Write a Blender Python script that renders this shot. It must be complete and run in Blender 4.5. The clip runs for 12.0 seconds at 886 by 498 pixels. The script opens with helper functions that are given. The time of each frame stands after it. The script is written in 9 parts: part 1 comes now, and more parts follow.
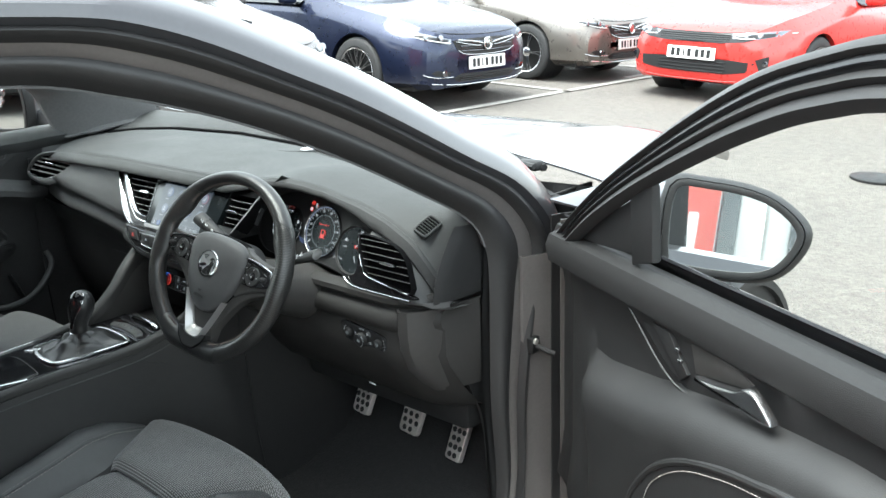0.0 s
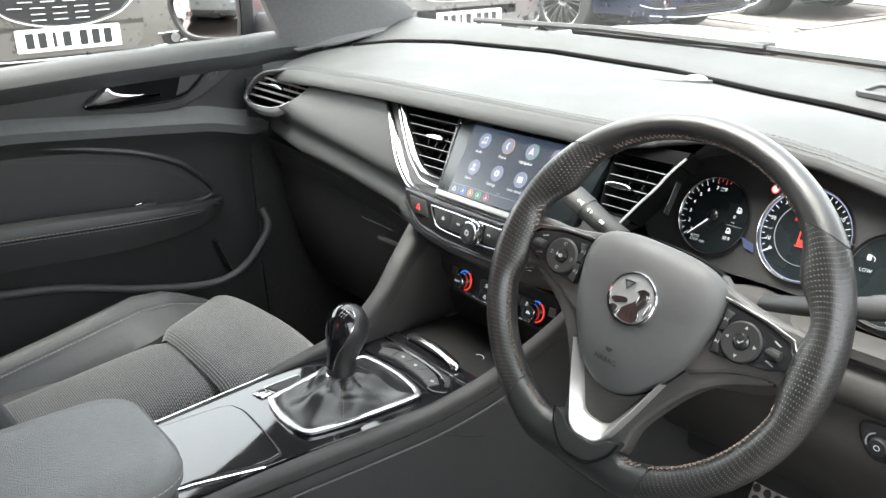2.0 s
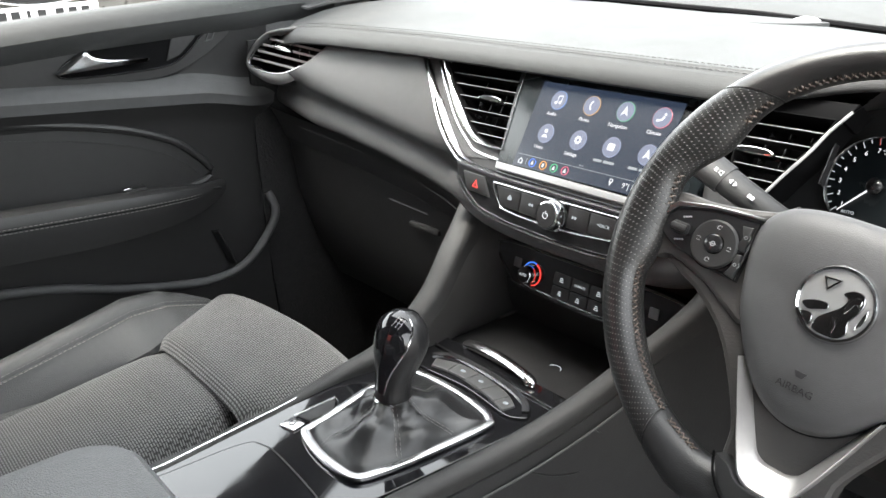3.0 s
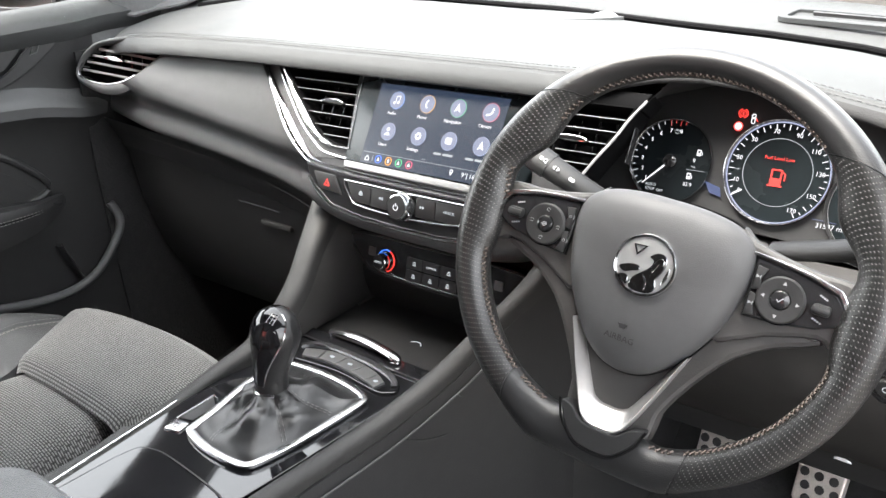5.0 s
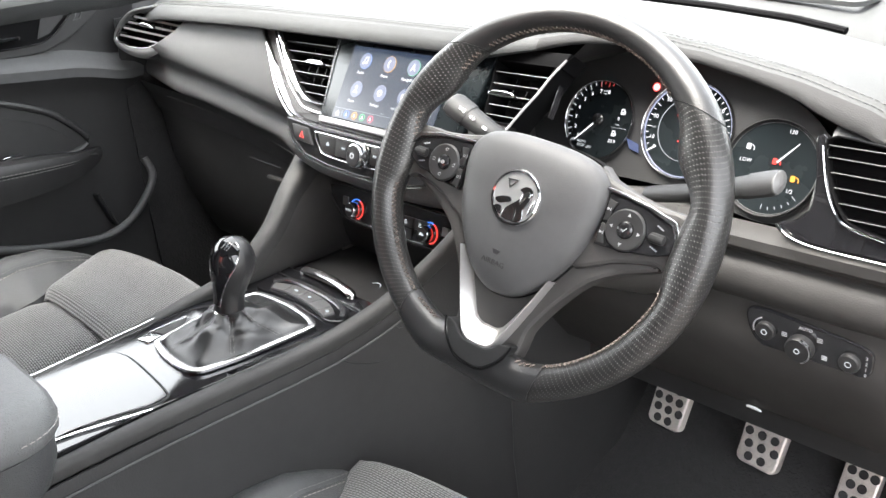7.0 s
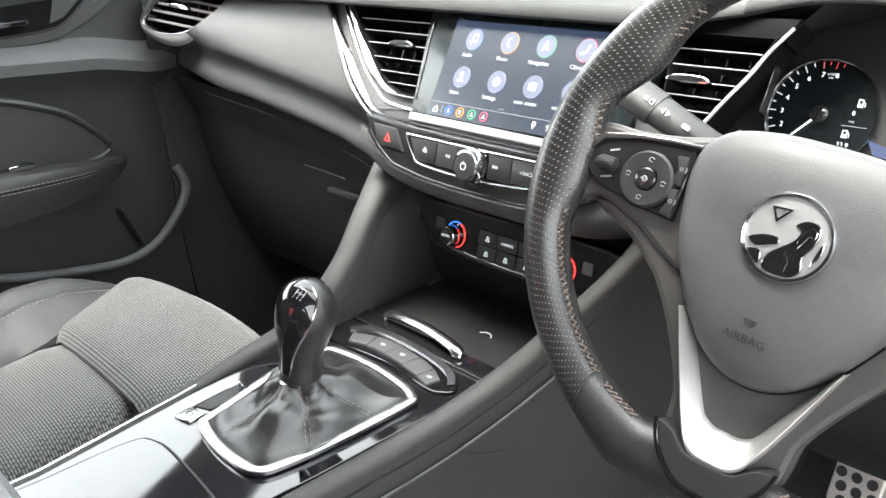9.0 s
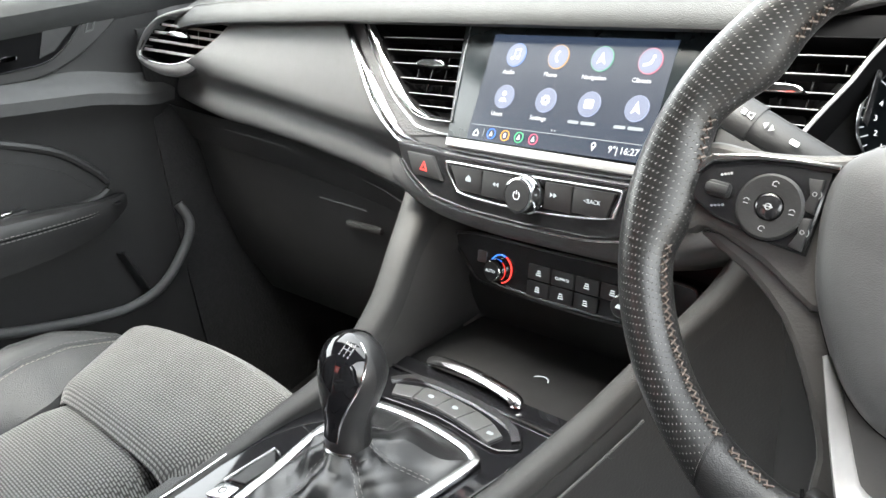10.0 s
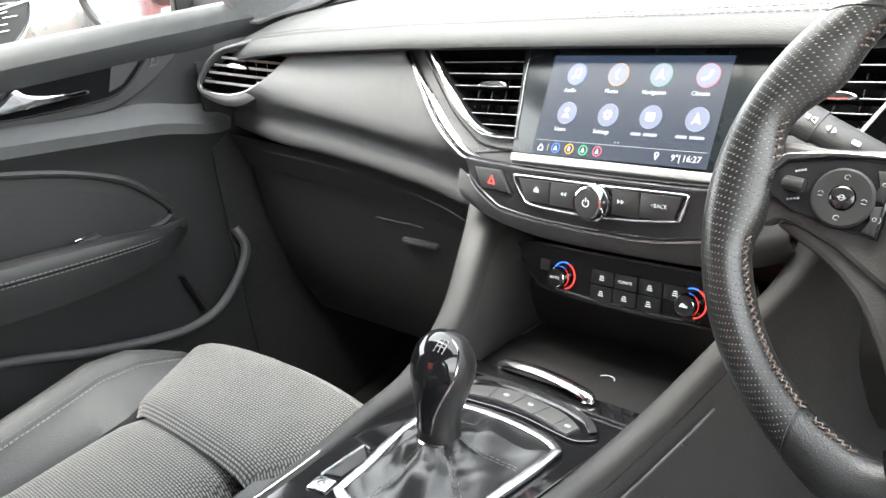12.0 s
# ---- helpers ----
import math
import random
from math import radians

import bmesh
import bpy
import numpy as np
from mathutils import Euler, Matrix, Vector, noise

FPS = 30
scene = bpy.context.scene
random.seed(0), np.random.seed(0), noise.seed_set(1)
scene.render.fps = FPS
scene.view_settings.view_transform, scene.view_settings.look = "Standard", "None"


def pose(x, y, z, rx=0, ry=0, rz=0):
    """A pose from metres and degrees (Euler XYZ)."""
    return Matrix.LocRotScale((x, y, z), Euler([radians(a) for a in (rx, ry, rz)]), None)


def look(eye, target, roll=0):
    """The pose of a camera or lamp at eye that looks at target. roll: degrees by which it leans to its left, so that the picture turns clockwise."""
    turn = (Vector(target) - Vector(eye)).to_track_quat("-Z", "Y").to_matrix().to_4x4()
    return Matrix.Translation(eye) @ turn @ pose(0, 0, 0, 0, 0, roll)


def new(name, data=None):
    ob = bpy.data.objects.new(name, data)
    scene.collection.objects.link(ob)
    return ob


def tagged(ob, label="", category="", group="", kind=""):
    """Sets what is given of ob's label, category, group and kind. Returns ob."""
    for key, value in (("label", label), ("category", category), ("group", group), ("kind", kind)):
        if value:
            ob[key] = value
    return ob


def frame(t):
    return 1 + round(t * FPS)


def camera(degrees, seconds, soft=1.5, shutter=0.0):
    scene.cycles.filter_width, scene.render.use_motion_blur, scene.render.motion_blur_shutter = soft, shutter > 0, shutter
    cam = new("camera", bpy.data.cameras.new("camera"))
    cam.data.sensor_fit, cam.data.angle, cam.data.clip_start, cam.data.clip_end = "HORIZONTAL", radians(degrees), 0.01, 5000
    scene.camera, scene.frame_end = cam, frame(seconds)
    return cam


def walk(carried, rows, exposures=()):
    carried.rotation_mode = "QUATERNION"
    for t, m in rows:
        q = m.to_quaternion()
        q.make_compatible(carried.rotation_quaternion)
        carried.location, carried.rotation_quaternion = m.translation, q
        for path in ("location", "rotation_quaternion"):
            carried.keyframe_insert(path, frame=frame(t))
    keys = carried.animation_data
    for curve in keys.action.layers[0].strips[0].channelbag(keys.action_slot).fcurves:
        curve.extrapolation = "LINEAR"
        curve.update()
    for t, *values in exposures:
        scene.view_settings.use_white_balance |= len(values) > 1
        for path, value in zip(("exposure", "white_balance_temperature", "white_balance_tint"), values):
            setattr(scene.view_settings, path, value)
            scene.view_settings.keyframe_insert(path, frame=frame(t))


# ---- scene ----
cam = camera(55.1, 12.0)
PATH = [
    (0, (1.5579, 0.3382, 1.31), (0.1232, 1.9051, 0.5988), 0.3),
    (0.3, (1.478, 0.306, 1.291), (0.150, 1.659, 0.654), 0.3),
    (0.5, (1.4179, 0.317, 1.273), (-0.112, 1.7763, 0.5327), 0.2),
    (0.7, (1.335, 0.371, 1.249), (-0.095, 1.598, 0.579), -0.3),
    (0.9, (1.2331, 0.4446, 1.2394), (-0.4458, 1.7136, 0.4722), -0.8),
    (1, (1.2006, 0.4715, 1.2238), (-0.4995, 1.7102, 0.4554), -0.3),
    (1.5, (0.9677, 0.551, 1.1935), (-0.7213, 1.7651, 0.3614), 0.8),
    (2, (0.7504, 0.5634, 1.1342), (-0.9027, 1.8077, 0.2762), 0.4),
    (2.5, (0.6261, 0.5902, 1.0916), (-1.0069, 1.8301, 0.1878), 0.7),
    (2.7, (0.5835, 0.6205, 1.0591), (-1.055, 1.8547, 0.1609), 0.1),
    (4.3, (0.4917, 0.5813, 1.0546), (-0.9106, 2.0474, 0.1049), -1.2),
    (4.5, (0.5085, 0.5734, 1.0647), (-0.8613, 2.0731, 0.1183), -0.7),
    (5, (0.5757, 0.5589, 1.0972), (-0.7325, 2.1101, 0.1497), -0.8),
    (5.5, (0.6608, 0.5634, 1.105), (-0.6227, 2.1291, 0.1474), -1.0),
    (6, (0.7179, 0.5656, 1.1073), (-0.56, 2.1325, 0.1418), -1.0),
    (6.5, (0.7482, 0.5768, 1.095), (-0.5667, 2.1123, 0.1329), 0.4),
    (7, (0.7605, 0.5914, 1.0838), (-0.7123, 1.979, 0.1228), -1.0),
    (7.5, (0.7493, 0.597, 1.077), (-0.7907, 1.913, 0.1206), -0.5),
    (7.7, (0.7325, 0.5981, 1.0759), (-0.8154, 1.9074, 0.1228), -0.3),
    (9.3, (0.4682, 0.7011, 0.9863), (-1.0338, 2.0642, 0.0354), -2.2),
    (9.5, (0.4536, 0.7034, 0.9785), (-1.0494, 2.0754, 0.0433), -2.6),
    (10, (0.4133, 0.7034, 0.9908), (-1.0931, 2.0888, 0.0791), -4.0),
    (10.5, (0.3842, 0.6843, 1.0009), (-1.1334, 2.0832, 0.1295), -5.0),
    (11, (0.3707, 0.6698, 1.002), (-1.1424, 2.0843, 0.1497), -5.4),
    (11.5, (0.3819, 0.6563, 0.993), (-1.1312, 2.0742, 0.1452), -5.5),
    (12, (0.4144, 0.6294, 0.9975), (-1.1323, 2.016, 0.1586), -5.6),
]
walk(cam, [(t, look(eye, target, roll)) for t, eye, target, roll in PATH],
     exposures=[(0.0, 2.92, 6250, 0), (0.5, 3.1, 6300, 4), (0.7, 3.45, 6280, 3), (1.0, 3.78, 6250, 1), (1.5, 4.24, 6500, 4), (2.0, 3.94, 6700, 6), (2.5, 3.86, 6750, 7), (4.3, 4.22, 6750, 10), (5.0, 4.17, 6750, 10), (6.5, 4.38, 6750, 10), (7.7, 4.34, 6750, 10), (9.5, 4.64, 6750, 6), (10.5, 4.4, 6750, 7), (11.0, 4.32, 6750, 7), (12.0, 4.62, 6750, 7)])

# ---- world and light ----
world = bpy.data.worlds.new("sky")
scene.world = world
world.use_nodes = True
wn = world.node_tree
sky = wn.nodes.new("ShaderNodeTexSky")
sky.sky_type = "NISHITA"
sky.sun_disc = False
sky.sun_elevation, sky.sun_rotation = radians(70), radians(205)
sky.dust_density, sky.ozone_density = 2.5, 0.6
hsv = wn.nodes.new("ShaderNodeHueSaturation")
hsv.inputs["Saturation"].default_value = 0.22
wn.links.new(sky.outputs[0], hsv.inputs["Color"])
wn.links.new(hsv.outputs[0], wn.nodes["Background"].inputs["Color"])
wn.nodes["Background"].inputs["Strength"].default_value = 0.15
sun = new("sun", bpy.data.lights.new("sun", "SUN"))
sun.data.energy, sun.data.angle, sun.data.color = 0.9, radians(40), (1.0, 0.97, 0.92)
sun.matrix_world = look((0, 0, 55), (8.5, 18.1, 0))

# ---- helpers ----
# The car stands with a slight lean and turn against the car park's axes.
PIVOT = Vector((0, 1.2, 0.75))
CAR = (Matrix.Translation(PIVOT) @ Matrix.Rotation(radians(1.2), 4, "Z") @ Matrix.Rotation(radians(-3.3), 4, "Y")
       @ Matrix.Translation(-PIVOT))
XF = [CAR]
PLACE = {}


def place_in(m):
    XF[0] = m


def thing(name, at, label, category, group="", kind=""):
    ob = new(name)
    ob.empty_display_size = 0.05
    ob.location = XF[0] @ Vector(at)
    PLACE[ob] = Matrix.Translation(ob.location)
    return tagged(ob, label, category, group, kind)


def part(name, bm, material, parent=None, label="", sharp=38):
    bmesh.ops.recalc_face_normals(bm, faces=bm.faces)
    bm.transform(XF[0])
    me = bpy.data.meshes.new(name)
    bm.to_mesh(me)
    bm.free()
    me.shade_smooth()
    me.set_sharp_from_angle(angle=radians(sharp))
    for p in me.polygons:  # wide flat faces stay flat up to their rounded edge
        if p.loop_total > 6:
            for i in p.loop_indices:
                me.edges[me.loops[i].edge_index].use_edge_sharp = True
    for m in (material if isinstance(material, (list, tuple)) else [material]):
        me.materials.append(m)
    ob = new(name, me)
    if parent:
        ob.parent = parent
        ob.matrix_parent_inverse = PLACE[parent].inverted()
    PLACE[ob] = Matrix.Identity(4)
    if label:
        ob["label"] = label
    return ob


def solid(name, bm, material, label, category, group="", kind="", sharp=38):
    return tagged(part(name, bm, material, None, "", sharp), label, category, group, kind)


def basis(o, u, v):
    """Axes u, v and their normal at o."""
    u, v = Vector(u).normalized(), Vector(v)
    v = (v - u * v.dot(u)).normalized()
    n = u.cross(v)
    m = Matrix((u, v, n)).transposed().to_4x4()
    m.translation = Vector(o)
    return m


def smooth(pts, k=6, closed=False):
    """Points on a smooth curve through pts."""
    p = [Vector(a) for a in pts]
    n = len(p)
    out = []
    for i in range(n if closed else n - 1):
        if closed:
            a, b, c, d = p[i - 1], p[i], p[(i + 1) % n], p[(i + 2) % n]
        else:
            a, b, c, d = p[max(i - 1, 0)], p[i], p[i + 1], p[min(i + 2, n - 1)]
        for j in range(k):
            t = j / k
            out.append(0.5 * ((2 * b) + (c - a) * t + (2 * a - 5 * b + 4 * c - d) * t * t + (3 * b - a - 3 * c + d) * t ** 3))
    if not closed:
        out.append(p[-1])
    return out


def surf(rows, closed=False, caps=False, thick=0.0):
    """A sheet of quads through rows of points; closed: each row is a loop."""
    bm = bmesh.new()
    vs = [[bm.verts.new(p) for p in r] for r in rows]
    n = len(vs[0])
    for a, b in zip(vs, vs[1:]):
        for i in range(n if closed else n - 1):
            bm.faces.new((a[i], a[(i + 1) % n], b[(i + 1) % n], b[i]))
    if caps:
        bm.faces.new(vs[0][::-1])
        bm.faces.new(vs[-1])
    if thick:
        bmesh.ops.recalc_face_normals(bm, faces=bm.faces)
        bmesh.ops.solidify(bm, geom=bm.faces[:], thickness=thick)
    return bm


def sweep(path, prof, up=(0, 0, 1), closed=False, scale=None, loop=True):
    """prof, points (side, up), carried along path."""
    path = [Vector(p) for p in path]
    n = len(path)
    rows = []
    for i, p in enumerate(path):
        a = path[i - 1] if (closed or i) else p
        b = path[(i + 1) % n] if (closed or i < n - 1) else p
        t = (b - a).normalized()
        w = Vector(up[i]) if isinstance(up, list) else Vector(up)
        side = t.cross(w)
        side = side.normalized() if side.length > 1e-5 else Vector((1, 0, 0))
        u = side.cross(t)
        s = scale[i] if scale else 1.0
        rows.append([p + side * x * s + u * y * s for x, y in prof])
    if closed:
        rows.append(rows[0])
        bm = surf(rows, loop)
        bmesh.ops.remove_doubles(bm, verts=bm.verts, dist=1e-6)
        return bm
    return surf(rows, loop, caps=loop)


def circle(r, n=10, ry=None):
    return [(r * math.cos(2 * math.pi * i / n), (ry or r) * math.sin(2 * math.pi * i / n)) for i in range(n)]


def tube(path, r, n=10, closed=False, up=(0, 0, 1)):
    if isinstance(r, (list, tuple)):
        return sweep(path, circle(1.0, n), up, closed, list(r))
    return sweep(path, circle(r, n), up, closed)


def box(c, s, bev=0.003, m=None, seg=2):
    bm = bmesh.new()
    bmesh.ops.create_cube(bm, size=1)
    bmesh.ops.scale(bm, vec=s, verts=bm.verts)
    if bev:
        bmesh.ops.bevel(bm, geom=bm.edges[:], offset=min(bev, min(s) * 0.45), segments=seg, profile=0.5, affect="EDGES")
    bm.transform((m or Matrix.Identity(4)) @ Matrix.Translation(Vector(c)))
    return bm


def poly(pts, m, depth=0.004, bev=0.0008, lift=0.0):
    """A plate of outline pts (u, v) in the frame m: its front stands at lift, its back depth behind."""
    bm = bmesh.new()
    f = bm.faces.new([bm.verts.new((p[0], p[1], lift)) for p in pts])
    r = bmesh.ops.extrude_face_region(bm, geom=[f])
    top = [e for e in r["geom"] if isinstance(e, bmesh.types.BMVert)]
    bmesh.ops.translate(bm, vec=(0, 0, -depth), verts=top)
    bmesh.ops.recalc_face_normals(bm, faces=bm.faces)
    if bev:
        front = [e for e in bm.edges if all(abs(v.co.z - lift) < 1e-7 for v in e.verts)]
        bmesh.ops.bevel(bm, geom=front, offset=bev, segments=2, profile=0.5, affect="EDGES")
    bm.transform(m)
    return bm


def rounded(w, h, r, n=4, cx=0, cy=0):
    out = []
    for sx, sy, a0 in ((1, 1, 0), (-1, 1, 90), (-1, -1, 180), (1, -1, 270)):
        for i in range(n + 1):
            a = radians(a0 + 90 * i / n)
            out.append((cx + sx * (w / 2 - r) + r * math.cos(a), cy + sy * (h / 2 - r) + r * math.sin(a)))
    return out


def inset(pts, d):
    """The outline pts drawn in by d."""
    n = len(pts)
    out = []
    area = sum(pts[i][0] * pts[(i + 1) % n][1] - pts[(i + 1) % n][0] * pts[i][1] for i in range(n))
    s = 1 if area > 0 else -1
    for i in range(n):
        a, b, c = Vector(pts[i - 1][:2]), Vector(pts[i][:2]), Vector(pts[(i + 1) % n][:2])
        e, f = (b - a).normalized(), (c - b).normalized()
        k = (Vector((-e.y, e.x)) + Vector((-f.y, f.x))) * s
        k = k.normalized() * d / max(0.5, math.sqrt(max(0.05, (1 + e.dot(f)) / 2)))
        out.append((b.x + k.x, b.y + k.y))
    return out


def frame_ring(pts, d, m, depth=0.004, lift=0.0):
    """A flat ring, d wide, round the outline pts."""
    inner = inset(pts, d)
    rows = [[m @ Vector((p[0], p[1], z)) for p in loop] for loop, z in
            ((pts, lift - depth), (pts, lift - 0.0006), (inset(pts, d * 0.18), lift), (inset(pts, d * 0.82), lift), (inner, lift - 0.0006), (inner, lift - depth))]
    rows.append(rows[0])
    bm = surf(rows, True)
    bmesh.ops.remove_doubles(bm, verts=bm.verts, dist=1e-7)
    return bm


def lathe(prof, m, n=32):
    """prof: points (radius, height) turned round the normal of m."""
    bm = surf([[m @ Vector((r * math.cos(2 * math.pi * i / n), r * math.sin(2 * math.pi * i / n), h)) for i in range(n)] for r, h in prof], True)
    bmesh.ops.remove_doubles(bm, verts=bm.verts, dist=1e-6)
    return bm


def join(*bms):
    out = bmesh.new()
    for b in bms:
        me = bpy.data.meshes.new("join")
        b.to_mesh(me)
        b.free()
        out.from_mesh(me)
        bpy.data.meshes.remove(me)
    return out


def writing(body, size, m, material, parent, name="lettering", align="CENTER"):
    """Letters in the plane of m, centred on it."""
    cu = bpy.data.curves.new("letters", "FONT")
    cu.body, cu.size, cu.extrude, cu.align_x, cu.align_y = body, size, 0.00015, align, "CENTER"
    cu.resolution_u = 2
    tmp = bpy.data.objects.new("letters", cu)
    me = bpy.data.meshes.new_from_object(tmp)
    bm = bmesh.new()
    bm.from_mesh(me)
    bpy.data.objects.remove(tmp)
    bpy.data.meshes.remove(me)
    bpy.data.curves.remove(cu)
    bm.transform(m)
    return part(name, bm, material, parent)


def arc(cx, cy, r, a0, a1, n=24):
    return [(cx + r * math.cos(radians(a0 + (a1 - a0) * i / n)), cy + r * math.sin(radians(a0 + (a1 - a0) * i / n))) for i in range(n + 1)]


def band(pts, w, m, lift=0.0, depth=0.001, closed=False):
    """A flat stripe, w wide, along the points (u, v) in the frame m."""
    n = len(pts)
    a, b = [], []
    for i, p in enumerate(pts):
        q0 = Vector(pts[i - 1]) if (i or closed) else Vector(p)
        q1 = Vector(pts[(i + 1) % n]) if (i < n - 1 or closed) else Vector(p)
        t = (q1 - q0).normalized()
        k = Vector((-t.y, t.x)) * w / 2
        a.append((p[0] + k.x, p[1] + k.y))
        b.append((p[0] - k.x, p[1] - k.y))
    rows = [[m @ Vector((x, y, z)) for x, y in l] for l, z in ((a, lift - depth), (a, lift), (b, lift), (b, lift - depth))]
    if closed:
        rows = [r + r[:1] for r in rows]
    return surf(rows + rows[:1])


def ribbon(a, b, m, lift=0.0, depth=0.004, crown=0.0, n=5, k=4):
    """A strip between the lines a and b of points (u, v) or (u, v, height) in the frame m, crowned across, with its edges turned down."""
    a, b = [smooth([(*p, 0)[:3] for p in l], k) for l in (a, b)]
    rows = [[m @ (p + Vector((0, 0, lift - depth))) for p in a]]
    for i in range(n):
        e = i / (n - 1)
        rows.append([m @ (p.lerp(q, e) + Vector((0, 0, lift + crown * math.sin(math.pi * e)))) for p, q in zip(a, b)])
    rows.append([m @ (q + Vector((0, 0, lift - depth))) for q in b])
    return surf(rows)


def at_x(table, x):
    """The row of table, a list of (x, values...), read at x."""
    cols = list(zip(*table))
    return [float(np.interp(x, cols[0], c)) for c in cols[1:]]


# ---- materials ----
def mat(name, color, rough=0.5, metal=0.0, grain=0.0, grain_size=0.0006, vary=0.15, vary_size=0.05, coat=0.0, sheen=0.0, pattern="noise", spec=0.5, rough_vary=0.1):
    """A surface with colour and gloss that vary at two scales and a fine relief."""
    m = bpy.data.materials.new(name)
    m.use_nodes = True
    t = m.node_tree
    b = t.nodes["Principled BSDF"]
    b.inputs["Metallic"].default_value = metal
    b.inputs["Coat Weight"].default_value = coat
    b.inputs["Coat Roughness"].default_value = 0.03
    b.inputs["Sheen Weight"].default_value = sheen
    b.inputs["Specular IOR Level"].default_value = spec
    co = t.nodes.new("ShaderNodeTexCoord")
    n1 = t.nodes.new("ShaderNodeTexNoise")
    n1.inputs["Scale"].default_value, n1.inputs["Detail"].default_value = 1 / vary_size, 5
    t.links.new(co.outputs["Object"], n1.inputs["Vector"])
    n2 = t.nodes.new("ShaderNodeTexNoise")
    n2.inputs["Scale"].default_value, n2.inputs["Detail"].default_value = 9 / vary_size, 3
    t.links.new(co.outputs["Object"], n2.inputs["Vector"])
    add = t.nodes.new("ShaderNodeMath")
    add.operation = "ADD"
    t.links.new(n1.outputs["Fac"], add.inputs[0])
    t.links.new(n2.outputs["Fac"], add.inputs[1])
    ra = t.nodes.new("ShaderNodeMapRange")
    ra.inputs["From Min"].default_value, ra.inputs["From Max"].default_value = 0.6, 1.4
    ra.inputs["To Min"].default_value, ra.inputs["To Max"].default_value = 1 - vary, 1 + vary
    t.links.new(add.outputs[0], ra.inputs["Value"])
    mul = t.nodes.new("ShaderNodeVectorMath")
    mul.operation = "SCALE"
    mul.inputs[0].default_value = color
    t.links.new(ra.outputs[0], mul.inputs["Scale"])
    t.links.new(mul.outputs[0], b.inputs["Base Color"])
    rr = t.nodes.new("ShaderNodeMapRange")
    rr.inputs["From Min"].default_value, rr.inputs["From Max"].default_value = 0.3, 0.7
    rr.inputs["To Min"].default_value, rr.inputs["To Max"].default_value = max(0.02, rough * (1 - rough_vary)), min(1, rough * (1 + rough_vary))
    t.links.new(n1.outputs["Fac"], rr.inputs["Value"])
    t.links.new(rr.outputs[0], b.inputs["Roughness"])
    if grain:
        if pattern == "noise":
            g = t.nodes.new("ShaderNodeTexNoise")
            g.inputs["Scale"].default_value, g.inputs["Detail"].default_value = 0.5 / grain_size, 2
            out = g.outputs["Fac"]
        else:
            g = t.nodes.new("ShaderNodeTexVoronoi")
            g.inputs["Scale"].default_value = 1 / grain_size
            out = g.outputs["Distance"]
        t.links.new(co.outputs["Object"], g.inputs["Vector"])
        bu = t.nodes.new("ShaderNodeBump")
        bu.inputs["Strength"].default_value, bu.inputs["Distance"].default_value = grain, grain_size
        t.links.new(out, bu.inputs["Height"])
        t.links.new(bu.outputs[0], b.inputs["Normal"])
    return m


def glow(name, color, strength):
    m = bpy.data.materials.new(name)
    m.use_nodes = True
    b = m.node_tree.nodes["Principled BSDF"]
    b.inputs["Base Color"].default_value = (0.01, 0.01, 0.01, 1)
    b.inputs["Emission Color"].default_value = (*color, 1)
    b.inputs["Emission Strength"].default_value = strength * 0.09
    b.inputs["Roughness"].default_value = 0.25
    return m


def glass(name, tint, gloss=1.0, dull=0.0):
    """A thin pane: it lets light straight through and mirrors more at a slant."""
    m = bpy.data.materials.new(name)
    m.use_nodes = True
    t = m.node_tree
    t.nodes.remove(t.nodes["Principled BSDF"])
    out = t.nodes["Material Output"]
    tr = t.nodes.new("ShaderNodeBsdfTransparent")
    tr.inputs[0].default_value = (*tint, 1)
    gl = t.nodes.new("ShaderNodeBsdfGlossy")
    gl.inputs["Roughness"].default_value = 0.01
    fr = t.nodes.new("ShaderNodeLayerWeight")
    fr.inputs[0].default_value = 0.5
    pw = t.nodes.new("ShaderNodeMath")
    pw.operation = "POWER"
    pw.inputs[1].default_value = 5.0
    t.links.new(fr.outputs["Facing"], pw.inputs[0])
    k = t.nodes.new("ShaderNodeMath")
    k.operation = "MULTIPLY_ADD"
    k.inputs[1].default_value, k.inputs[2].default_value = 0.7 * gloss, 0.05 * gloss
    t.links.new(pw.outputs[0], k.inputs[0])
    mx = t.nodes.new("ShaderNodeMixShader")
    t.links.new(k.outputs[0], mx.inputs[0])
    t.links.new(tr.outputs[0], mx.inputs[1])
    t.links.new(gl.outputs[0], mx.inputs[2])
    t.links.new(mx.outputs[0], out.inputs[0])
    return m


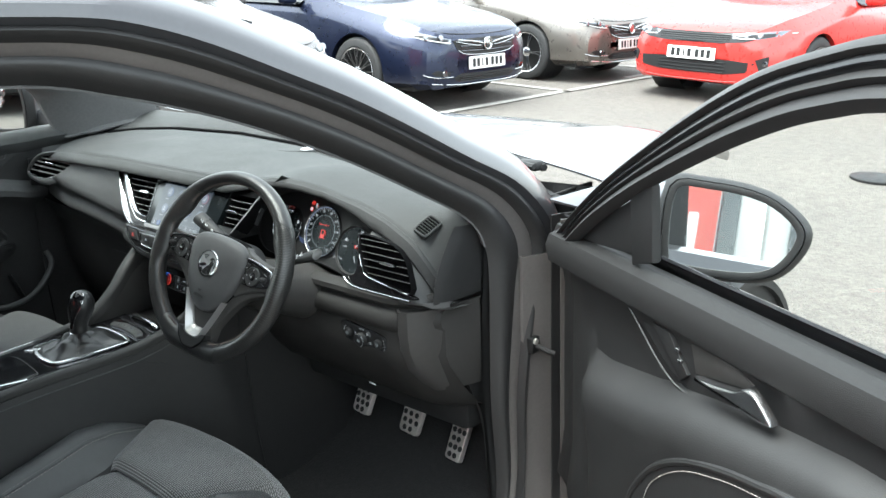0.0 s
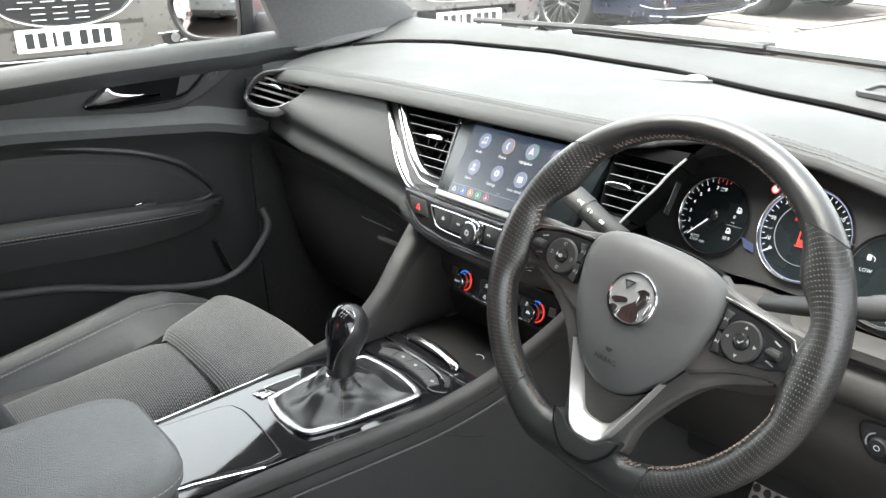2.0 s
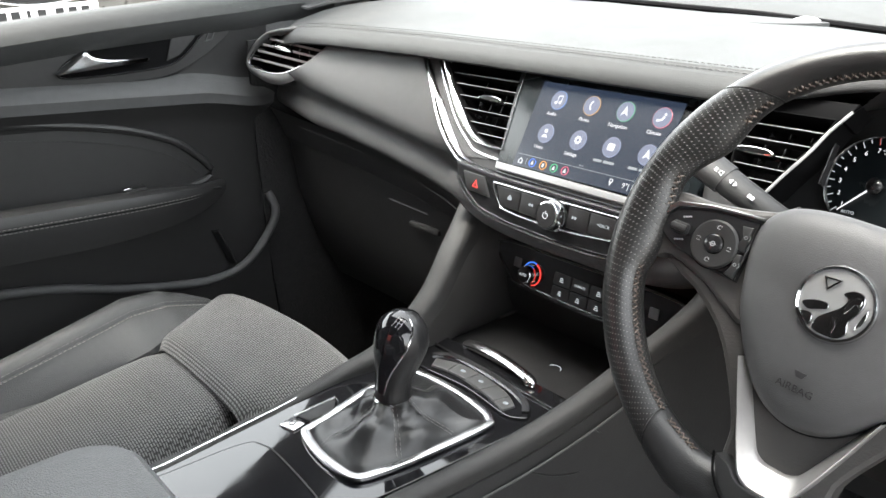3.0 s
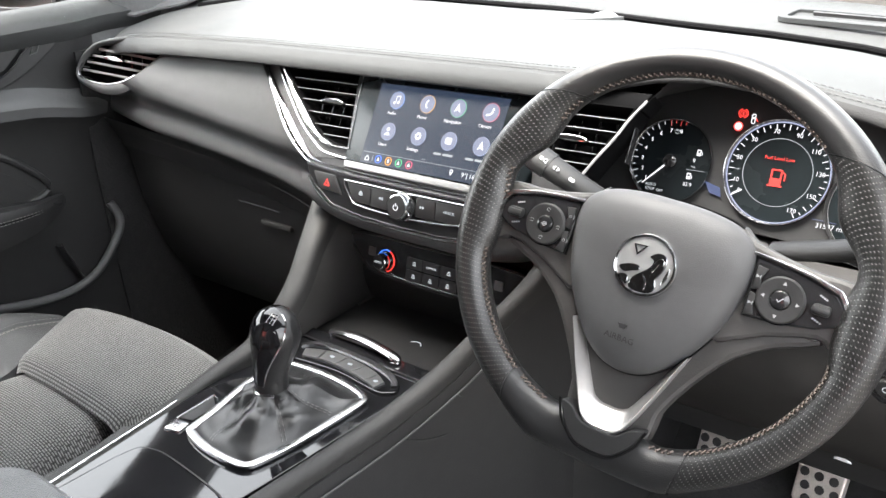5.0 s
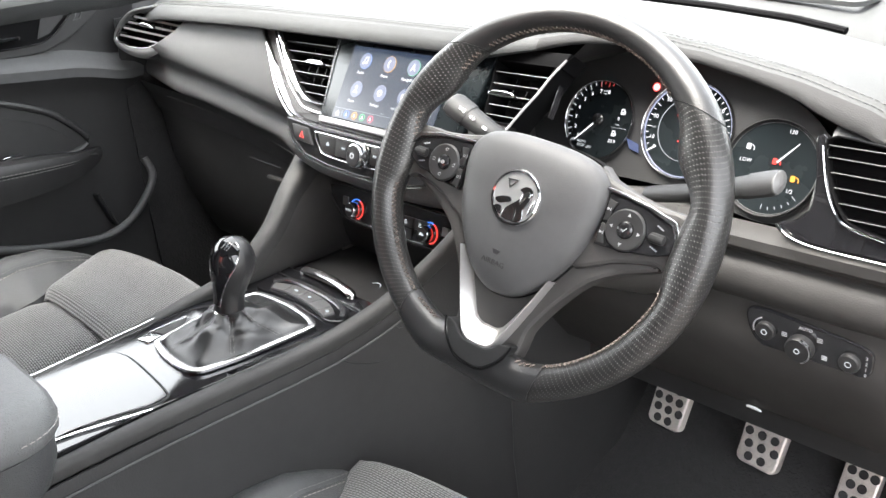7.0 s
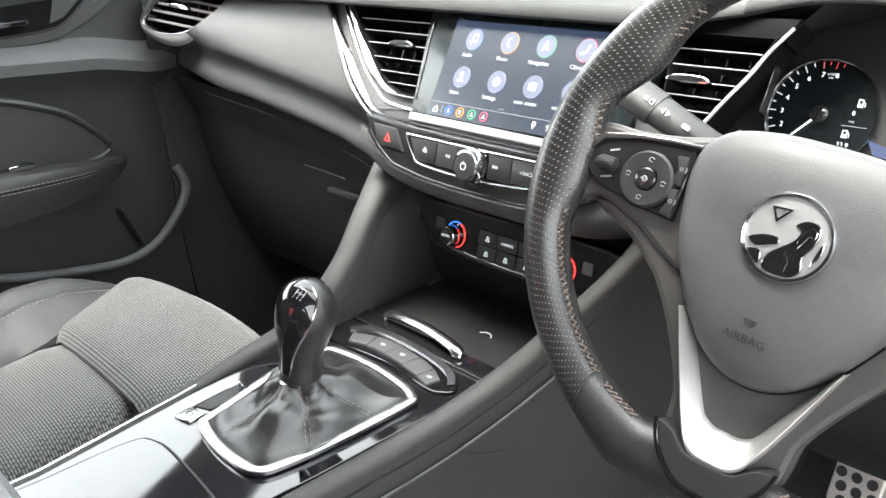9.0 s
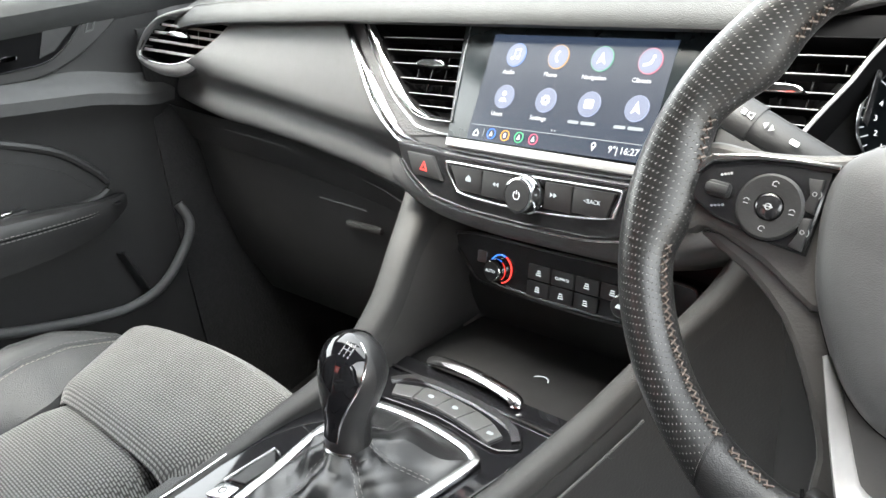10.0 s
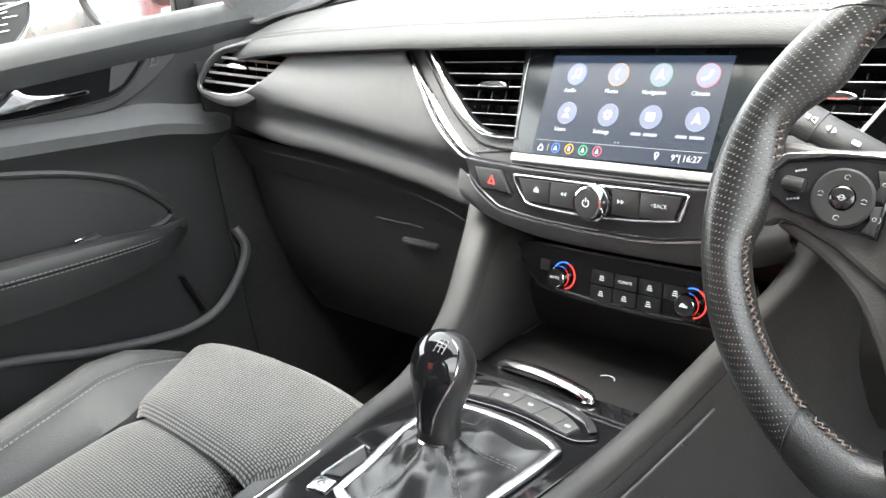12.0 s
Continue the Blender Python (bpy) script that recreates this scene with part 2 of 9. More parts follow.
def woven(name, dark, light, pitch=0.0031, dash=0.0058):
    """Seat cloth: columns of short pale threads on dark grey; the UVs are in metres."""
    m = mat(name, dark, 0.85, sheen=0.25, vary=0.12)
    t = m.node_tree
    b = t.nodes["Principled BSDF"]
    co = t.nodes.new("ShaderNodeTexCoord")
    sx = t.nodes.new("ShaderNodeSeparateXYZ")
    t.links.new(co.outputs["UV"], sx.inputs[0])
    # after every second thread the columns step aside by half their width
    step = sx.outputs["Y"]
    for op, val in (("DIVIDE", pitch * 2), ("FLOOR", 0.0), ("MODULO", 2.0), ("MULTIPLY", dash / 2)):
        k = t.nodes.new("ShaderNodeMath")
        k.operation = op
        t.links.new(step, k.inputs[0])
        k.inputs[1].default_value = val
        step = k.outputs[0]
    ax = t.nodes.new("ShaderNodeMath")
    ax.operation = "ADD"
    t.links.new(sx.outputs["X"], ax.inputs[0])
    t.links.new(step, ax.inputs[1])
    cx = t.nodes.new("ShaderNodeCombineXYZ")
    t.links.new(ax.outputs[0], cx.inputs["X"])
    t.links.new(sx.outputs["Y"], cx.inputs["Y"])
    fac = []
    for axis, size, lo, hi in (("X", dash, 0.30, 0.42), ("Y", pitch, 0.14, 0.36)):
        v = cx.inputs[axis].links[0].from_socket
        for op, val in (("DIVIDE", size), ("FRACT", 0.0), ("SUBTRACT", 0.5), ("ABSOLUTE", 0.0)):
            k = t.nodes.new("ShaderNodeMath")
            k.operation = op
            t.links.new(v, k.inputs[0])
            k.inputs[1].default_value = val
            v = k.outputs[0]
        r = t.nodes.new("ShaderNodeMapRange")
        r.interpolation_type = "SMOOTHSTEP"
        r.inputs["From Min"].default_value, r.inputs["From Max"].default_value = lo, hi
        r.inputs["To Min"].default_value, r.inputs["To Max"].default_value = 1.0, (0.22 if axis == "X" else 0.06)
        t.links.new(v, r.inputs["Value"])
        fac.append(r.outputs[0])
    both = t.nodes.new("ShaderNodeMath")
    both.operation = "MULTIPLY"
    t.links.new(fac[0], both.inputs[0])
    t.links.new(fac[1], both.inputs[1])
    mx = t.nodes.new("ShaderNodeMix")
    mx.data_type = "RGBA"
    mx.inputs["A"].default_value, mx.inputs["B"].default_value = (*dark, 1), (*light, 1)
    t.links.new(both.outputs[0], mx.inputs["Factor"])
    t.links.new(mx.outputs["Result"], b.inputs["Base Color"])
    bu = t.nodes.new("ShaderNodeBump")
    bu.inputs["Strength"].default_value, bu.inputs["Distance"].default_value = 0.8, 0.0010
    t.links.new(both.outputs[0], bu.inputs["Height"])
    t.links.new(bu.outputs[0], b.inputs["Normal"])
    return m


def perforated(name, color, hole, across=0.0031, along=0.0044):
    """Leather with staggered rows of small punched holes over a paler backing; the UVs are in metres."""
    m = mat(name, color, 0.35, grain=0.2, grain_size=0.0008, vary=0.1, pattern="voronoi")
    t = m.node_tree
    b = t.nodes["Principled BSDF"]
    co = t.nodes.new("ShaderNodeTexCoord")
    dist = []
    for off in (0.0, 0.5):
        a = t.nodes.new("ShaderNodeVectorMath")
        a.operation = "MULTIPLY_ADD"
        a.inputs[1].default_value, a.inputs[2].default_value = (1 / along, 1 / across, 0), (off, off, 0)
        f = t.nodes.new("ShaderNodeVectorMath")
        f.operation = "FRACTION"
        c = t.nodes.new("ShaderNodeVectorMath")
        c.operation = "MULTIPLY_ADD"
        c.inputs[1].default_value, c.inputs[2].default_value = (along, across, 0), (-along / 2, -across / 2, 0)
        d = t.nodes.new("ShaderNodeVectorMath")
        d.operation = "LENGTH"
        t.links.new(co.outputs["UV"], a.inputs[0])
        t.links.new(a.outputs[0], f.inputs[0])
        t.links.new(f.outputs[0], c.inputs[0])
        t.links.new(c.outputs[0], d.inputs[0])
        dist.append(d.outputs["Value"])
    mn = t.nodes.new("ShaderNodeMath")
    mn.operation = "MINIMUM"
    t.links.new(dist[0], mn.inputs[0])
    t.links.new(dist[1], mn.inputs[1])
    r = t.nodes.new("ShaderNodeMapRange")
    r.inputs["From Min"].default_value, r.inputs["From Max"].default_value = 0.00024, 0.00052
    t.links.new(mn.outputs[0], r.inputs["Value"])
    mx = t.nodes.new("ShaderNodeMix")
    mx.data_type = "RGBA"
    mx.inputs["A"].default_value = (*hole, 1)
    old = b.inputs["Base Color"].links[0].from_socket
    t.links.new(r.outputs[0], mx.inputs["Factor"])
    t.links.new(old, mx.inputs["B"])
    t.links.new(mx.outputs["Result"], b.inputs["Base Color"])
    bu = t.nodes.new("ShaderNodeBump")
    bu.inputs["Strength"].default_value, bu.inputs["Distance"].default_value = 0.7, 0.0006
    t.links.new(r.outputs[0], bu.inputs["Height"])
    t.links.new(bu.outputs[0], b.inputs["Normal"])
    return m


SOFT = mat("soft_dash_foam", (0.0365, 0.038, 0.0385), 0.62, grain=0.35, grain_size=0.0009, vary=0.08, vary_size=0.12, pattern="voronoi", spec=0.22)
GRAIN = mat("grained_black_plastic", (0.056, 0.057, 0.058), 0.54, grain=0.4, grain_size=0.0008, vary=0.12, vary_size=0.1, pattern="voronoi", spec=0.38)
LOWER = mat("hard_dark_plastic", (0.0165, 0.0165, 0.017), 0.5, grain=0.3, grain_size=0.0009, vary=0.15, vary_size=0.15, spec=0.38)
# Black vent plastic, darkened further so wells, slats and gaps look shaded.
VENT = mat("shade_black_vent_plastic", (0.0035, 0.0035, 0.0038), 0.8, vary=0.1, spec=0.04)
WARM = mat("warm_dark_plastic", (0.033, 0.0315, 0.0305), 0.5, grain=0.25, grain_size=0.0008, vary=0.12, vary_size=0.1)
MATT = mat("matt_black_plastic", (0.0125, 0.0125, 0.013), 0.55, grain=0.2, grain_size=0.0007, spec=0.36)
PIANO = mat("piano_black_lacquer", (0.008, 0.008, 0.009), 0.05, spec=0.45, vary=0.2, rough_vary=0.6)
SHINE = mat("glossy_black_plastic", (0.012, 0.012, 0.013), 0.18, vary=0.15)
CHROME = mat("bright_chrome", (0.60, 0.61, 0.62), 0.09, 1.0, vary=0.03, rough_vary=0.4)
SATIN = mat("satin_silver_trim", (0.54, 0.54, 0.55), 0.24, 1.0, vary=0.05)
SILVER = mat("silver_painted_plastic", (0.36, 0.36, 0.365), 0.30, 0.4, vary=0.05)
STEEL = mat("brushed_steel_pedal", (0.60, 0.56, 0.53), 0.5, 0.75, grain=0.2, grain_size=0.0006, vary=0.2, vary_size=0.02)
RUBBER = mat("black_rubber", (0.014, 0.014, 0.015), 0.7, grain=0.2, grain_size=0.001)
LEATHER = mat("smooth_black_leather", (0.013, 0.013, 0.0135), 0.33, grain=0.22, grain_size=0.0008, vary=0.1, vary_size=0.04, pattern="voronoi")
PERF = perforated("perforated_black_leather", (0.0105, 0.0105, 0.0105), (0.10, 0.096, 0.092), 0.0042, 0.0042)
BOOTL = mat("soft_boot_leather", (0.012, 0.012, 0.0125), 0.31, grain=0.16, grain_size=0.0009, vary=0.15, vary_size=0.03, pattern="voronoi")
VINYL = mat("grey_black_seat_vinyl", (0.045, 0.0465, 0.0475), 0.46, grain=0.45, grain_size=0.0012, vary=0.1, vary_size=0.06, pattern="voronoi")
ARMREST = mat("mid_grey_armrest_vinyl", (0.105, 0.108, 0.108), 0.48, grain=0.5, grain_size=0.0013, vary=0.1, vary_size=0.06, pattern="voronoi")
CLOTH = woven("ribbed_grey_cloth", (0.010, 0.010, 0.0105), (0.150, 0.150, 0.148))
RIM_THREAD = mat("brown_grey_thread", (0.085, 0.064, 0.054), 0.7)
THREAD = mat("grey_thread", (0.3, 0.28, 0.26), 0.7)
SEAM_THREAD = mat("mid_grey_thread", (0.15, 0.145, 0.14), 0.7)
DASH_THREAD = mat("dark_grey_thread", (0.022, 0.022, 0.022), 0.7)
CARPET = mat("black_carpet", (0.009, 0.009, 0.0095), 0.95, grain=0.9, grain_size=0.002, vary=0.3, vary_size=0.01)
LINER = mat("dark_headlining_cloth", (0.09, 0.09, 0.092), 0.9, grain=0.3, grain_size=0.0008)
PAINT = mat("grey_metallic_paint", (0.060, 0.060, 0.066), 0.34, 0.55, grain=0.05, grain_size=0.0006, vary=0.05, coat=0.7)
APERTURE = mat("grey_primer_aperture", (0.115, 0.105, 0.102), 0.45, 0.3, vary=0.1, coat=0.3)
BUTTON = mat("charcoal_button_plastic", (0.058, 0.058, 0.058), 0.32, vary=0.08)
# Chrome darkened to carry dark reflections in its own colour.
SMOKED = mat("darkened_chrome", (0.34, 0.34, 0.35), 0.16, 1.0, vary=0.1)
SEAL = mat("door_seal_rubber", (0.019, 0.0185, 0.019), 0.5, grain=0.15, grain_size=0.0012)
DULLMARK = mat("grey_print", (0.27, 0.27, 0.28), 0.5)
MARK = mat("white_print", (0.75, 0.76, 0.78), 0.5)
GREYMARK = mat("dull_moulded_mark", (0.082, 0.082, 0.082), 0.5)
RED = mat("red_plastic", (0.6, 0.03, 0.02), 0.35)
SCREEN_GLASS = mat("black_screen_glass", (0.006, 0.008, 0.009), 0.24, vary=0.1, rough_vary=0.3, spec=0.24)
KNEE = mat("brown_grey_knee_plastic", (0.0245, 0.0235, 0.0228), 0.6, grain=0.25, grain_size=0.0008, vary=0.12, vary_size=0.1, spec=0.18)
SPOKE = mat("satin_spoke_metal", (0.37, 0.365, 0.36), 0.33, 0.65, vary=0.06)
# Dash foam darkened: shade put into the colour of hood front and caps.
SOFT_SHADED = mat("shaded_dash_foam", (0.020, 0.020, 0.0205), 0.62, grain=0.35, grain_size=0.0009, vary=0.1, vary_size=0.1, pattern="voronoi", spec=0.16)
RAIL = mat("console_rail_foam", (0.029, 0.0285, 0.028), 0.56, grain=0.3, grain_size=0.0008, vary=0.12, vary_size=0.08, pattern="voronoi", spec=0.26)
PADG = mat("fine_grained_pad", (0.050, 0.050, 0.051), 0.52, grain=0.16, grain_size=0.0007, vary=0.08, vary_size=0.06, pattern="voronoi", spec=0.36)
WEAVE = mat("fine_woven_trim", (0.020, 0.020, 0.021), 0.4, grain=1.0, grain_size=0.0016, vary=0.35, vary_size=0.002, pattern="voronoi")
VANE = mat("grey_vent_vane", (0.20, 0.20, 0.20), 0.38, 0.25, vary=0.05)
DISPLAY = glow("display_blue_grey", (0.022, 0.034, 0.062), 1.0)
ICON = glow("icon_lilac", (0.34, 0.38, 0.55), 1.0)
ICON_DARK = glow("icon_slate", (0.22, 0.25, 0.36), 1.0)
RING_BLUE = glow("ring_blue", (0.20, 0.34, 0.72), 1.0)
RING_ORANGE = glow("ring_orange", (0.72, 0.42, 0.16), 1.0)
RING_GREEN = glow("ring_green", (0.16, 0.48, 0.30), 1.0)
RING_PINK = glow("ring_pink", (0.70, 0.20, 0.28), 1.0)
LIT = glow("lit_white", (0.85, 0.88, 0.95), 1.0)
LIT_DIM = glow("lit_pale", (0.5, 0.55, 0.6), 0.8)
LIT_RED = glow("lit_red", (1.0, 0.06, 0.05), 1.2)
DIM_RED = glow("dim_red", (0.30, 0.03, 0.03), 1.0)
LIT_BLUE = glow("lit_blue", (0.05, 0.22, 1.0), 1.2)
LIT_DEEP = glow("lit_deep_blue", (0.06, 0.085, 0.19), 1.0)
LIT_ORANGE = glow("lit_orange", (1.0, 0.42, 0.05), 1.2)
LIT_GREEN = glow("lit_green", (0.1, 0.7, 0.3), 1.0)
LIT_PINK = glow("lit_pink", (0.9, 0.15, 0.25), 1.0)
PANE = glass("clear_glass", (0.96, 0.98, 0.97))
MIRROR = mat("mirror_silver", (0.86, 0.88, 0.88), 0.015, 1.0, vary=0.01, rough_vary=0.2)

# ---- the car: dashboard ----
def stitches(path, r=0.0005, dash=0.0045, gap=0.0022, up=(0, 0, 1)):
    """A row of separate thread stitches along path."""
    p = [Vector(a) for a in path]
    bms = bmesh.new()
    acc, pos = 0.0, [0.0]
    for a, b in zip(p, p[1:]):
        pos.append(pos[-1] + (b - a).length)
    xs, ys, zs = ([v[i] for v in p] for i in range(3))
    s = 0.0
    while s + dash < pos[-1]:
        a, b = (Vector([float(np.interp(k, pos, c)) for c in (xs, ys, zs)]) for k in (s, s + dash))
        t = (b - a).normalized()
        side = t.cross(Vector(up))
        side = side.normalized() if side.length > 1e-4 else Vector((1, 0, 0))
        u = side.cross(t)
        ring = [[bms.verts.new(q + (side * x + u * y) * r) for x, y in ((1, 0), (0, 1), (-1, 0), (0, -1))] for q in (a, (a + b) / 2 + u * r * 0.8, b)]
        for m, n in zip(ring, ring[1:]):
            for i in range(4):
                bms.faces.new((m[i], m[(i + 1) % 4], n[(i + 1) % 4], n[i]))
        s += dash + gap
    return bms


# x, stitch line y and z, far edge y and z
TOP = [(-0.73, 1.298, 0.866, 1.36, 0.885), (-0.68, 1.285, 0.880, 1.42, 0.905), (-0.60, 1.27, 0.889, 1.48, 0.914), (-0.50, 1.263, 0.894, 1.54, 0.914),
       (-0.30, 1.263, 0.897, 1.60, 0.906), (-0.05, 1.263, 0.896, 1.59, 0.899), (0.15, 1.266, 0.894, 1.535, 0.895), (0.25, 1.295, 0.892, 1.52, 0.892),
       (0.35, 1.33, 0.886, 1.51, 0.885), (0.45, 1.33, 0.868, 1.495, 0.872), (0.52, 1.33, 0.848, 1.455, 0.866), (0.58, 1.33, 0.818, 1.42, 0.864),
       (0.62, 1.332, 0.778, 1.41, 0.860), (0.65, 1.34, 0.735, 1.41, 0.852)]
COWL = [(-0.74, 1.62, 0.945), (-0.5, 1.665, 0.935), (-0.1, 1.715, 0.92), (0.2, 1.71, 0.912), (0.5, 1.65, 0.9), (0.70, 1.56, 0.875)]
XS = [-0.73 + 1.38 * i / 70 for i in range(71)]

dash = thing("dashboard", (0, 1.45, 0.6), "soft grey-black dashboard with double stitching and chrome trim", "dashboard")


def arch(x):
    """By how much the pad's edge rises over the instruments."""
    return float(np.interp(x, [0.17, 0.20, 0.23, 0.27, 0.31, 0.335, 0.36], [0, 0.002, 0.008, 0.011, 0.007, 0.002, 0]))


def dash_row(x):
    ys, zs, yf, zf = at_x(TOP, x)
    zs += arch(x)
    out = [(x, yf + 0.006, zf - 0.03), (x, yf + 0.003, zf - 0.006), (x, yf - 0.006, zf)]
    for k in (0.15, 0.3, 0.45, 0.6, 0.75, 0.9):
        out.append((x, yf + (ys - yf) * k, zf + (zs - zf) * k + 0.008 * math.sin(math.pi * k)))
    lip = 1 - 0.55 * max(0.0, 1 - abs((x - 0.31) / 0.17) ** 4)
    out += [(x, ys + 0.003, zs + 0.0012), (x, ys + 0.001, zs - 0.0008), (x, ys - 0.001, zs + 0.0002), (x, ys - 0.008, zs - 0.0035), (x, ys - 0.008 - 0.007 * lip, zs - 0.0035 - 0.0065 * lip), (x, ys - 0.008 - 0.0115 * lip, zs - 0.0035 - 0.0145 * lip),
            (x, ys - 0.008 - 0.011 * lip, zs - 0.0035 - 0.019 * lip), (x, ys - 0.012, zs - 0.0035 - 0.0225 * lip), (x, ys + 0.05, zs - 0.028 * lip - 0.001)]
    return [Vector(p) for p in out]


rows = [dash_row(x) for x in XS]
part("upper_pad", surf([r[:13] for r in rows]), SOFT, dash)
part("pad_front", surf([r[12:] for x, r in zip(XS, rows) if x < 0.20]), SOFT, dash)
# The pad's front runs on here in the darker foam, as if shaded.
part("hood_front", surf([r[12:] for x, r in zip(XS, rows) if x > 0.178]), SOFT_SHADED, dash, "grained front of the instrument hood, with shade in its colour")
for d, h in ((0.0042, 0.0022), (-0.0042, -0.0008)):
    part("stitching", stitches([Vector((x, at_x(TOP, x)[0] + d, at_x(TOP, x)[1] + arch(x) + h + 0.0005)) for x in XS[4:-3]]), DASH_THREAD, dash)


def strip_row(x):
    _, _, yf, zf = at_x(TOP, x)
    yc, zc = at_x(COWL, x)
    yc = max(yc, yf + 0.08)
    pts = [(x, yf + 0.014, zf - 0.03), (x, yf + 0.029, zf - 0.010), (x, yf + 0.040, zf + 0.001)]
    for k in (0.3, 0.6, 0.85):
        pts.append((x, yf + 0.040 + (yc - yf - 0.040) * k, zf + (zc - zf) * k + 0.004))
    pts += [(x, yc, zc), (x, yc + 0.01, zc - 0.02)]
    return [Vector(p) for p in pts]


part("pad_gap", tube([Vector((x, at_x(TOP, x)[2] + 0.010, at_x(TOP, x)[3] + 0.0012)) for x in XS[3:-12]], 0.0042, 8), VENT, dash)
part("defroster_panel", surf([strip_row(x) for x in XS]), SOFT, dash)
# speaker cover with its sensor bead, on the pad's far edge
SPK = basis((-0.035, 1.540, 0.9015), (1, -0.08, -0.008), (0, 1, -0.03))
spk = [(-0.070, 0.034), (0.075, 0.030), (0.085, 0.012), (0.045, -0.032), (-0.01, -0.030), (-0.076, -0.006)]
part("speaker_cover", poly(smooth([(*p, 0) for p in spk], 3, True), SPK, 0.006, 0.0012, 0.0010), SOFT, dash)
part("sun_sensor", lathe([(0.017, 0), (0.0165, 0.002), (0.012, 0.005), (0.006, 0.0065), (0, 0.007)], basis((0.030, 1.556, 0.8995), (1, 0, 0), (0, 1, 0)), 20), SATIN, dash)
# flush frame of the head-up outlet
HUD = basis((0.325, 1.60, 0.9040), (1, -0.12, -0.03), (0.08, 1, 0.08))
part("defroster_outlet", frame_ring(rounded(0.17, 0.055, 0.015), 0.010, HUD, 0.006, 0.0008), SOFT, dash)
part("outlet_slot", poly(rounded(0.10, 0.006, 0.0028), HUD, 0.004, 0, 0.0030), MATT, dash)


# fascia in front of the passenger, with the shelf below it
SHELF = [(-0.74, 0.814, 0.783, 0.773), (-0.60, 0.806, 0.774, 0.764), (-0.50, 0.791, 0.768, 0.755), (-0.40, 0.778, 0.757, 0.744), (-0.30, 0.764, 0.742, 0.729), (-0.22, 0.756, 0.722, 0.709), (-0.18, 0.750, 0.712, 0.697)]


def fascia_level(i):
    """The i-th line of the fascia, from the vent beside the door to the chrome strip: panel, hollow, soft ridge."""
    out = []
    for j in range(61):
        k = j / 60
        x = -0.735 + 0.58 * k
        for _ in range(3):
            zt, zr, zb = at_x(SHELF, x)
            y, z = ((1.275, 0.872), (1.264, 0.869), (1.257, 0.856), (1.246, 0.5 * 0.85 + 0.5 * (zt + 0.025)), (1.2385, zt + 0.025), (1.2370, zt + 0.012), (1.2415, zt + 0.002), (1.2510, (zt + zr) / 2 + 0.007), (1.2570, zr + 0.0105),
                    (1.2580, zr + 0.0060), (1.2562, zr + 0.0015), (1.2535, zr - 0.0030), (1.2510, zr - 0.0080), (1.2493, zr - 0.0140), (1.2493, zr - 0.0200), (1.2510, zr - 0.0250), (1.2550, zr - 0.0285), (1.264, zr - 0.0300))[i]
            lo = float(np.interp(z, [0.800, 0.815, 0.823, 0.831, 0.8465, 0.8643, 0.8765], [-0.735, -0.648, -0.616, -0.592, -0.560, -0.528, -0.505]))
            hi = float(np.interp(z, [0.750, 0.762, 0.768, 0.776, 0.80, 0.83, 0.869], [-0.150, -0.155, -0.170, -0.200, -0.239, -0.270, -0.311])) if i < 9 else -0.152
            x = lo + (hi - lo) * k
        turn = 0.030 * max(0.0, (-x - 0.56) / 0.18) ** 1.2
        out.append(Vector((x, y + turn, z)))
    return out


part("passenger_fascia", surf([fascia_level(i) for i in range(18)]), GRAIN, dash)


def glove_row(x):
    zb = at_x(SHELF, x)[1] - 0.0285
    pts = [(1.254, zb), (1.264, zb - 0.006), (1.276, zb - 0.03), (1.288, zb - 0.060), (1.2915, zb - 0.0615), (1.294, zb - 0.075), (1.302, 0.60), (1.33, 0.5), (1.37, 0.42), (1.5, 0.33)]
    return [Vector((x, y, z)) for y, z in pts]


part("glovebox", surf([glove_row(x) for x in [-0.735 + 0.58 * i / 12 for i in range(13)]]), LOWER, dash, "dark hard plastic glovebox lid")
part("lid_joint", tube(smooth([Vector((x, 1.2735 + 0.0035 * k, at_x(SHELF, x)[1] - 0.0525 - 0.010 * k * k)) for x, k in ((-0.66, 0), (-0.5, 0), (-0.4, 0.2), (-0.3, 0.8), (-0.245, 1.2))], 5), 0.0011, 6), GRAIN, dash)
part("glovebox_handle", box((-0.370, 1.299, 0.617), (0.068, 0.012, 0.010), 0.004), RAIL, dash)
part("joint", tube([(-0.452, 1.297, 0.643), (-0.36, 1.296, 0.641)], 0.0016, 6), GRAIN, dash)


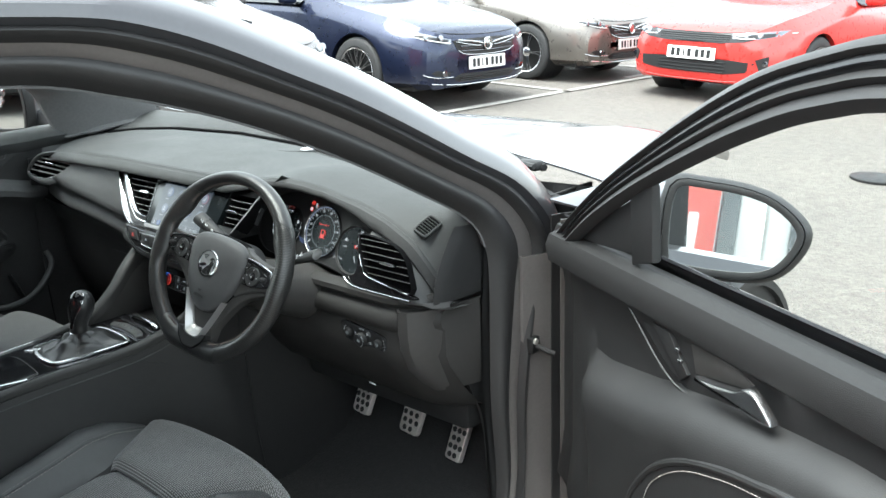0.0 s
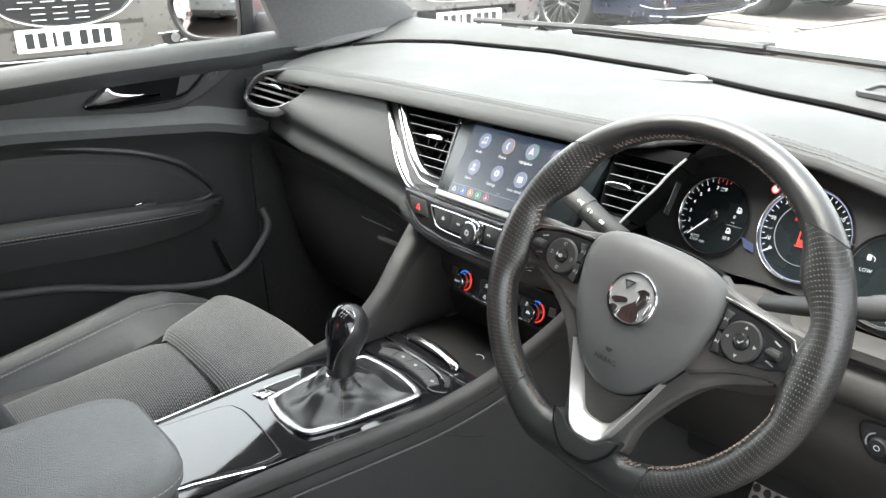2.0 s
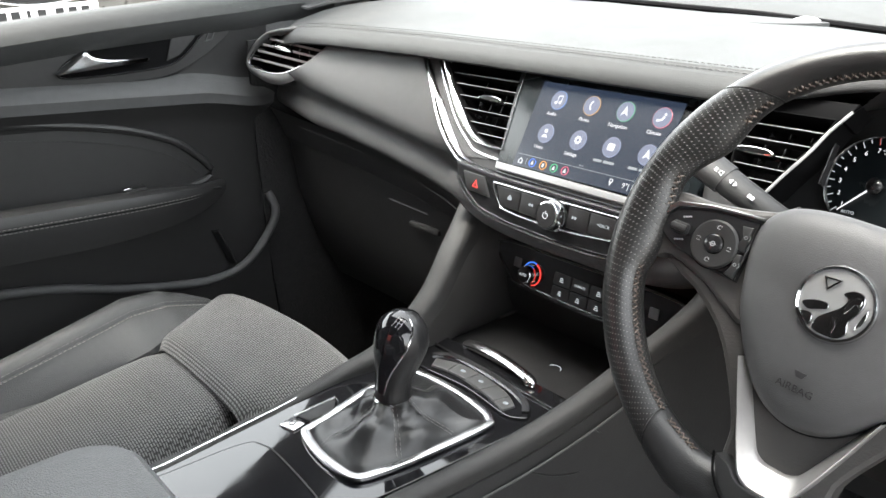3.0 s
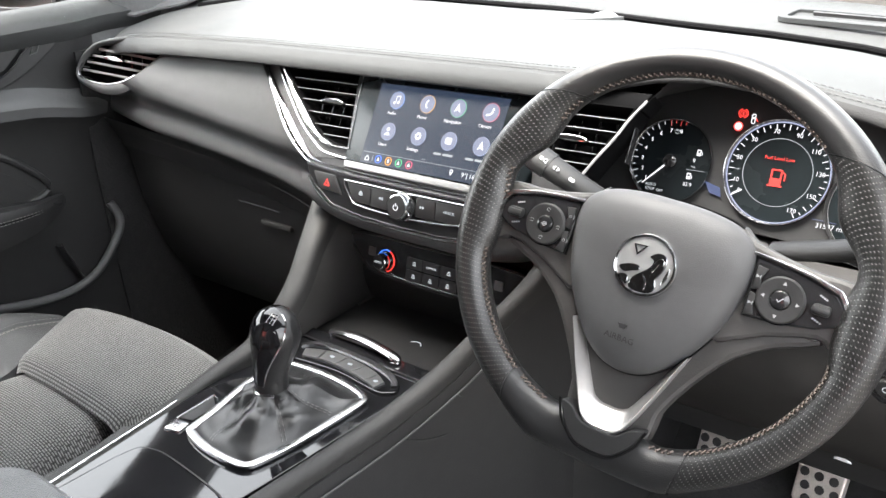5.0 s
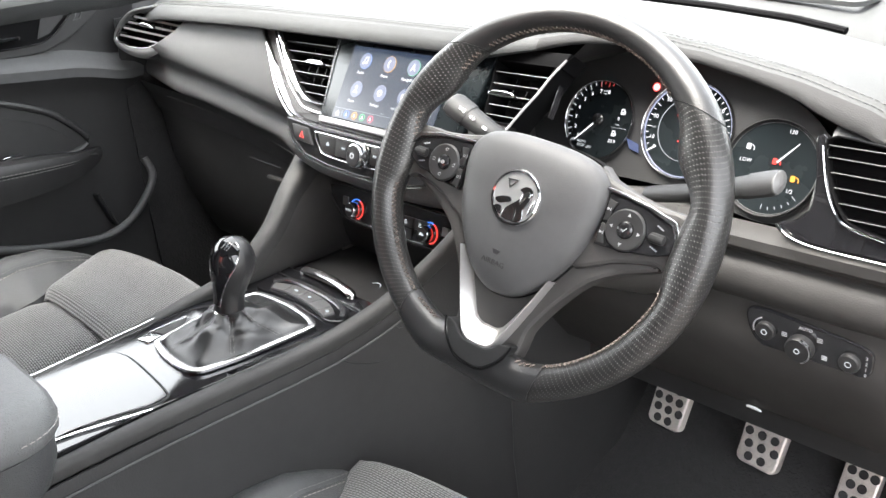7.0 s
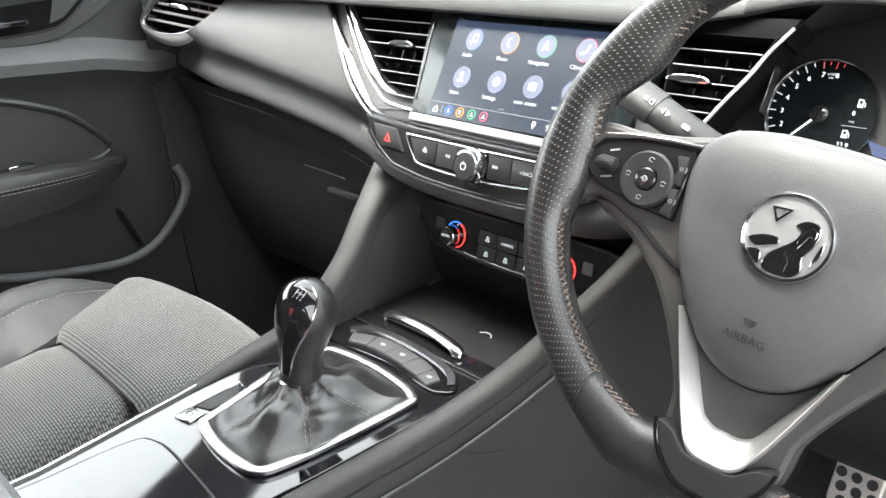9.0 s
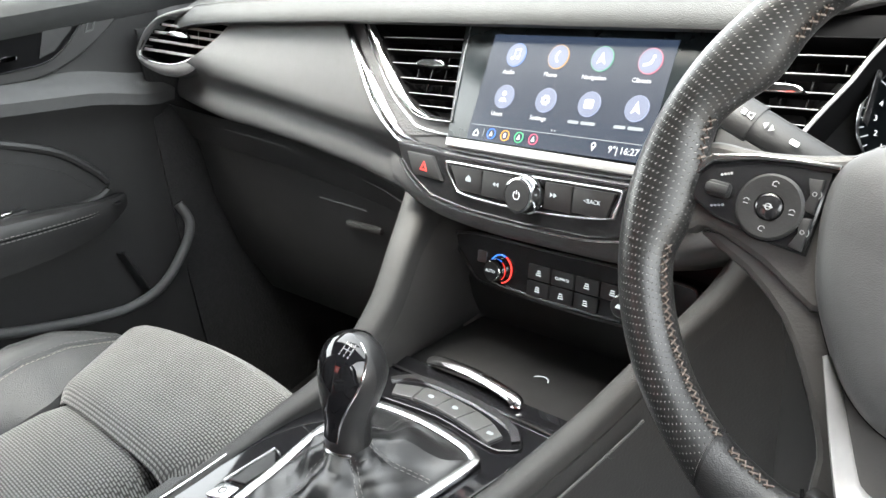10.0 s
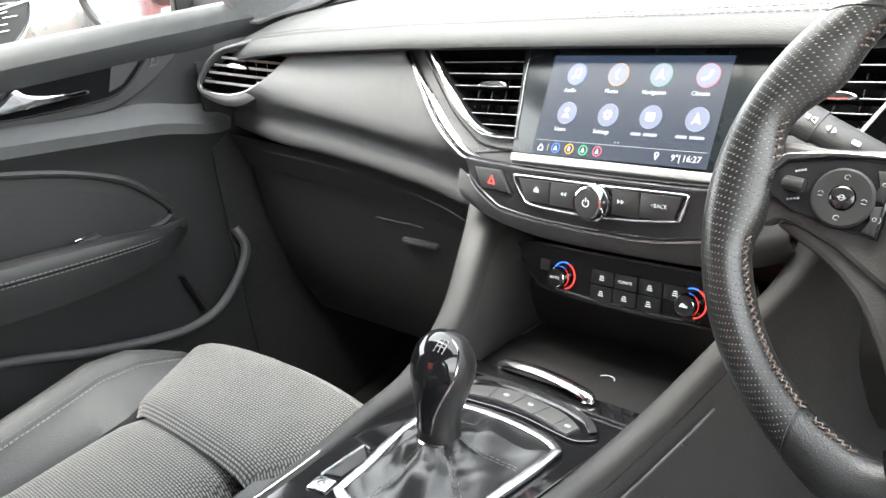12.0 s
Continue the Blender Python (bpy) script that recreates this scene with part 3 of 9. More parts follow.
def air_vent(m, outline, slats, lean=0.0, name="air_vent", tab_at=None, depth=0.03, face=0.0008, edge=None):
    """A vent: dark well, thin slats across it at the heights given, each with a light front edge, and a chrome tab, in the frame m."""
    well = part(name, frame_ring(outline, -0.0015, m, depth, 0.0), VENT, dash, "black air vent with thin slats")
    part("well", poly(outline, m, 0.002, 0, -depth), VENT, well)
    tilt = math.atan(lean)
    skew = [(p[0], p[1] - lean * p[0]) for p in outline]
    ys = [p[1] for p in skew]
    lo, hi = min(ys), max(ys)
    for i, v in enumerate(slats):
        cuts = []
        for (x0, y0), (x1, y1) in zip(skew, skew[1:] + skew[:1]):
            if (y0 - v) * (y1 - v) < 0:
                cuts.append(x0 + (x1 - x0) * (v - y0) / (y1 - y0))
        if len(cuts) < 2:
            continue
        a, b = min(cuts) + 0.001, max(cuts) - 0.001
        w = (b - a) / math.cos(tilt)
        sm = m @ Matrix.Translation(((a + b) / 2, v + lean * (a + b) / 2, 0)) @ Matrix.Rotation(tilt, 4, "Z")
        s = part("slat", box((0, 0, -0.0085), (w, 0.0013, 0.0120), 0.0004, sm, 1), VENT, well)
        part("edge", box((0, 0.0003, -0.0018), (w, face, 0.0012), face * 0.25, sm, 1), edge or VANE, s)
        if tab_at and i == tab_at[1]:
            part("tab", poly(smooth([(-0.017, -0.0022, 0), (-0.012, 0.003, 0), (0.012, 0.003, 0), (0.017, -0.0022, 0)], 3, True), sm @ Matrix.Translation((tab_at[0] - (a + b) / 2, 0, 0)), 0.014, 0.001, 0.005), CHROME, s)
    for k in range(4 if depth > 0.02 else 0):
        x = sum(p[0] for p in outline) / len(outline) + (k - 1.5) * 0.019
        part("guide_vane", box((x, (lo + hi) / 2 + lean * x + (hi - lo) * 0.08, 0.009 - depth), (0.0016, (hi - lo) * 0.6, 0.01), 0.0005, m, 1), SHINE, well)
    return well


# end vent beside the passenger door, its surround open towards the fascia
VL = basis((-0.65, 1.258, 0.835), (0.928, 0.371, 0), (0, 0.3, 0.954))
VI = [(0.045, 0.0425), (-0.0244, 0.0375), (-0.0489, 0.0259), (-0.0642, 0.0112), (-0.0729, -0.0065), (-0.0558, -0.0164), (-0.0224, -0.0223), (0.006, -0.019), (0.0310, -0.0085), (0.0540, 0.0055), (0.0790, 0.0225), (0.104, 0.0405)]
VO = [(0.045, 0.054, 0.004), (-0.028, 0.044, 0.002), (-0.0560, 0.0315, 0.000), (-0.0710, 0.0150, -0.001), (-0.0785, -0.0070, -0.001), (-0.067, -0.0220, 0.000), (-0.030, -0.0370, 0.000), (0.0053, -0.0370, 0.002), (0.044, -0.025, 0.016), (0.074, -0.006, 0.030), (0.108, 0.014, 0.042), (0.130, 0.034, 0.048)]
part("vent_surround", ribbon(VI, VO, VL, 0.004, 0.02, 0.004, 7), GRAIN, dash)
part("surround_edge", tube([VL @ (p + Vector((0, 0, 0.0045))) for p in smooth([(*p, 0) for p in VI[3:9]], 4)], 0.0012, 6), SATIN, dash)
air_vent(VL, [(p.x, p.y) for p in smooth([(*p, 0) for p in VI], 3, True)], (-0.0105, 0.0030, 0.0145, 0.0255, 0.0375), lean=-0.16, tab_at=(-0.008, 2), depth=0.028, face=0.0036, edge=VANE)

# centre stack
ST = basis((0, 1.214, 0.778), (1, 0, 0), (0, 0.53, 0.848))
# edges of the trims, from the upper end beside the passenger's fascia to the foot of the stack
T0 = [(-0.3080, 0.1070), (-0.2954, 0.0916), (-0.281, 0.0736), (-0.2653, 0.0561), (-0.250, 0.0391), (-0.2326, 0.0227), (-0.2132, 0.0081), (-0.1929, -0.0036), (-0.178, -0.0104), (-0.1517, -0.0136), (-0.1162, -0.015), (-0.0616, -0.0164), (0.0, -0.0172), (0.07, -0.0168), (0.125, -0.0135), (0.150, -0.0065)]
T1 = [(-0.3035, 0.1070), (-0.2830, 0.0895), (-0.2640, 0.0715), (-0.2440, 0.0545), (-0.2280, 0.0400), (-0.2120, 0.0262), (-0.1960, 0.0140), (-0.1800, 0.0030), (-0.1668, -0.0032), (-0.1469, -0.0078), (-0.1184, -0.0095), (-0.0637, -0.0108), (0.0, -0.0117), (0.07, -0.0115), (0.124, -0.0090), (0.1505, -0.0055)]
T2 = [(-0.2800, 0.1050), (-0.2562, 0.0803), (-0.2352, 0.0604), (-0.2175, 0.0438), (-0.1973, 0.028), (-0.1727, 0.0132), (-0.1591, 0.0062), (-0.1364, 0.0029), (-0.1125, 0.0017)]
T3 = [(-0.2730, 0.1030), (-0.2626, 0.0921), (-0.2468, 0.0776), (-0.2296, 0.0606), (-0.2086, 0.0415), (-0.1898, 0.0286), (-0.1665, 0.0165), (-0.147, 0.0124), (-0.1150, 0.0118)]
T4 = [(-0.2600, 0.1030), (-0.2448, 0.0894), (-0.2350, 0.0775), (-0.2204, 0.0639), (-0.2004, 0.0465), (-0.1844, 0.0345), (-0.1655, 0.0237), (-0.1415, 0.0169), (-0.1155, 0.0150)]
RD = [(0.233, 0.109), (0.2205, 0.0897), (0.2118, 0.0713), (0.1985, 0.0490), (0.185, 0.0235), (0.170, 0.004)]
part("centre_fascia", ribbon(T0[:11], [(-0.2700, 0.1050), *T4[1:], (-0.1150, 0.0090), (-0.1150, 0.0000)], ST, 0.0018, 0.016), MATT, dash)
part("centre_fascia", ribbon(T0[10:], [(-0.1150, -0.004), (-0.06, -0.005), (0.0, -0.005), (0.07, -0.005), (0.125, 0.002), (0.150, 0.0335)], ST, 0.0018, 0.016), MATT, dash)
part("centre_fascia", poly([(0.130, 0.0335), (0.140, -0.0090), (0.170, 0.003), (0.1890, 0.0335)], ST, 0.012, 0.001, 0.0014), MATT, dash)
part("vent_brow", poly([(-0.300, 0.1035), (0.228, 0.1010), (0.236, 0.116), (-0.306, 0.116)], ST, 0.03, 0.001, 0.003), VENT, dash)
X0 = [p.lerp(q, 0.20) for p, q in zip([Vector(p) for p in T0], [Vector(p) for p in T1])]
X1 = [p.lerp(q, 0.30) for p, q in zip([Vector(p) for p in T0], [Vector(p) for p in T1])]
# Reflections by colour: wide face in darkened chrome, edge line in bright chrome.
part("chrome_trim", ribbon([tuple(p) for p in X1], T1, ST, 0.0045, 0.005, 0.0042), SMOKED, dash, "bright chrome strip round the centre fascia")
part("chrome_trim", ribbon(T0, [tuple(p) for p in X0], ST, 0.0050, 0.005, 0.0006), CHROME, dash, "bright chrome strip round the centre fascia")
part("woven_trim", ribbon([(*p, 0) for p in T1[:9]], T2, ST, 0.0036, 0.003, -0.0006), WEAVE, dash, "dark patterned strip between the chrome trims")
part("inner_chrome_trim", band([(p.x, p.y) for p in smooth([(*p, 0) for p in T2], 4)], 0.0018, ST, 0.0050, 0.005), CHROME, dash)
part("vent_trim", ribbon(T3, T4, ST, 0.0056, 0.006, 0.0030), CHROME, dash)
part("vent_trim", tube([ST @ Vector((a, b, 0.0065)) for a, b in ((-0.1255, 0.1030), (-0.1236, 0.073), (-0.1198, 0.0467), (-0.1172, 0.0232), (-0.1155, 0.0125))], 0.0007, 6), SATIN, dash)
lv = [(-0.2600, 0.1030), (-0.1262, 0.1035), (-0.1245, 0.073), (-0.1208, 0.0467), (-0.1180, 0.0232), (-0.1170, 0.0165), *[(a + 0.0006, b + 0.0006) for a, b in T4[-2:0:-1]]]
air_vent(ST @ Matrix.Translation((0, 0, 0.004)), lv, (0.0258, 0.0370, 0.0510, 0.0654, 0.0785, 0.0908), tab_at=(-0.162, 3), depth=0.034)
rv = [(0.143, 0.1), (0.1525, 0.034), (0.1890, 0.034), (0.1965, 0.0490), (0.2098, 0.0713), (0.2185, 0.0897), (0.2225, 0.1)]
air_vent(ST @ Matrix.Translation((0, 0, 0.004)), rv, (0.0405, 0.0515, 0.0628, 0.0752, 0.0880), tab_at=(0.168, 2), depth=0.034)

# touch screen
screen = thing("touch_screen", ST @ Vector((0, 0.05, 0)), "lit infotainment touch screen with rows of round icons", "screen")
SC = ST @ Matrix.Translation((0, 0, 0.006))
part("bezel", poly([(-0.1345, 0.107), (-0.1165, 0.0), (0.128, -0.002), (0.143, 0.106)], SC, 0.014, 0.0015, 0.0), SCREEN_GLASS, screen, "glossy black screen glass")
part("lower_trim", poly([(-0.1165, -0.0005), (-0.115, -0.0080), (0.127, -0.0095), (0.128, -0.0025)], SC, 0.014, 0.001, 0.001), VANE, screen)
display = part("display", poly([(-0.0935, 0.0955), (-0.0925, 0.0005), (0.0860, 0.0000), (0.0865, 0.0945)], SC, 0.0012, 0, 0.0006), DISPLAY, screen, "dark blue lit display")


def flat(pts, m, lift, material, name, parent):
    return part(name, poly(pts, m, 0.0003, 0, lift), material, parent)


names = ["Audio", "Phone", "Navigation", "Climate", "Users", "Settings", "", ""]
rims = [RING_BLUE, RING_ORANGE, RING_GREEN, RING_PINK, ICON, ICON, ICON, ICON]
for i in range(8):
    u, v = (-0.0630, -0.0183, 0.0245, 0.0675)[i % 4], (0.0775, 0.0405)[i // 4]
    M = SC @ Matrix.Translation((u, v, 0))
    ic = flat(circle(0.0104, 28), M, 0.0011, rims[i], "icon", display)
    flat(circle(0.0098, 28), M, 0.0015, ICON_DARK, "icon_face", ic)
    if i == 0:
        g = join(poly(circle(0.0017, 10), M @ Matrix.Translation((-0.0027, -0.0033, 0)), 0.0003, 0, 0.0019), poly(circle(0.0017, 10), M @ Matrix.Translation((0.0028, -0.0026, 0)), 0.0003, 0, 0.0019),
                 poly([(-0.0014, -0.003), (-0.0007, -0.003), (-0.0007, 0.0045), (-0.0014, 0.0045)], M, 0.0003, 0, 0.0019), poly([(0.0039, -0.002), (0.0046, -0.002), (0.0046, 0.0052), (0.0039, 0.0052)], M, 0.0003, 0, 0.0019),
                 poly([(-0.0014, 0.0035), (0.0046, 0.0043), (0.0046, 0.0055), (-0.0014, 0.0047)], M, 0.0003, 0, 0.0019))
    elif i == 1:
        g = band(arc(0.004, 0, 0.0055, 125, 235, 10), 0.0018, M, 0.0019, 0.0003)
    elif i in (2, 7):
        g = poly([(0, 0.0055), (0.0042, -0.0045), (0, -0.0022), (-0.0042, -0.0045)], M, 0.0003, 0, 0.0019)
    elif i == 3:
        g = join(poly(circle(0.0014, 10), M @ Matrix.Translation((0.0028, 0.0035, 0)), 0.0003, 0, 0.0019), band([(-0.005, -0.0035), (-0.002, -0.003), (0.001, -0.0018), (0.0025, 0.0015)], 0.0022, M, 0.0019, 0.0003))
    elif i == 4:
        g = join(poly(circle(0.0023, 12), M @ Matrix.Translation((0, 0.0025, 0)), 0.0003, 0, 0.0019), poly([(-0.0042, -0.0045), (-0.0018, -0.0012), (0.0018, -0.0012), (0.0042, -0.0045)], M, 0.0003, 0, 0.0019))
    elif i == 5:
        g = frame_ring([((0.0048 if k % 2 else 0.0038) * math.cos(k * math.pi / 8), (0.0048 if k % 2 else 0.0038) * math.sin(k * math.pi / 8)) for k in range(16)], 0.0022, M, 0.0003, 0.0019)
    else:
        g = poly(rounded(0.0085, 0.0075, 0.0015), M, 0.0003, 0, 0.0019)
    part("symbol", g, LIT, ic)
    L = M @ Matrix.Translation((-0.0028, -0.0155, 0.0012))
    if names[i]:
        writing(names[i], 0.0054, L, LIT, display)
    else:
        for c, w in ((-0.0075, 0.0105), (0.0065, 0.0135)):
            flat(rounded(w, 0.0026, 0.0009, cx=c), L, 0.0, LIT_DIM, "label_bar", display)
flat([(-0.0905, 0.0136), (0.0835, 0.0132), (0.0835, 0.0137), (-0.0905, 0.0141)], SC, 0.0011, LIT_DIM, "status_line", display)
for k, c in enumerate((LIT_BLUE, LIT_ORANGE, LIT_GREEN, LIT_PINK)):
    M = SC @ Matrix.Translation((-0.0655 + 0.0152 * k, 0.0072, 0))
    r = part("small_icon", frame_ring(circle(0.0047, 20), 0.0007, M, 0.0003, 0.0012), c, display)
    flat([(0, 0.0025), (0.002, -0.002), (-0.002, -0.002)] if k != 1 else rounded(0.0025, 0.0042, 0.001), M, 0.0012, LIT, "symbol", r)
part("home_symbol", frame_ring([(-0.0858, 0.0036), (-0.0798, 0.0036), (-0.0798, 0.0070), (-0.0828, 0.0102), (-0.0858, 0.0070)], 0.0010, SC, 0.0003, 0.0012), LIT, display)
flat([(-0.0745, 0.0040), (-0.0740, 0.0040), (-0.0740, 0.0105), (-0.0745, 0.0105)], SC, 0.0012, LIT_DIM, "divider", display)
writing("16:27", 0.0076, SC @ Matrix.Translation((0.0715, 0.0070, 0.0012)), LIT, display, "clock")
writing("9\u00b0|", 0.0076, SC @ Matrix.Translation((0.0572, 0.0070, 0.0012)), LIT, display, "temperature")
part("pin_symbol", join(frame_ring(circle(0.0022, 14), 0.0009, SC @ Matrix.Translation((0.039, 0.0090, 0)), 0.0003, 0.0012), poly([(0.0370, 0.0082), (0.0390, 0.0038), (0.0410, 0.0082), (0.0390, 0.0070)], SC, 0.0003, 0, 0.0012)), LIT, display)
for c in (-0.0038, -0.0006):
    flat(circle(0.0008, 8), SC @ Matrix.Translation((c, 0.0163, 0)), 0.0012, LIT_DIM, "page_dot", display)

# strip of buttons under the screen
HV = basis((0, 1.178, 0.753), (1, 0, 0), (0, 0.25, 0.968))
hv = [(-0.157, 0.027), (-0.15, 0.012), (-0.139, 0.001), (-0.11, -0.016), (-0.064, -0.022), (0.0, -0.024), (0.06, -0.023), (0.105, -0.016), (0.14, 0.0), (0.155, 0.026), (0.09, 0.021), (0.0, 0.021), (-0.09, 0.022)]
audio = thing("audio_control_strip", HV @ Vector((0, 0, 0)), "black button strip with chrome-ringed power knob and red hazard button", "control panel")
part("panel", poly(hv, HV, 0.03, 0.002, 0.0), SHINE, audio)
part("lower_chrome", band([(p.x, p.y) for p in smooth([(-0.15, 0.011, 0), (-0.135, -0.0035, 0), (-0.108, -0.0175, 0), (-0.064, -0.0235, 0), (0, -0.0255, 0), (0.06, -0.0245, 0), (0.105, -0.0175, 0)], 4)], 0.0018, HV, 0.0015, 0.003), SATIN, audio)
hz = part("hazard_button", poly([(-0.140, 0.0195), (-0.107, 0.0185), (-0.094, -0.0015), (-0.130, 0.0005)][::-1], HV, 0.006, 0.0015, 0.003), MATT, audio)
part("triangle", frame_ring([(-0.122, 0.005), (-0.112, 0.0045), (-0.1165, 0.014)], 0.0016, HV, 0.0004, 0.0034), LIT_RED, hz, "red warning triangle")
fr = smooth([(-0.089, 0.0155, 0), (-0.086, 0.0162, 0), (-0.05, 0.0160, 0), (-0.004, 0.0156, 0), (0.05, 0.0158, 0), (0.083, 0.0160, 0), (0.0865, 0.0150, 0), (0.0865, 0.0125, 0), (0.0820, -0.0015, 0), (0.0775, -0.0055, 0), (0.045, -0.0092, 0), (0.0, -0.0115, 0), (-0.045, -0.0106, 0), (-0.069, -0.0085, 0), (-0.0760, -0.0050, 0), (-0.0880, 0.0100, 0)], 3, True)
part("button_frame", tube([HV @ Vector((p.x, p.y, 0.0028)) for p in fr], 0.0008, 8, True), SATIN, audio, "thin chrome outline round the buttons")
for x0, x1, y0 in ((-0.085, -0.049, 0), (-0.048, -0.016, -0.001), (0.017, 0.043, -0.001), (0.044, 0.081, 0)):
    part("button", poly([(x0, 0.0135), (x0 + (0.010 if x0 < -0.06 else 0), -0.006 + y0), (x1 - (0.006 if x1 > 0.07 else 0), -0.0065 + y0), (x1, 0.0135)], HV, 0.006, 0.001, 0.0022), MATT, audio)
for u, s in ((-0.063, 0), (-0.031, 1), (0.028, 2)):
    if s == 0:
        g = poly([(-0.003, -0.002), (0.003, -0.002), (0.003, 0.0008), (0, 0.0036), (-0.003, 0.0008)], HV @ Matrix.Translation((u, 0.0045, 0)), 0.0003, 0, 0.0027)
    else:
        g = join(*[poly([(-0.0016 * f, 0), (0.0016 * f, 0.002), (0.0016 * f, -0.002)], HV @ Matrix.Translation((u + k * 0.0034, 0.0042, 0)), 0.0003, 0, 0.0027) for k in (-1, 0) for f in (1 if s == 1 else -1,)])
    part("button_symbol", g, LIT_DIM, audio)
writing("<BACK", 0.0048, HV @ Matrix.Translation((0.062, 0.0045, 0.0027)), LIT_DIM, audio)
KN = HV @ Matrix.Translation((0.0010, 0.0010, 0.003)) @ Matrix.Scale(0.86, 4)
knob = part("power_knob", lathe([(0.0185, -0.002), (0.0182, 0.001), (0.0168, 0.0018), (0.0165, 0.012), (0.0158, 0.0135), (0.0142, 0.0138)], KN, 40), CHROME, audio, "chrome rotary power knob")
part("knob_face", lathe([(0.0142, 0.0136), (0.0138, 0.0142), (0.006, 0.0146), (0, 0.0147)], KN, 32), MATT, knob)
part("power_symbol", band(arc(0, 0, 0.0036, 120, 420, 18), 0.0008, KN, 0.0153, 0.0004), LIT, knob)
part("power_symbol", poly([(-0.0004, 0.001), (0.0004, 0.001), (0.0004, 0.005), (-0.0004, 0.005)], KN, 0.0004, 0, 0.0153), LIT, knob)

# collar below the strip, then the recess with the climate panel
part("stack_collar", surf([[Vector((x, y, z + 0.055 * (abs(x) / 0.2) ** 4)) for y, z in ((1.185, 0.742), (1.180, 0.728), (1.181, 0.718), (1.188, 0.708), (1.205, 0.698), (1.235, 0.690), (1.27, 0.686))] for x in [-0.165 + 0.33 * i / 20 for i in range(21)]]), GRAIN, dash)
CL = basis((0, 1.222, 0.655), (1, 0, 0), (0, 0.25, 0.968))
cl = [(p.x, p.y) for p in smooth([(-0.136, 0.026, 0), (-0.02, 0.029, 0), (0.10, 0.029, 0), (0.121, 0.020, 0), (0.112, -0.014, 0), (0.06, -0.0195, 0), (-0.02, -0.0205, 0), (-0.09, -0.018, 0), (-0.112, -0.010, 0)], 4, True)]
climate = thing("climate_panel", CL @ Vector((0, 0, 0)), "black climate control panel with two knobs ringed blue and red", "control panel")
part("panel", poly(cl, CL, 0.02, 0.0015, 0.0), SHINE, climate)
part("panel_edge", frame_ring(cl, 0.0022, CL, 0.004, 0.0016), LOWER, climate)
part("chrome_line", band([(p.x, p.y) for p in smooth([(-0.086, -0.013, 0), (-0.06, -0.0155, 0), (0.0, -0.017, 0), (0.055, -0.0155, 0)], 4)], 0.0013, CL, 0.0015, 0.002), CHROME, climate)
for u in (-0.079, 0.060):
    M = CL @ Matrix.Translation((u, 0.0, 0.0))
    kn = part("temperature_knob", lathe([(0.0104, 0), (0.0102, 0.010), (0.0094, 0.0116), (0.0086, 0.012)], M, 30), CHROME, climate)
    part("knob_face", lathe([(0.0087, 0.0118), (0.0082, 0.0124), (0, 0.0126)], M, 24), MATT, kn)
    part("blue_arc", band(arc(0.002, 0.001, 0.0130, 70, 160, 14), 0.0010, M, 0.0012, 0.001), LIT_BLUE, kn)
    part("red_arc", band(arc(0.002, 0.001, 0.0130, -80, 66, 20), 0.0010, M, 0.0012, 0.001), LIT_RED, kn)
    if u < 0:
        writing("AUTO", 0.0042, M @ Matrix.Translation((0, 0, 0.0130)), LIT_DIM, kn)
    else:
        part("car_symbol", poly([(-0.004, -0.0015), (0.004, -0.0015), (0.004, 0.0003), (0.002, 0.0006), (0.001, 0.002), (-0.002, 0.002), (-0.003, 0.0004)], M, 0.0003, 0, 0.0131), LIT_DIM, kn)
    part("vent_square", poly(rounded(0.011, 0.011, 0.001, cx=-0.022 if u < 0 else 0.028, cy=0.008), M, 0.002, 0.0004, 0.0012), GREYMARK, climate)
for r, v in ((0, 0.0065), (1, -0.0085)):
    for k in range(4 if r == 0 else 3):
        u = -0.032 + 0.0258 * k
        part("button", poly(rounded(0.0245, 0.0135, 0.0015, cx=u, cy=v), CL, 0.003, 0.0006, 0.0016), MATT, climate)
        if r == 0 and k == 1:
            writing("CLIMATE", 0.0038, CL @ Matrix.Translation((u, v, 0.002)), LIT_DIM, climate)
        else:
            part("button_symbol", join(*[poly(rounded(0.0060 - 0.001 * j, 0.0009, 0.0004), CL @ Matrix.Translation((u, v + (j - 1) * 0.0019, 0)), 0.0003, 0, 0.002) for j in range(3)]), LIT_DIM, climate)
part("recess_back", surf([[Vector((x, y, z)) for x in (-0.17, -0.1, 0, 0.1, 0.17)] for y, z in ((1.27, 0.69), (1.262, 0.64), (1.245, 0.625), (1.25, 0.60), (1.262, 0.572))]), MATT, dash)

# instrument cluster
KC = basis((0, 1.335, 0.815), (1, 0, 0), (0, 0.37, 0.93))
cluster = thing("instrument_cluster", KC @ Vector((0.33, -0.02, 0)), "lit instrument cluster with three round dials and red fuel warning", "gauges")
hood = [(p.x, p.y) for p in smooth([(0.143, -0.024, 0), (0.152, 0.014, 0), (0.185, 0.045, 0), (0.25, 0.060, 0), (0.33, 0.060, 0), (0.42, 0.036, 0), (0.475, 0.004, 0), (0.487, -0.035, 0), (0.475, -0.072, 0), (0.44, -0.088, 0), (0.36, -0.076, 0), (0.28, -0.074, 0), (0.2, -0.078, 0), (0.158, -0.058, 0)], 5, True)]
part("face", poly(hood, KC, 0.01, 0, 0.0), MATT, cluster)
part("shroud", surf([[KC @ Vector((a, b, h)) for a, b in (hood if h < 0.02 else inset(hood, -0.004))] for h in (0.0, 0.003, 0.006)], True), MATT, cluster)


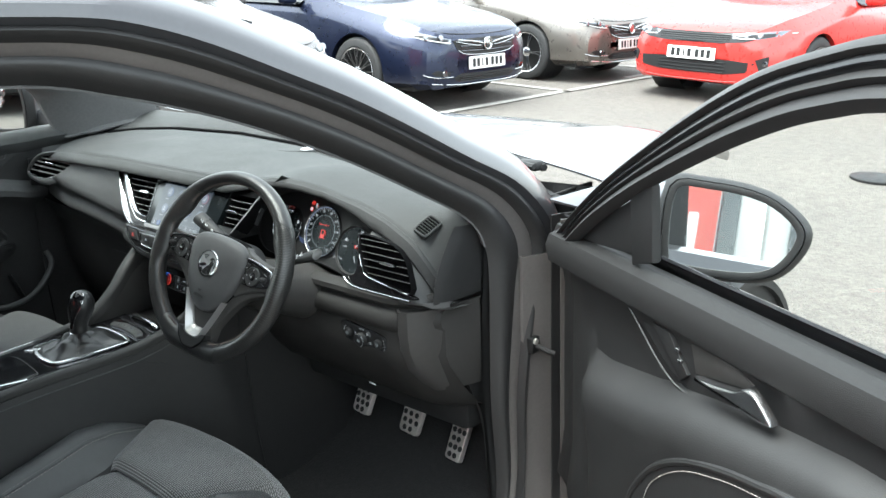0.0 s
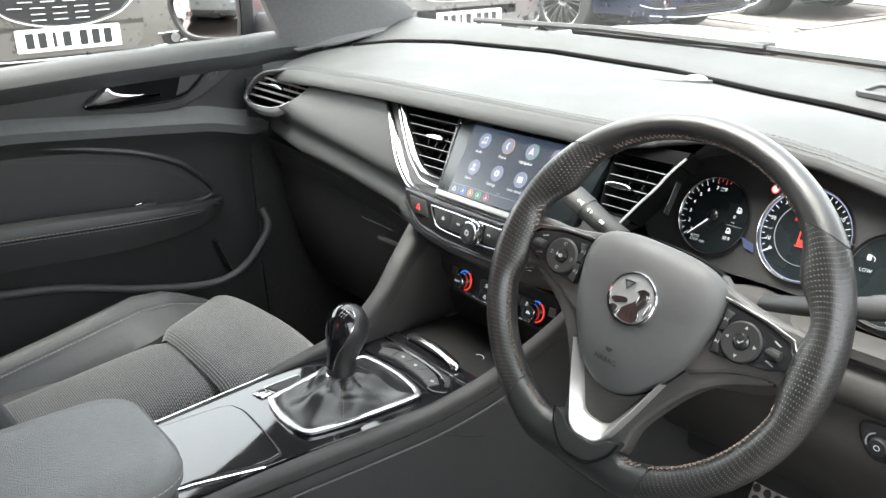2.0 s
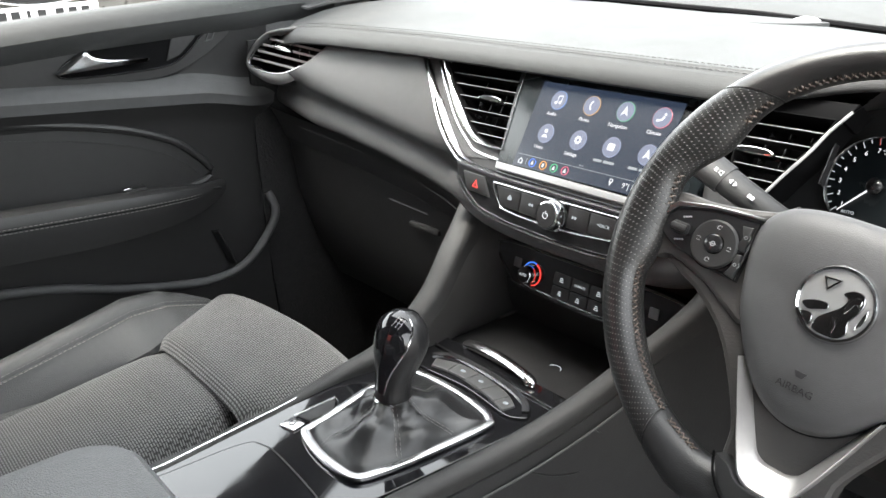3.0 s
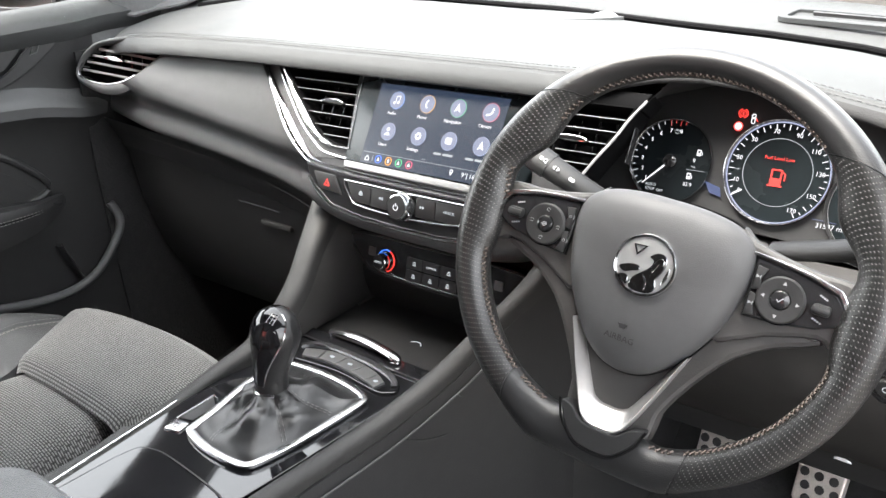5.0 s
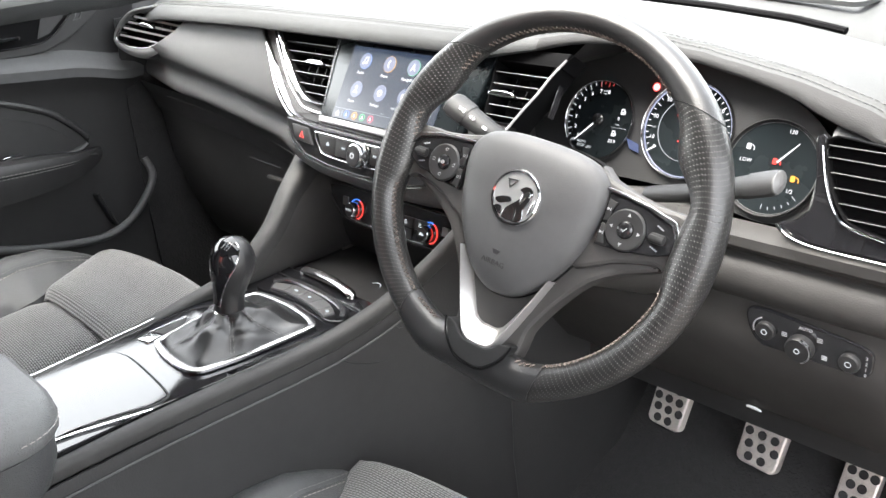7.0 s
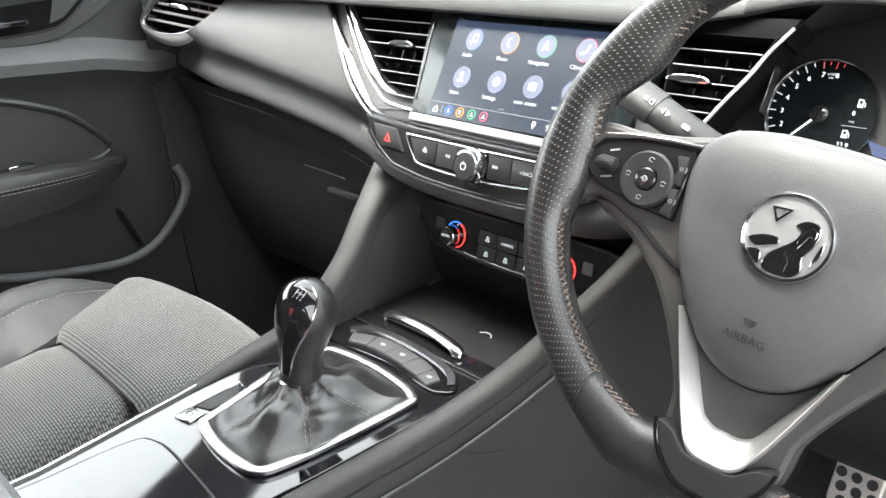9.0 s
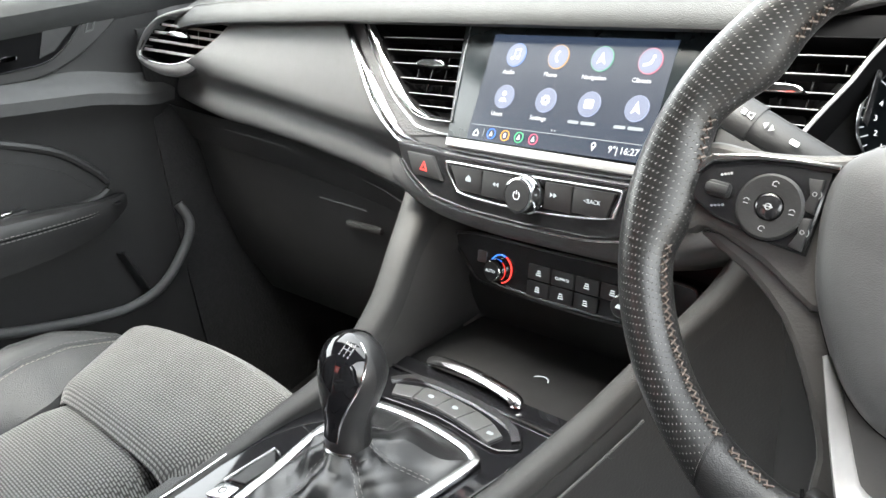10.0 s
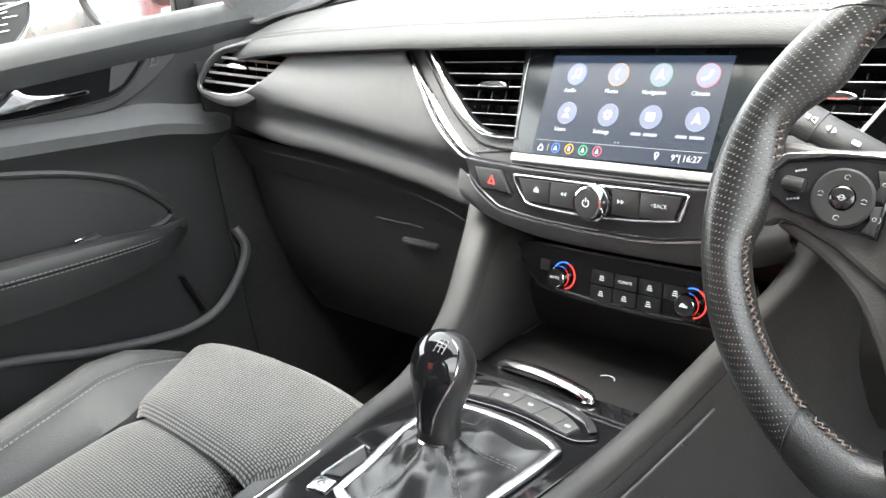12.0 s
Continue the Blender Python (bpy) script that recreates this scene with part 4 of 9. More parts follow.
def dial(c, r, rim, name, label):
    M = KC @ Matrix.Translation((c[0], c[1], 0))
    d = part(name, lathe([(r * 1.012, 0.001), (r * 1.012, 0.006), (r, 0.0068), (r * 0.985, 0.0062), (r * 0.97, 0.003)], M, 56), rim, cluster, label)
    part("dial_face", lathe([(r * 0.97, 0.0025), (0, 0.0025)], M, 48), SCREEN_GLASS, d)
    return M, d


def ticks(M, d, r, a0, a1, n, long_every, material, lift=0.0032):
    for i in range(n):
        a = radians(a0 + (a1 - a0) * i / (n - 1))
        l = 0.0052 if i % long_every == 0 else 0.0028
        u = Vector((math.cos(a), math.sin(a)))
        k = Vector((-u.y, u.x)) * 0.0004
        p, q = u * r, u * (r - l)
        part("tick", poly([tuple(p + k), tuple(p - k), tuple(q - k), tuple(q + k)], M, 0.0003, 0, lift), material, d)


def needle(M, d, a, r0, r1):
    u = Vector((math.cos(radians(a)), math.sin(radians(a))))
    k = Vector((-u.y, u.x))
    part("needle", poly([tuple(u * r0 + k * 0.0009), tuple(u * r0 - k * 0.0009), tuple(u * r1 - k * 0.0004), tuple(u * r1 + k * 0.0004)], M, 0.0008, 0, 0.006), LIT, d)


M, d = dial((0.234, -0.019), 0.0425, SMOKED, "rev_counter", "rev counter with white needle")
ticks(M, d, 0.0410, 221, 101, 13, 2, LIT_DIM)
for i in range(8):
    a = radians(221 - i * 20)
    writing(str(i + 1), 0.0056, M @ Matrix.Translation((0.0308 * math.cos(a), 0.0308 * math.sin(a), 0.0032)), LIT, d)
needle(M, d, 226, 0.004, 0.036)
part("hub", lathe([(0.007, 0.003), (0.0068, 0.007), (0.005, 0.0085), (0, 0.009)], M, 20), SHINE, d)
writing("x1000\nmin", 0.0026, M @ Matrix.Translation((0.0005, 0.0300, 0.0032)), LIT_DIM, d)
writing("AUTO\nSTOP", 0.0042, M @ Matrix.Translation((-0.0165, -0.0283, 0.0032)), LIT_DIM, d)
writing("OFF", 0.0042, M @ Matrix.Translation((-0.0060, -0.0310, 0.0032)), LIT_DIM, d)
writing("33.9", 0.0054, M @ Matrix.Translation((0.0215, -0.0206, 0.0032)), LIT, d)
writing("0", 0.0052, M @ Matrix.Translation((0.0240, 0.0040, 0.0032)), LIT, d)
writing("mpg", 0.0026, M @ Matrix.Translation((0.0240, -0.0020, 0.0032)), LIT_DIM, d)
part("divider", poly(rounded(0.0190, 0.0004, 0.0002, cx=0.0265, cy=-0.0058), M, 0.0003, 0, 0.0032), LIT_DIM, d)
for x, y in ((0.0272, 0.0120), (0.0212, -0.0120)):
    MM = M @ Matrix.Translation((x, y, 0))
    part("fuel_symbol", join(frame_ring(rounded(0.0042, 0.0062, 0.0005), 0.0010, MM, 0.0003, 0.0032), poly(rounded(0.0042, 0.0028, 0.0003, cy=-0.0017), MM, 0.0003, 0, 0.0032), band([(0.0022, 0.0012), (0.0034, 0.0004), (0.0034, -0.0026)], 0.0006, MM, 0.0032, 0.0003)), LIT, d)
ticks(M, d, 0.0410, 101, 78, 4, 2, DIM_RED)
M, d = dial((0.339, -0.015), 0.0495, SMOKED, "speedometer", "speedometer ringed in pale blue light")
part("light_ring", frame_ring(circle(0.0478, 56), 0.0011, M, 0.001, 0.0034), ICON, d)
part("light_ring", frame_ring(circle(0.0322, 48), 0.0006, M, 0.001, 0.0034), LIT_DIM, d)
ticks(M, d, 0.0455, 214, -59, 35, 2, LIT)
for v in (0, 10, 30, 50, 70, 90, 110, 130, 150, 170):
    a = radians(214 - 1.605 * v)
    writing(str(v), 0.0060, M @ Matrix.Translation((0.0385 * math.cos(a), 0.0385 * math.sin(a), 0.0034)), LIT, d)
writing("mph", 0.0028, M @ Matrix.Translation((-0.0370, -0.0015, 0.0034)), LIT_DIM, d)
needle(M, d, 216, 0.0350, 0.0465)
writing("31597 mi", 0.0066, M @ Matrix.Translation((0.0556, -0.042, 0.0030)), LIT, cluster, "distance_reading")
part("cluster_line", poly([(0.039, -0.0370), (0.0607, -0.0380), (0.0607, -0.0374), (0.039, -0.0364)], M, 0.0004, 0, 0.0030), LIT_DEEP, cluster)
writing("Fuel Level Low", 0.0046, M @ Matrix.Translation((0, 0.013, 0.0034)), LIT_RED, d)
part("fuel_warning", join(frame_ring(rounded(0.0105, 0.0145, 0.001, cy=-0.004), 0.0016, M, 0.0004, 0.0036), poly(rounded(0.0105, 0.0062, 0.0006, cy=-0.0085), M, 0.0004, 0, 0.0036), poly(rounded(0.014, 0.0016, 0.0005, cy=-0.0125), M, 0.0004, 0, 0.0036),
                          band([(0.0055, 0.001), (0.008, -0.001), (0.008, -0.007)], 0.0012, M, 0.0036, 0.0004)), LIT_RED, d)
MM = M @ Matrix.Translation((-0.0425, 0.0510, 0))
part("warning_lamp", join(frame_ring(circle(0.0032, 16), 0.0008, MM, 0.0004, 0.0034), band(arc(0, 0, 0.0044, 110, 250, 8), 0.0008, MM, 0.0034, 0.0004), band(arc(0, 0, 0.0044, -70, 70, 8), 0.0008, MM, 0.0034, 0.0004), poly(rounded(0.0012, 0.0032, 0.0003), MM, 0.0004, 0, 0.0034)), LIT_RED, cluster, "red parking brake lamp")
MM = M @ Matrix.Translation((-0.0320, 0.0470, 0))
part("door_open_lamp", join(frame_ring(rounded(0.0040, 0.0095, 0.0016), 0.0009, MM, 0.0004, 0.0034), poly(rounded(0.0026, 0.0016, 0.0003, cy=0.0008), MM, 0.0004, 0, 0.0034)), LIT, cluster)
part("door_open_mark", band([(0.0022, 0.0006), (0.0046, -0.0022)], 0.0009, MM, 0.0034, 0.0004), LIT_RED, cluster)
MM = M @ Matrix.Translation((-0.0450, 0.0385, 0))
wl = part("warning_lamp", frame_ring(circle(0.0046, 18), 0.0011, MM, 0.0004, 0.0034), LIT_RED, cluster, "round pale lamp ringed red")
part("lamp_face", poly(circle(0.0034, 16), MM, 0.0004, 0, 0.0033), LIT, wl)
part("corner_lamp", poly([(-0.066, -0.0180), (-0.050, -0.0225), (-0.0475, -0.0315), (-0.060, -0.0285)], M, 0.0004, 0, 0.0032), LIT_DEEP, cluster)
M, d = dial((0.433, -0.037), 0.0455, MATT, "fuel_and_heat_gauge", "fuel and temperature gauge with warning lamps")
part("light_ring", frame_ring(circle(0.0435, 48), 0.0006, M, 0.0008, 0.0034), GREYMARK, d)
needle(M, d, 50, 0.008, 0.034)
needle(M, d, -62, 0.012, 0.026)
writing("LOW", 0.0052, M @ Matrix.Translation((-0.026, 0.004, 0.0032)), LIT, d)
writing("130", 0.0055, M @ Matrix.Translation((0.012, 0.036, 0.0032)), LIT, d)
writing("1/2", 0.0055, M @ Matrix.Translation((0.022, -0.018, 0.0032)), LIT, d)
for p, c in (((-0.026, 0.017), LIT), ((0.002, 0.007), LIT_RED), ((0.0225, -0.006), LIT_ORANGE)):
    part("warning_lamp", join(poly(rounded(0.0045, 0.0058, 0.001, cx=p[0], cy=p[1]), M, 0.0003, 0, 0.0034), band([(p[0] + 0.003, p[1] + 0.002), (p[0] + 0.0055, p[1]), (p[0] + 0.0055, p[1] - 0.003)], 0.0009, M, 0.0034, 0.0003)), c, d)
ticks(M, d, 0.039, -40, -90, 6, 5, LIT_DIM)

# driver's side: fascia round the outer vent, its chrome strip and the small screen vent
RV = basis((0, 1.285, 0.81), (1, 0, 0), (0, 0.25, 0.968))


def right_row(x):
    ys, zs, _, _ = at_x(TOP, x)
    turn = 0.05 * max(0.0, (x - 0.60) / 0.075) ** 2
    zl = zs - 0.025
    zb = 0.728
    pts = [(ys - 0.008, zl)] + [((1 - k) ** 4 * (ys - 0.010) + (1 - (1 - k) ** 4) * (1.289 + 0.258 * (zl + (zb - zl) * k - 0.81)), zl + (zb - zl) * k) for k in (0.08, 0.18, 0.3, 0.45, 0.6, 0.75, 0.9)]
    pts += [(1.268, zb + 0.004), (1.273, zb - 0.002), (1.3, zb - 0.004)]
    return [Vector((min(x, 0.668), y + turn, z)) for y, z in pts]


part("driver_fascia", surf([right_row(x) for x in [0.488 + 0.187 * i / 20 for i in range(21)]]), GRAIN, dash)
part("inner_gloss_panel", poly(smooth([(0.470, -0.060, 0), (0.486, -0.053, 0), (0.494, -0.040, 0), (0.492, -0.012, 0), (0.486, 0.016, 0), (0.495, 0.018, 0), (0.504, -0.018, 0), (0.516, -0.042, 0), (0.530, -0.052, 0), (0.565, -0.057, 0), (0.632, -0.065, 0), (0.632, -0.0725, 0), (0.56, -0.0725, 0), (0.505, -0.0725, 0), (0.481, -0.068, 0)], 3, True), RV @ Matrix.Translation((0, 0, 0.008)), 0.012, 0.0015), PIANO, dash)
ov = [(p.x, p.y) for p in smooth([(0.497, 0.017, 0), (0.53, 0.018, 0), (0.578, 0.011, 0), (0.606, -0.006, 0), (0.620, -0.028, 0), (0.629, -0.062, 0), (0.565, -0.055, 0), (0.533, -0.049, 0), (0.520, -0.040, 0), (0.507, -0.018, 0)], 3, True)]
air_vent(RV @ Matrix.Translation((0, 0, 0.011)), ov, (-0.045, -0.0335, -0.0215, -0.0095, 0.0025, 0.0125), tab_at=(0.574, 2), depth=0.0135, edge=GREYMARK)
part("vent_trim", tube([RV @ Vector((p.x, p.y, 0.0125)) for p in smooth([(0.4945, 0.012, 0), (0.504, -0.020, 0), (0.516, -0.042, 0), (0.529, -0.0505, 0), (0.563, -0.0560, 0), (0.628, -0.063, 0)], 4)], 0.0010, 8), CHROME, dash)
part("chrome_trim", tube([RV @ Vector((p.x, p.y, 0.0130)) for p in smooth([(0.470, -0.061, 0), (0.481, -0.069, 0), (0.504, -0.0738, 0), (0.549, -0.0742, 0), (0.633, -0.0735, 0)], 4)], 0.0015, 10), CHROME, dash, "bright chrome strip under the outer vent")
SV = basis((0.588, 1.356, 0.8425), (0.88, 0.10, -0.46), (0.0, 0.90, 0.43)) @ Matrix.Scale(0.86, 4)
part("screen_vent", frame_ring(rounded(0.036, 0.056, 0.009), 0.0045, SV, 0.008, 0.0025), SOFT, dash)
part("screen_vent_well", poly(rounded(0.029, 0.049, 0.006), SV, 0.002, 0, 0.0008), VENT, dash)
for k in range(6):
    part("slat", box((0, -0.018 + 0.007 * k, 0.0012), (0.027, 0.0016, 0.0030), 0.0004, SV, 1), SOFT, dash)

# lower panel on the driver's side
def knee_row(x):
    e = 0.06 * max(0.0, (x - 0.56) / 0.09) ** 2.0
    pts = [(1.285, 0.739), (1.266, 0.738), (1.259, 0.733), (1.258, 0.724), (1.262, 0.719), (1.270, 0.7165), (1.270, 0.7125), (1.262, 0.709), (1.2555, 0.703), (1.2520, 0.692), (1.2540, 0.680), (1.262, 0.672), (1.262, 0.64), (1.262, 0.625), (1.272, 0.60), (1.31, 0.545), (1.345, 0.505), (1.37, 0.49), (1.5, 0.475)]
    return [Vector((x, y + e, z)) for y, z in pts]


part("knee_panel", surf([knee_row(x) for x in [0.13 + 0.52 * i / 26 for i in range(27)]]), KNEE, dash)
part("knee_pad_end", surf([[Vector((x, y + float(np.interp(z, [0.53, 0.555, 0.60, 0.65], [0.085, 0.06, 0.02, 0.0])), z)) for x, y in ((0.588, 1.268), (0.60, 1.258), (0.618, 1.262), (0.635, 1.285), (0.655, 1.34), (0.668, 1.42))] for z in (0.715, 0.70, 0.67, 0.64, 0.60, 0.565, 0.545)], thick=0.004), WARM, dash)
part("dash_end_cap", surf([[Vector((0.653, y0, z)), Vector((0.660, y0 + 0.008, z)), Vector((0.664, y0 + 0.03, z)), Vector((0.668, 1.40, z)), Vector((0.668, 1.44, z))] for z, y0 in ((0.728, 1.292), (0.74, 1.292), (0.77, 1.300), (0.80, 1.315), (0.83, 1.335), (0.852, 1.352))], thick=0.003), SOFT_SHADED, dash)
part("dash_end", surf([[Vector((0.648 + 0.003 * math.sin(z * 9), y, z)) for y in [1.50 + (float(np.interp(z, [0.2, 0.45, 0.50, 0.55, 0.62, 0.735], [1.44, 1.43, 1.41, 1.38, 1.35, 1.34])) - 1.50) * k for k in (1, 0.75, 0.5, 0.25, 0)]] for z in (0.20, 0.42, 0.48, 0.53, 0.58, 0.62, 0.70, 0.735)], thick=0.006), LOWER, dash)

LP = basis((0, 1.26, 0.69), (1, 0, 0), (0, -0.1, 0.99))
A = [ST @ Vector((u, v, 0.0015)) for u, v in ((0.268, 0.155), *RD)]
B = [KC @ Vector((u, v, 0.0008)) for u, v in ((0.275, 0.064), (0.1928, 0.0393), (0.1696, 0.0272), (0.1514, 0.012), (0.1424, -0.0018), (0.1405, -0.0200), (0.1505, -0.0463))]
part("binnacle_cheek", surf([[a.lerp(b, k) + Vector((0.006 * math.sin(math.pi * k), 0, 0)) for k in (0, 0.05, 0.15, 0.4, 0.7, 1.0)] for a, b in zip(smooth(A, 3), smooth(B, 3))]), MATT, dash)
part("vent_trim", tube([p + Vector((0.0005, -0.0020, 0.001)) for p in smooth(A[1:6], 4)], 0.0014, 6), SILVER, dash)
lights = thing("light_switch_panel", LP @ Vector((0.51, -0.045, 0)), "black light switch panel with round chrome-edged headlamp knob", "control panel")
lp = [(p.x, p.y) for p in smooth([(0.450, -0.030, 0), (0.462, -0.0205, 0), (0.51, -0.024, 0), (0.557, -0.030, 0), (0.565, -0.042, 0), (0.555, -0.0615, 0), (0.487, -0.068, 0), (0.46, -0.056, 0)], 4, True)]
LQ = LP @ Matrix.Translation((0, 0, 0.004))
part("panel", poly(lp, LQ, 0.02, 0.0015), SHINE, lights)
M = LQ @ Matrix.Translation((0.503, -0.0475, 0))
kn = part("headlamp_knob", lathe([(0.0125, 0), (0.012, 0.008), (0.0112, 0.0095)], M, 30), MATT, lights)
part("chrome_ring", band(arc(0, 0, 0.0116, -70, 80, 16), 0.0014, M, 0.0102, 0.003), CHROME, kn)
part("knob_face", lathe([(0.0112, 0.0094), (0, 0.0098)], M, 24), MATT, kn)
part("lamp_symbol", frame_ring(circle(0.0028, 12), 0.0008, M, 0.0003, 0.0102), LIT_DIM, kn)
for u, v in ((0.470, -0.0415), (0.546, -0.0475)):
    w = part("thumb_wheel", lathe([(0.0092, 0), (0.009, 0.004), (0.008, 0.005), (0, 0.0052)], LQ @ Matrix.Translation((u, v, 0)), 24), MATT, lights)
    part("wheel_mark", frame_ring(circle(0.003, 10), 0.0007, LQ @ Matrix.Translation((u, v, 0)), 0.0003, 0.0056), LIT_DIM, w)
part("white_arc", band(arc(0.470, -0.0415, 0.0125, 110, 200, 10), 0.0012, LQ, 0.0008, 0.001), DULLMARK, lights)
writing("AUTO", 0.0045, LQ @ Matrix.Translation((0.506, -0.0285, 0.0004)), DULLMARK, lights)
for u, v, n in ((0.487, -0.040, 3), (0.519, -0.0355, 3), (0.524, -0.0520, 3)):
    part("lamp_mark", join(*[poly(rounded(0.005, 0.0009, 0.0003, cx=u, cy=v + 0.0017 * (k - 1)), LQ, 0.0003, 0, 0.0006) for k in range(n)]), DULLMARK, lights)
for k in range(4):
    writing("3210"[k], 0.0045, LQ @ Matrix.Translation((0.5595, -0.039 - 0.0058 * k, 0.0006)), DULLMARK, lights)
BI = basis((0.427, 1.352, 0.504), (1, 0, 0), (0, -0.6, 0.8)) @ Matrix.Scale(0.72, 4)
part("bonnet_release_mark", poly([(-0.012, -0.004), (0.012, -0.005), (0.011, 0.0), (0.004, 0.005), (-0.006, 0.0045), (-0.011, 0.001)], BI, 0.002, 0.0004, 0.010), MARK, dash)
part("core", box((-0.02, 1.52, 0.64), (1.30, 0.24, 0.42), 0.02), MATT, dash)

# ---- steering wheel ----
W0 = (basis((0.3235, 1.0955, 0.785), (1, 0, 0), (0, 0.42, 0.907)) @ Matrix.Rotation(radians(-4.5), 4, "Z") @ Matrix.Translation((0.0045, 0.0088, 0.0002))
      @ Matrix.Rotation(radians(7.6), 4, "Y") @ Matrix.Translation((-0.001, 0, 0)) @ Matrix.Rotation(radians(-1.0), 4, "Z"))
wheel = thing("steering_wheel", W0 @ Vector((0, 0, 0)), "flat-bottomed black leather steering wheel with perforated grips and silver lower spoke", "steering wheel")
RIM = 0.1552


def rim_point(a):
    """The rim's centre line at a degrees, counted from the right; its foot is flattened."""
    x, y = RIM * math.cos(radians(a)), RIM * math.sin(radians(a))
    foot = math.exp(-(((a % 360) - 268) / 27) ** 4)
    y = y + (max(y, -0.1465) - y) * foot
    return Vector((x, y, 0.001 + 0.003 * math.cos(radians(2 * a))))


def rim_half(a):
    """Half the width and half the depth of the rim at a degrees."""
    a = a % 360
    top = math.exp(-((a - 90) / 42) ** 4)
    foot = math.exp(-((a - 267) / 26) ** 4)
    thumb = math.exp(-((a - 149) / 10) ** 2) + math.exp(-((a - 31) / 10) ** 2)
    bridge = math.exp(-((a - 180) / 12) ** 4) + math.exp(-(((a + 180) % 360 - 180) / 12) ** 4)
    return 0.0137 - 0.0017 * top + 0.0055 * foot, 0.0160 - 0.0008 * top - 0.001 * foot, 0.0018 * (1 - top) * (1 - foot) + 0.0105 * thumb + 0.0085 * bridge


def rim_part(a0, a1, material, name, n=None, skew=(0, 0), grow=0.0):
    """A length of rim; skew: by how many degrees its outer line runs past its ends."""
    n = n or max(4, int(abs(a1 - a0) / 3))
    m = 24
    rows, uvs = [], []
    run, last = 0.0, None
    for i in range(n + 1):
        k = i / n
        row = []
        for j in range(m):
            th = 2 * math.pi * j / m
            a = a0 + (a1 - a0) * k + (skew[0] * (1 - k) + skew[1] * k) * math.cos(th)
            c = rim_point(a)
            w, h, inner = rim_half(a)
            out = Vector((c.x, c.y, 0)).normalized()
            bulge = inner * max(0.0, -math.cos(th)) ** 1.5
            row.append(W0 @ (c + out * ((w + grow) * math.cos(th) - bulge) + Vector((0, 0, (h + grow) * math.sin(th)))))
        mid = rim_point(a0 + (a1 - a0) * k)
        run += (mid - last).length if last else 0.0
        last = mid
        rows.append(row)
        uvs.append(run)
    bm = surf(rows, True, caps=True)
    bm.verts.index_update()
    uv = bm.loops.layers.uv.new("leather")
    for f in bm.faces:
        ks = [l.vert.index % m for l in f.loops]
        for l, k in zip(f.loops, ks):
            l[uv].uv = (uvs[l.vert.index // m], (m if k == 0 and m - 1 in ks else k) * 2 * math.pi * 0.0150 / m)
    return part(name, bm, material, wheel)


rim_part(44.2, 135.5, LEATHER, "rim_top", skew=(-7, 6))
rim_part(136.3, 237.0, PERF, "rim_grip", skew=(6, 3))
rim_part(-64.8, 43.4, PERF, "rim_grip", skew=(-4, -7))
rim_part(237.8, 294.4, LEATHER, "rim_bottom", 30, (3, -4))
for a, s in ((43.8, -7), (135.9, 6), (237.4, 3), (294.8, -4)):
    rim_part(a - 0.5, a + 0.5, MATT, "seam", 2, (s, s), -0.0007)
# hand-sewn seam along the inner side of the rim: a plaited zigzag
for a0, a1 in ((-63, -12), (52, 128), (132, 141), (163, 173), (192, 235), (238, 249), (286, 294)):
    n = max(3, int(abs(a1 - a0) / 1.7))
    bm = bmesh.new()
    for i in range(n):
        a = a0 + (a1 - a0) * (i + 0.5) / n
        c = rim_point(a)
        w, h, inner = rim_half(a)
        inward = Vector((-c.x, -c.y, 0)).normalized()
        t = Vector((-inward.y, inward.x, 0))
        base = c + inward * (w * 0.93 + inner * 0.9) + Vector((0, 0, h * 0.44))
        lean = Vector((0, 0, 1)) - inward * 0.45
        for s in (-1, 1):
            p, q = base + t * 0.0021 * s - lean * 0.0016, base - t * 0.0012 * s + lean * 0.0022 + t * 0.0004
            d = (q - p).normalized()
            e1 = d.cross(inward).normalized() * 0.00032
            e2 = inward * 0.0007
            ring = [[bm.verts.new(W0 @ (v + e)) for e in (e1, e2, -e1, -e2)] for v in (p, q)]
            for k in range(4):
                bm.faces.new((ring[0][k], ring[0][(k + 1) % 4], ring[1][(k + 1) % 4], ring[1][k]))
    part("rim_stitching", bm, RIM_THREAD, wheel)

WH = W0


def mirrored(half):
    """The outline whose right half, from top to bottom, is half."""
    return [(-a, b) for a, b in half[::-1] if a > 1e-6] + list(half)


# airbag pad: a domed plate with a shield outline
pad = [(p.x, p.y) for p in smooth([(*p, 0) for p in mirrored([(0.0, 0.0505), (0.028, 0.0495), (0.050, 0.0450), (0.0625, 0.0365), (0.0680, 0.026), (0.0692, 0.012), (0.0675, -0.003), (0.062, -0.025), (0.0535, -0.043), (0.041, -0.062), (0.028, -0.0755), (0.014, -0.0835), (0.0, -0.0860)])], 4, True)]
rows = []
for k, h in ((0.995, -0.010), (1.0, 0.004), (0.992, 0.0075), (0.972, 0.0105), (0.92, 0.0145), (0.80, 0.0185), (0.62, 0.0215), (0.4, 0.0232), (0.15, 0.0240)):
    rows.append([WH @ Vector((a * k, (b + 0.012) * k - 0.012, h + 0.004 * max(0, b / 0.05) * k)) for a, b in pad])
part("airbag_cover", surf(rows, True, caps=True), PADG, wheel, "grained black airbag cover")
part("pad_gap", surf([[WH @ Vector((a * 1.018, (b + 0.012) * 1.018 - 0.012, h)) for a, b in pad] for h in (-0.014, 0.0015)], True, caps=True), VENT, wheel)
BD = WH @ Matrix.Translation((-0.0015, -0.0020, 0.0240)) @ Matrix.Scale(0.92, 4)
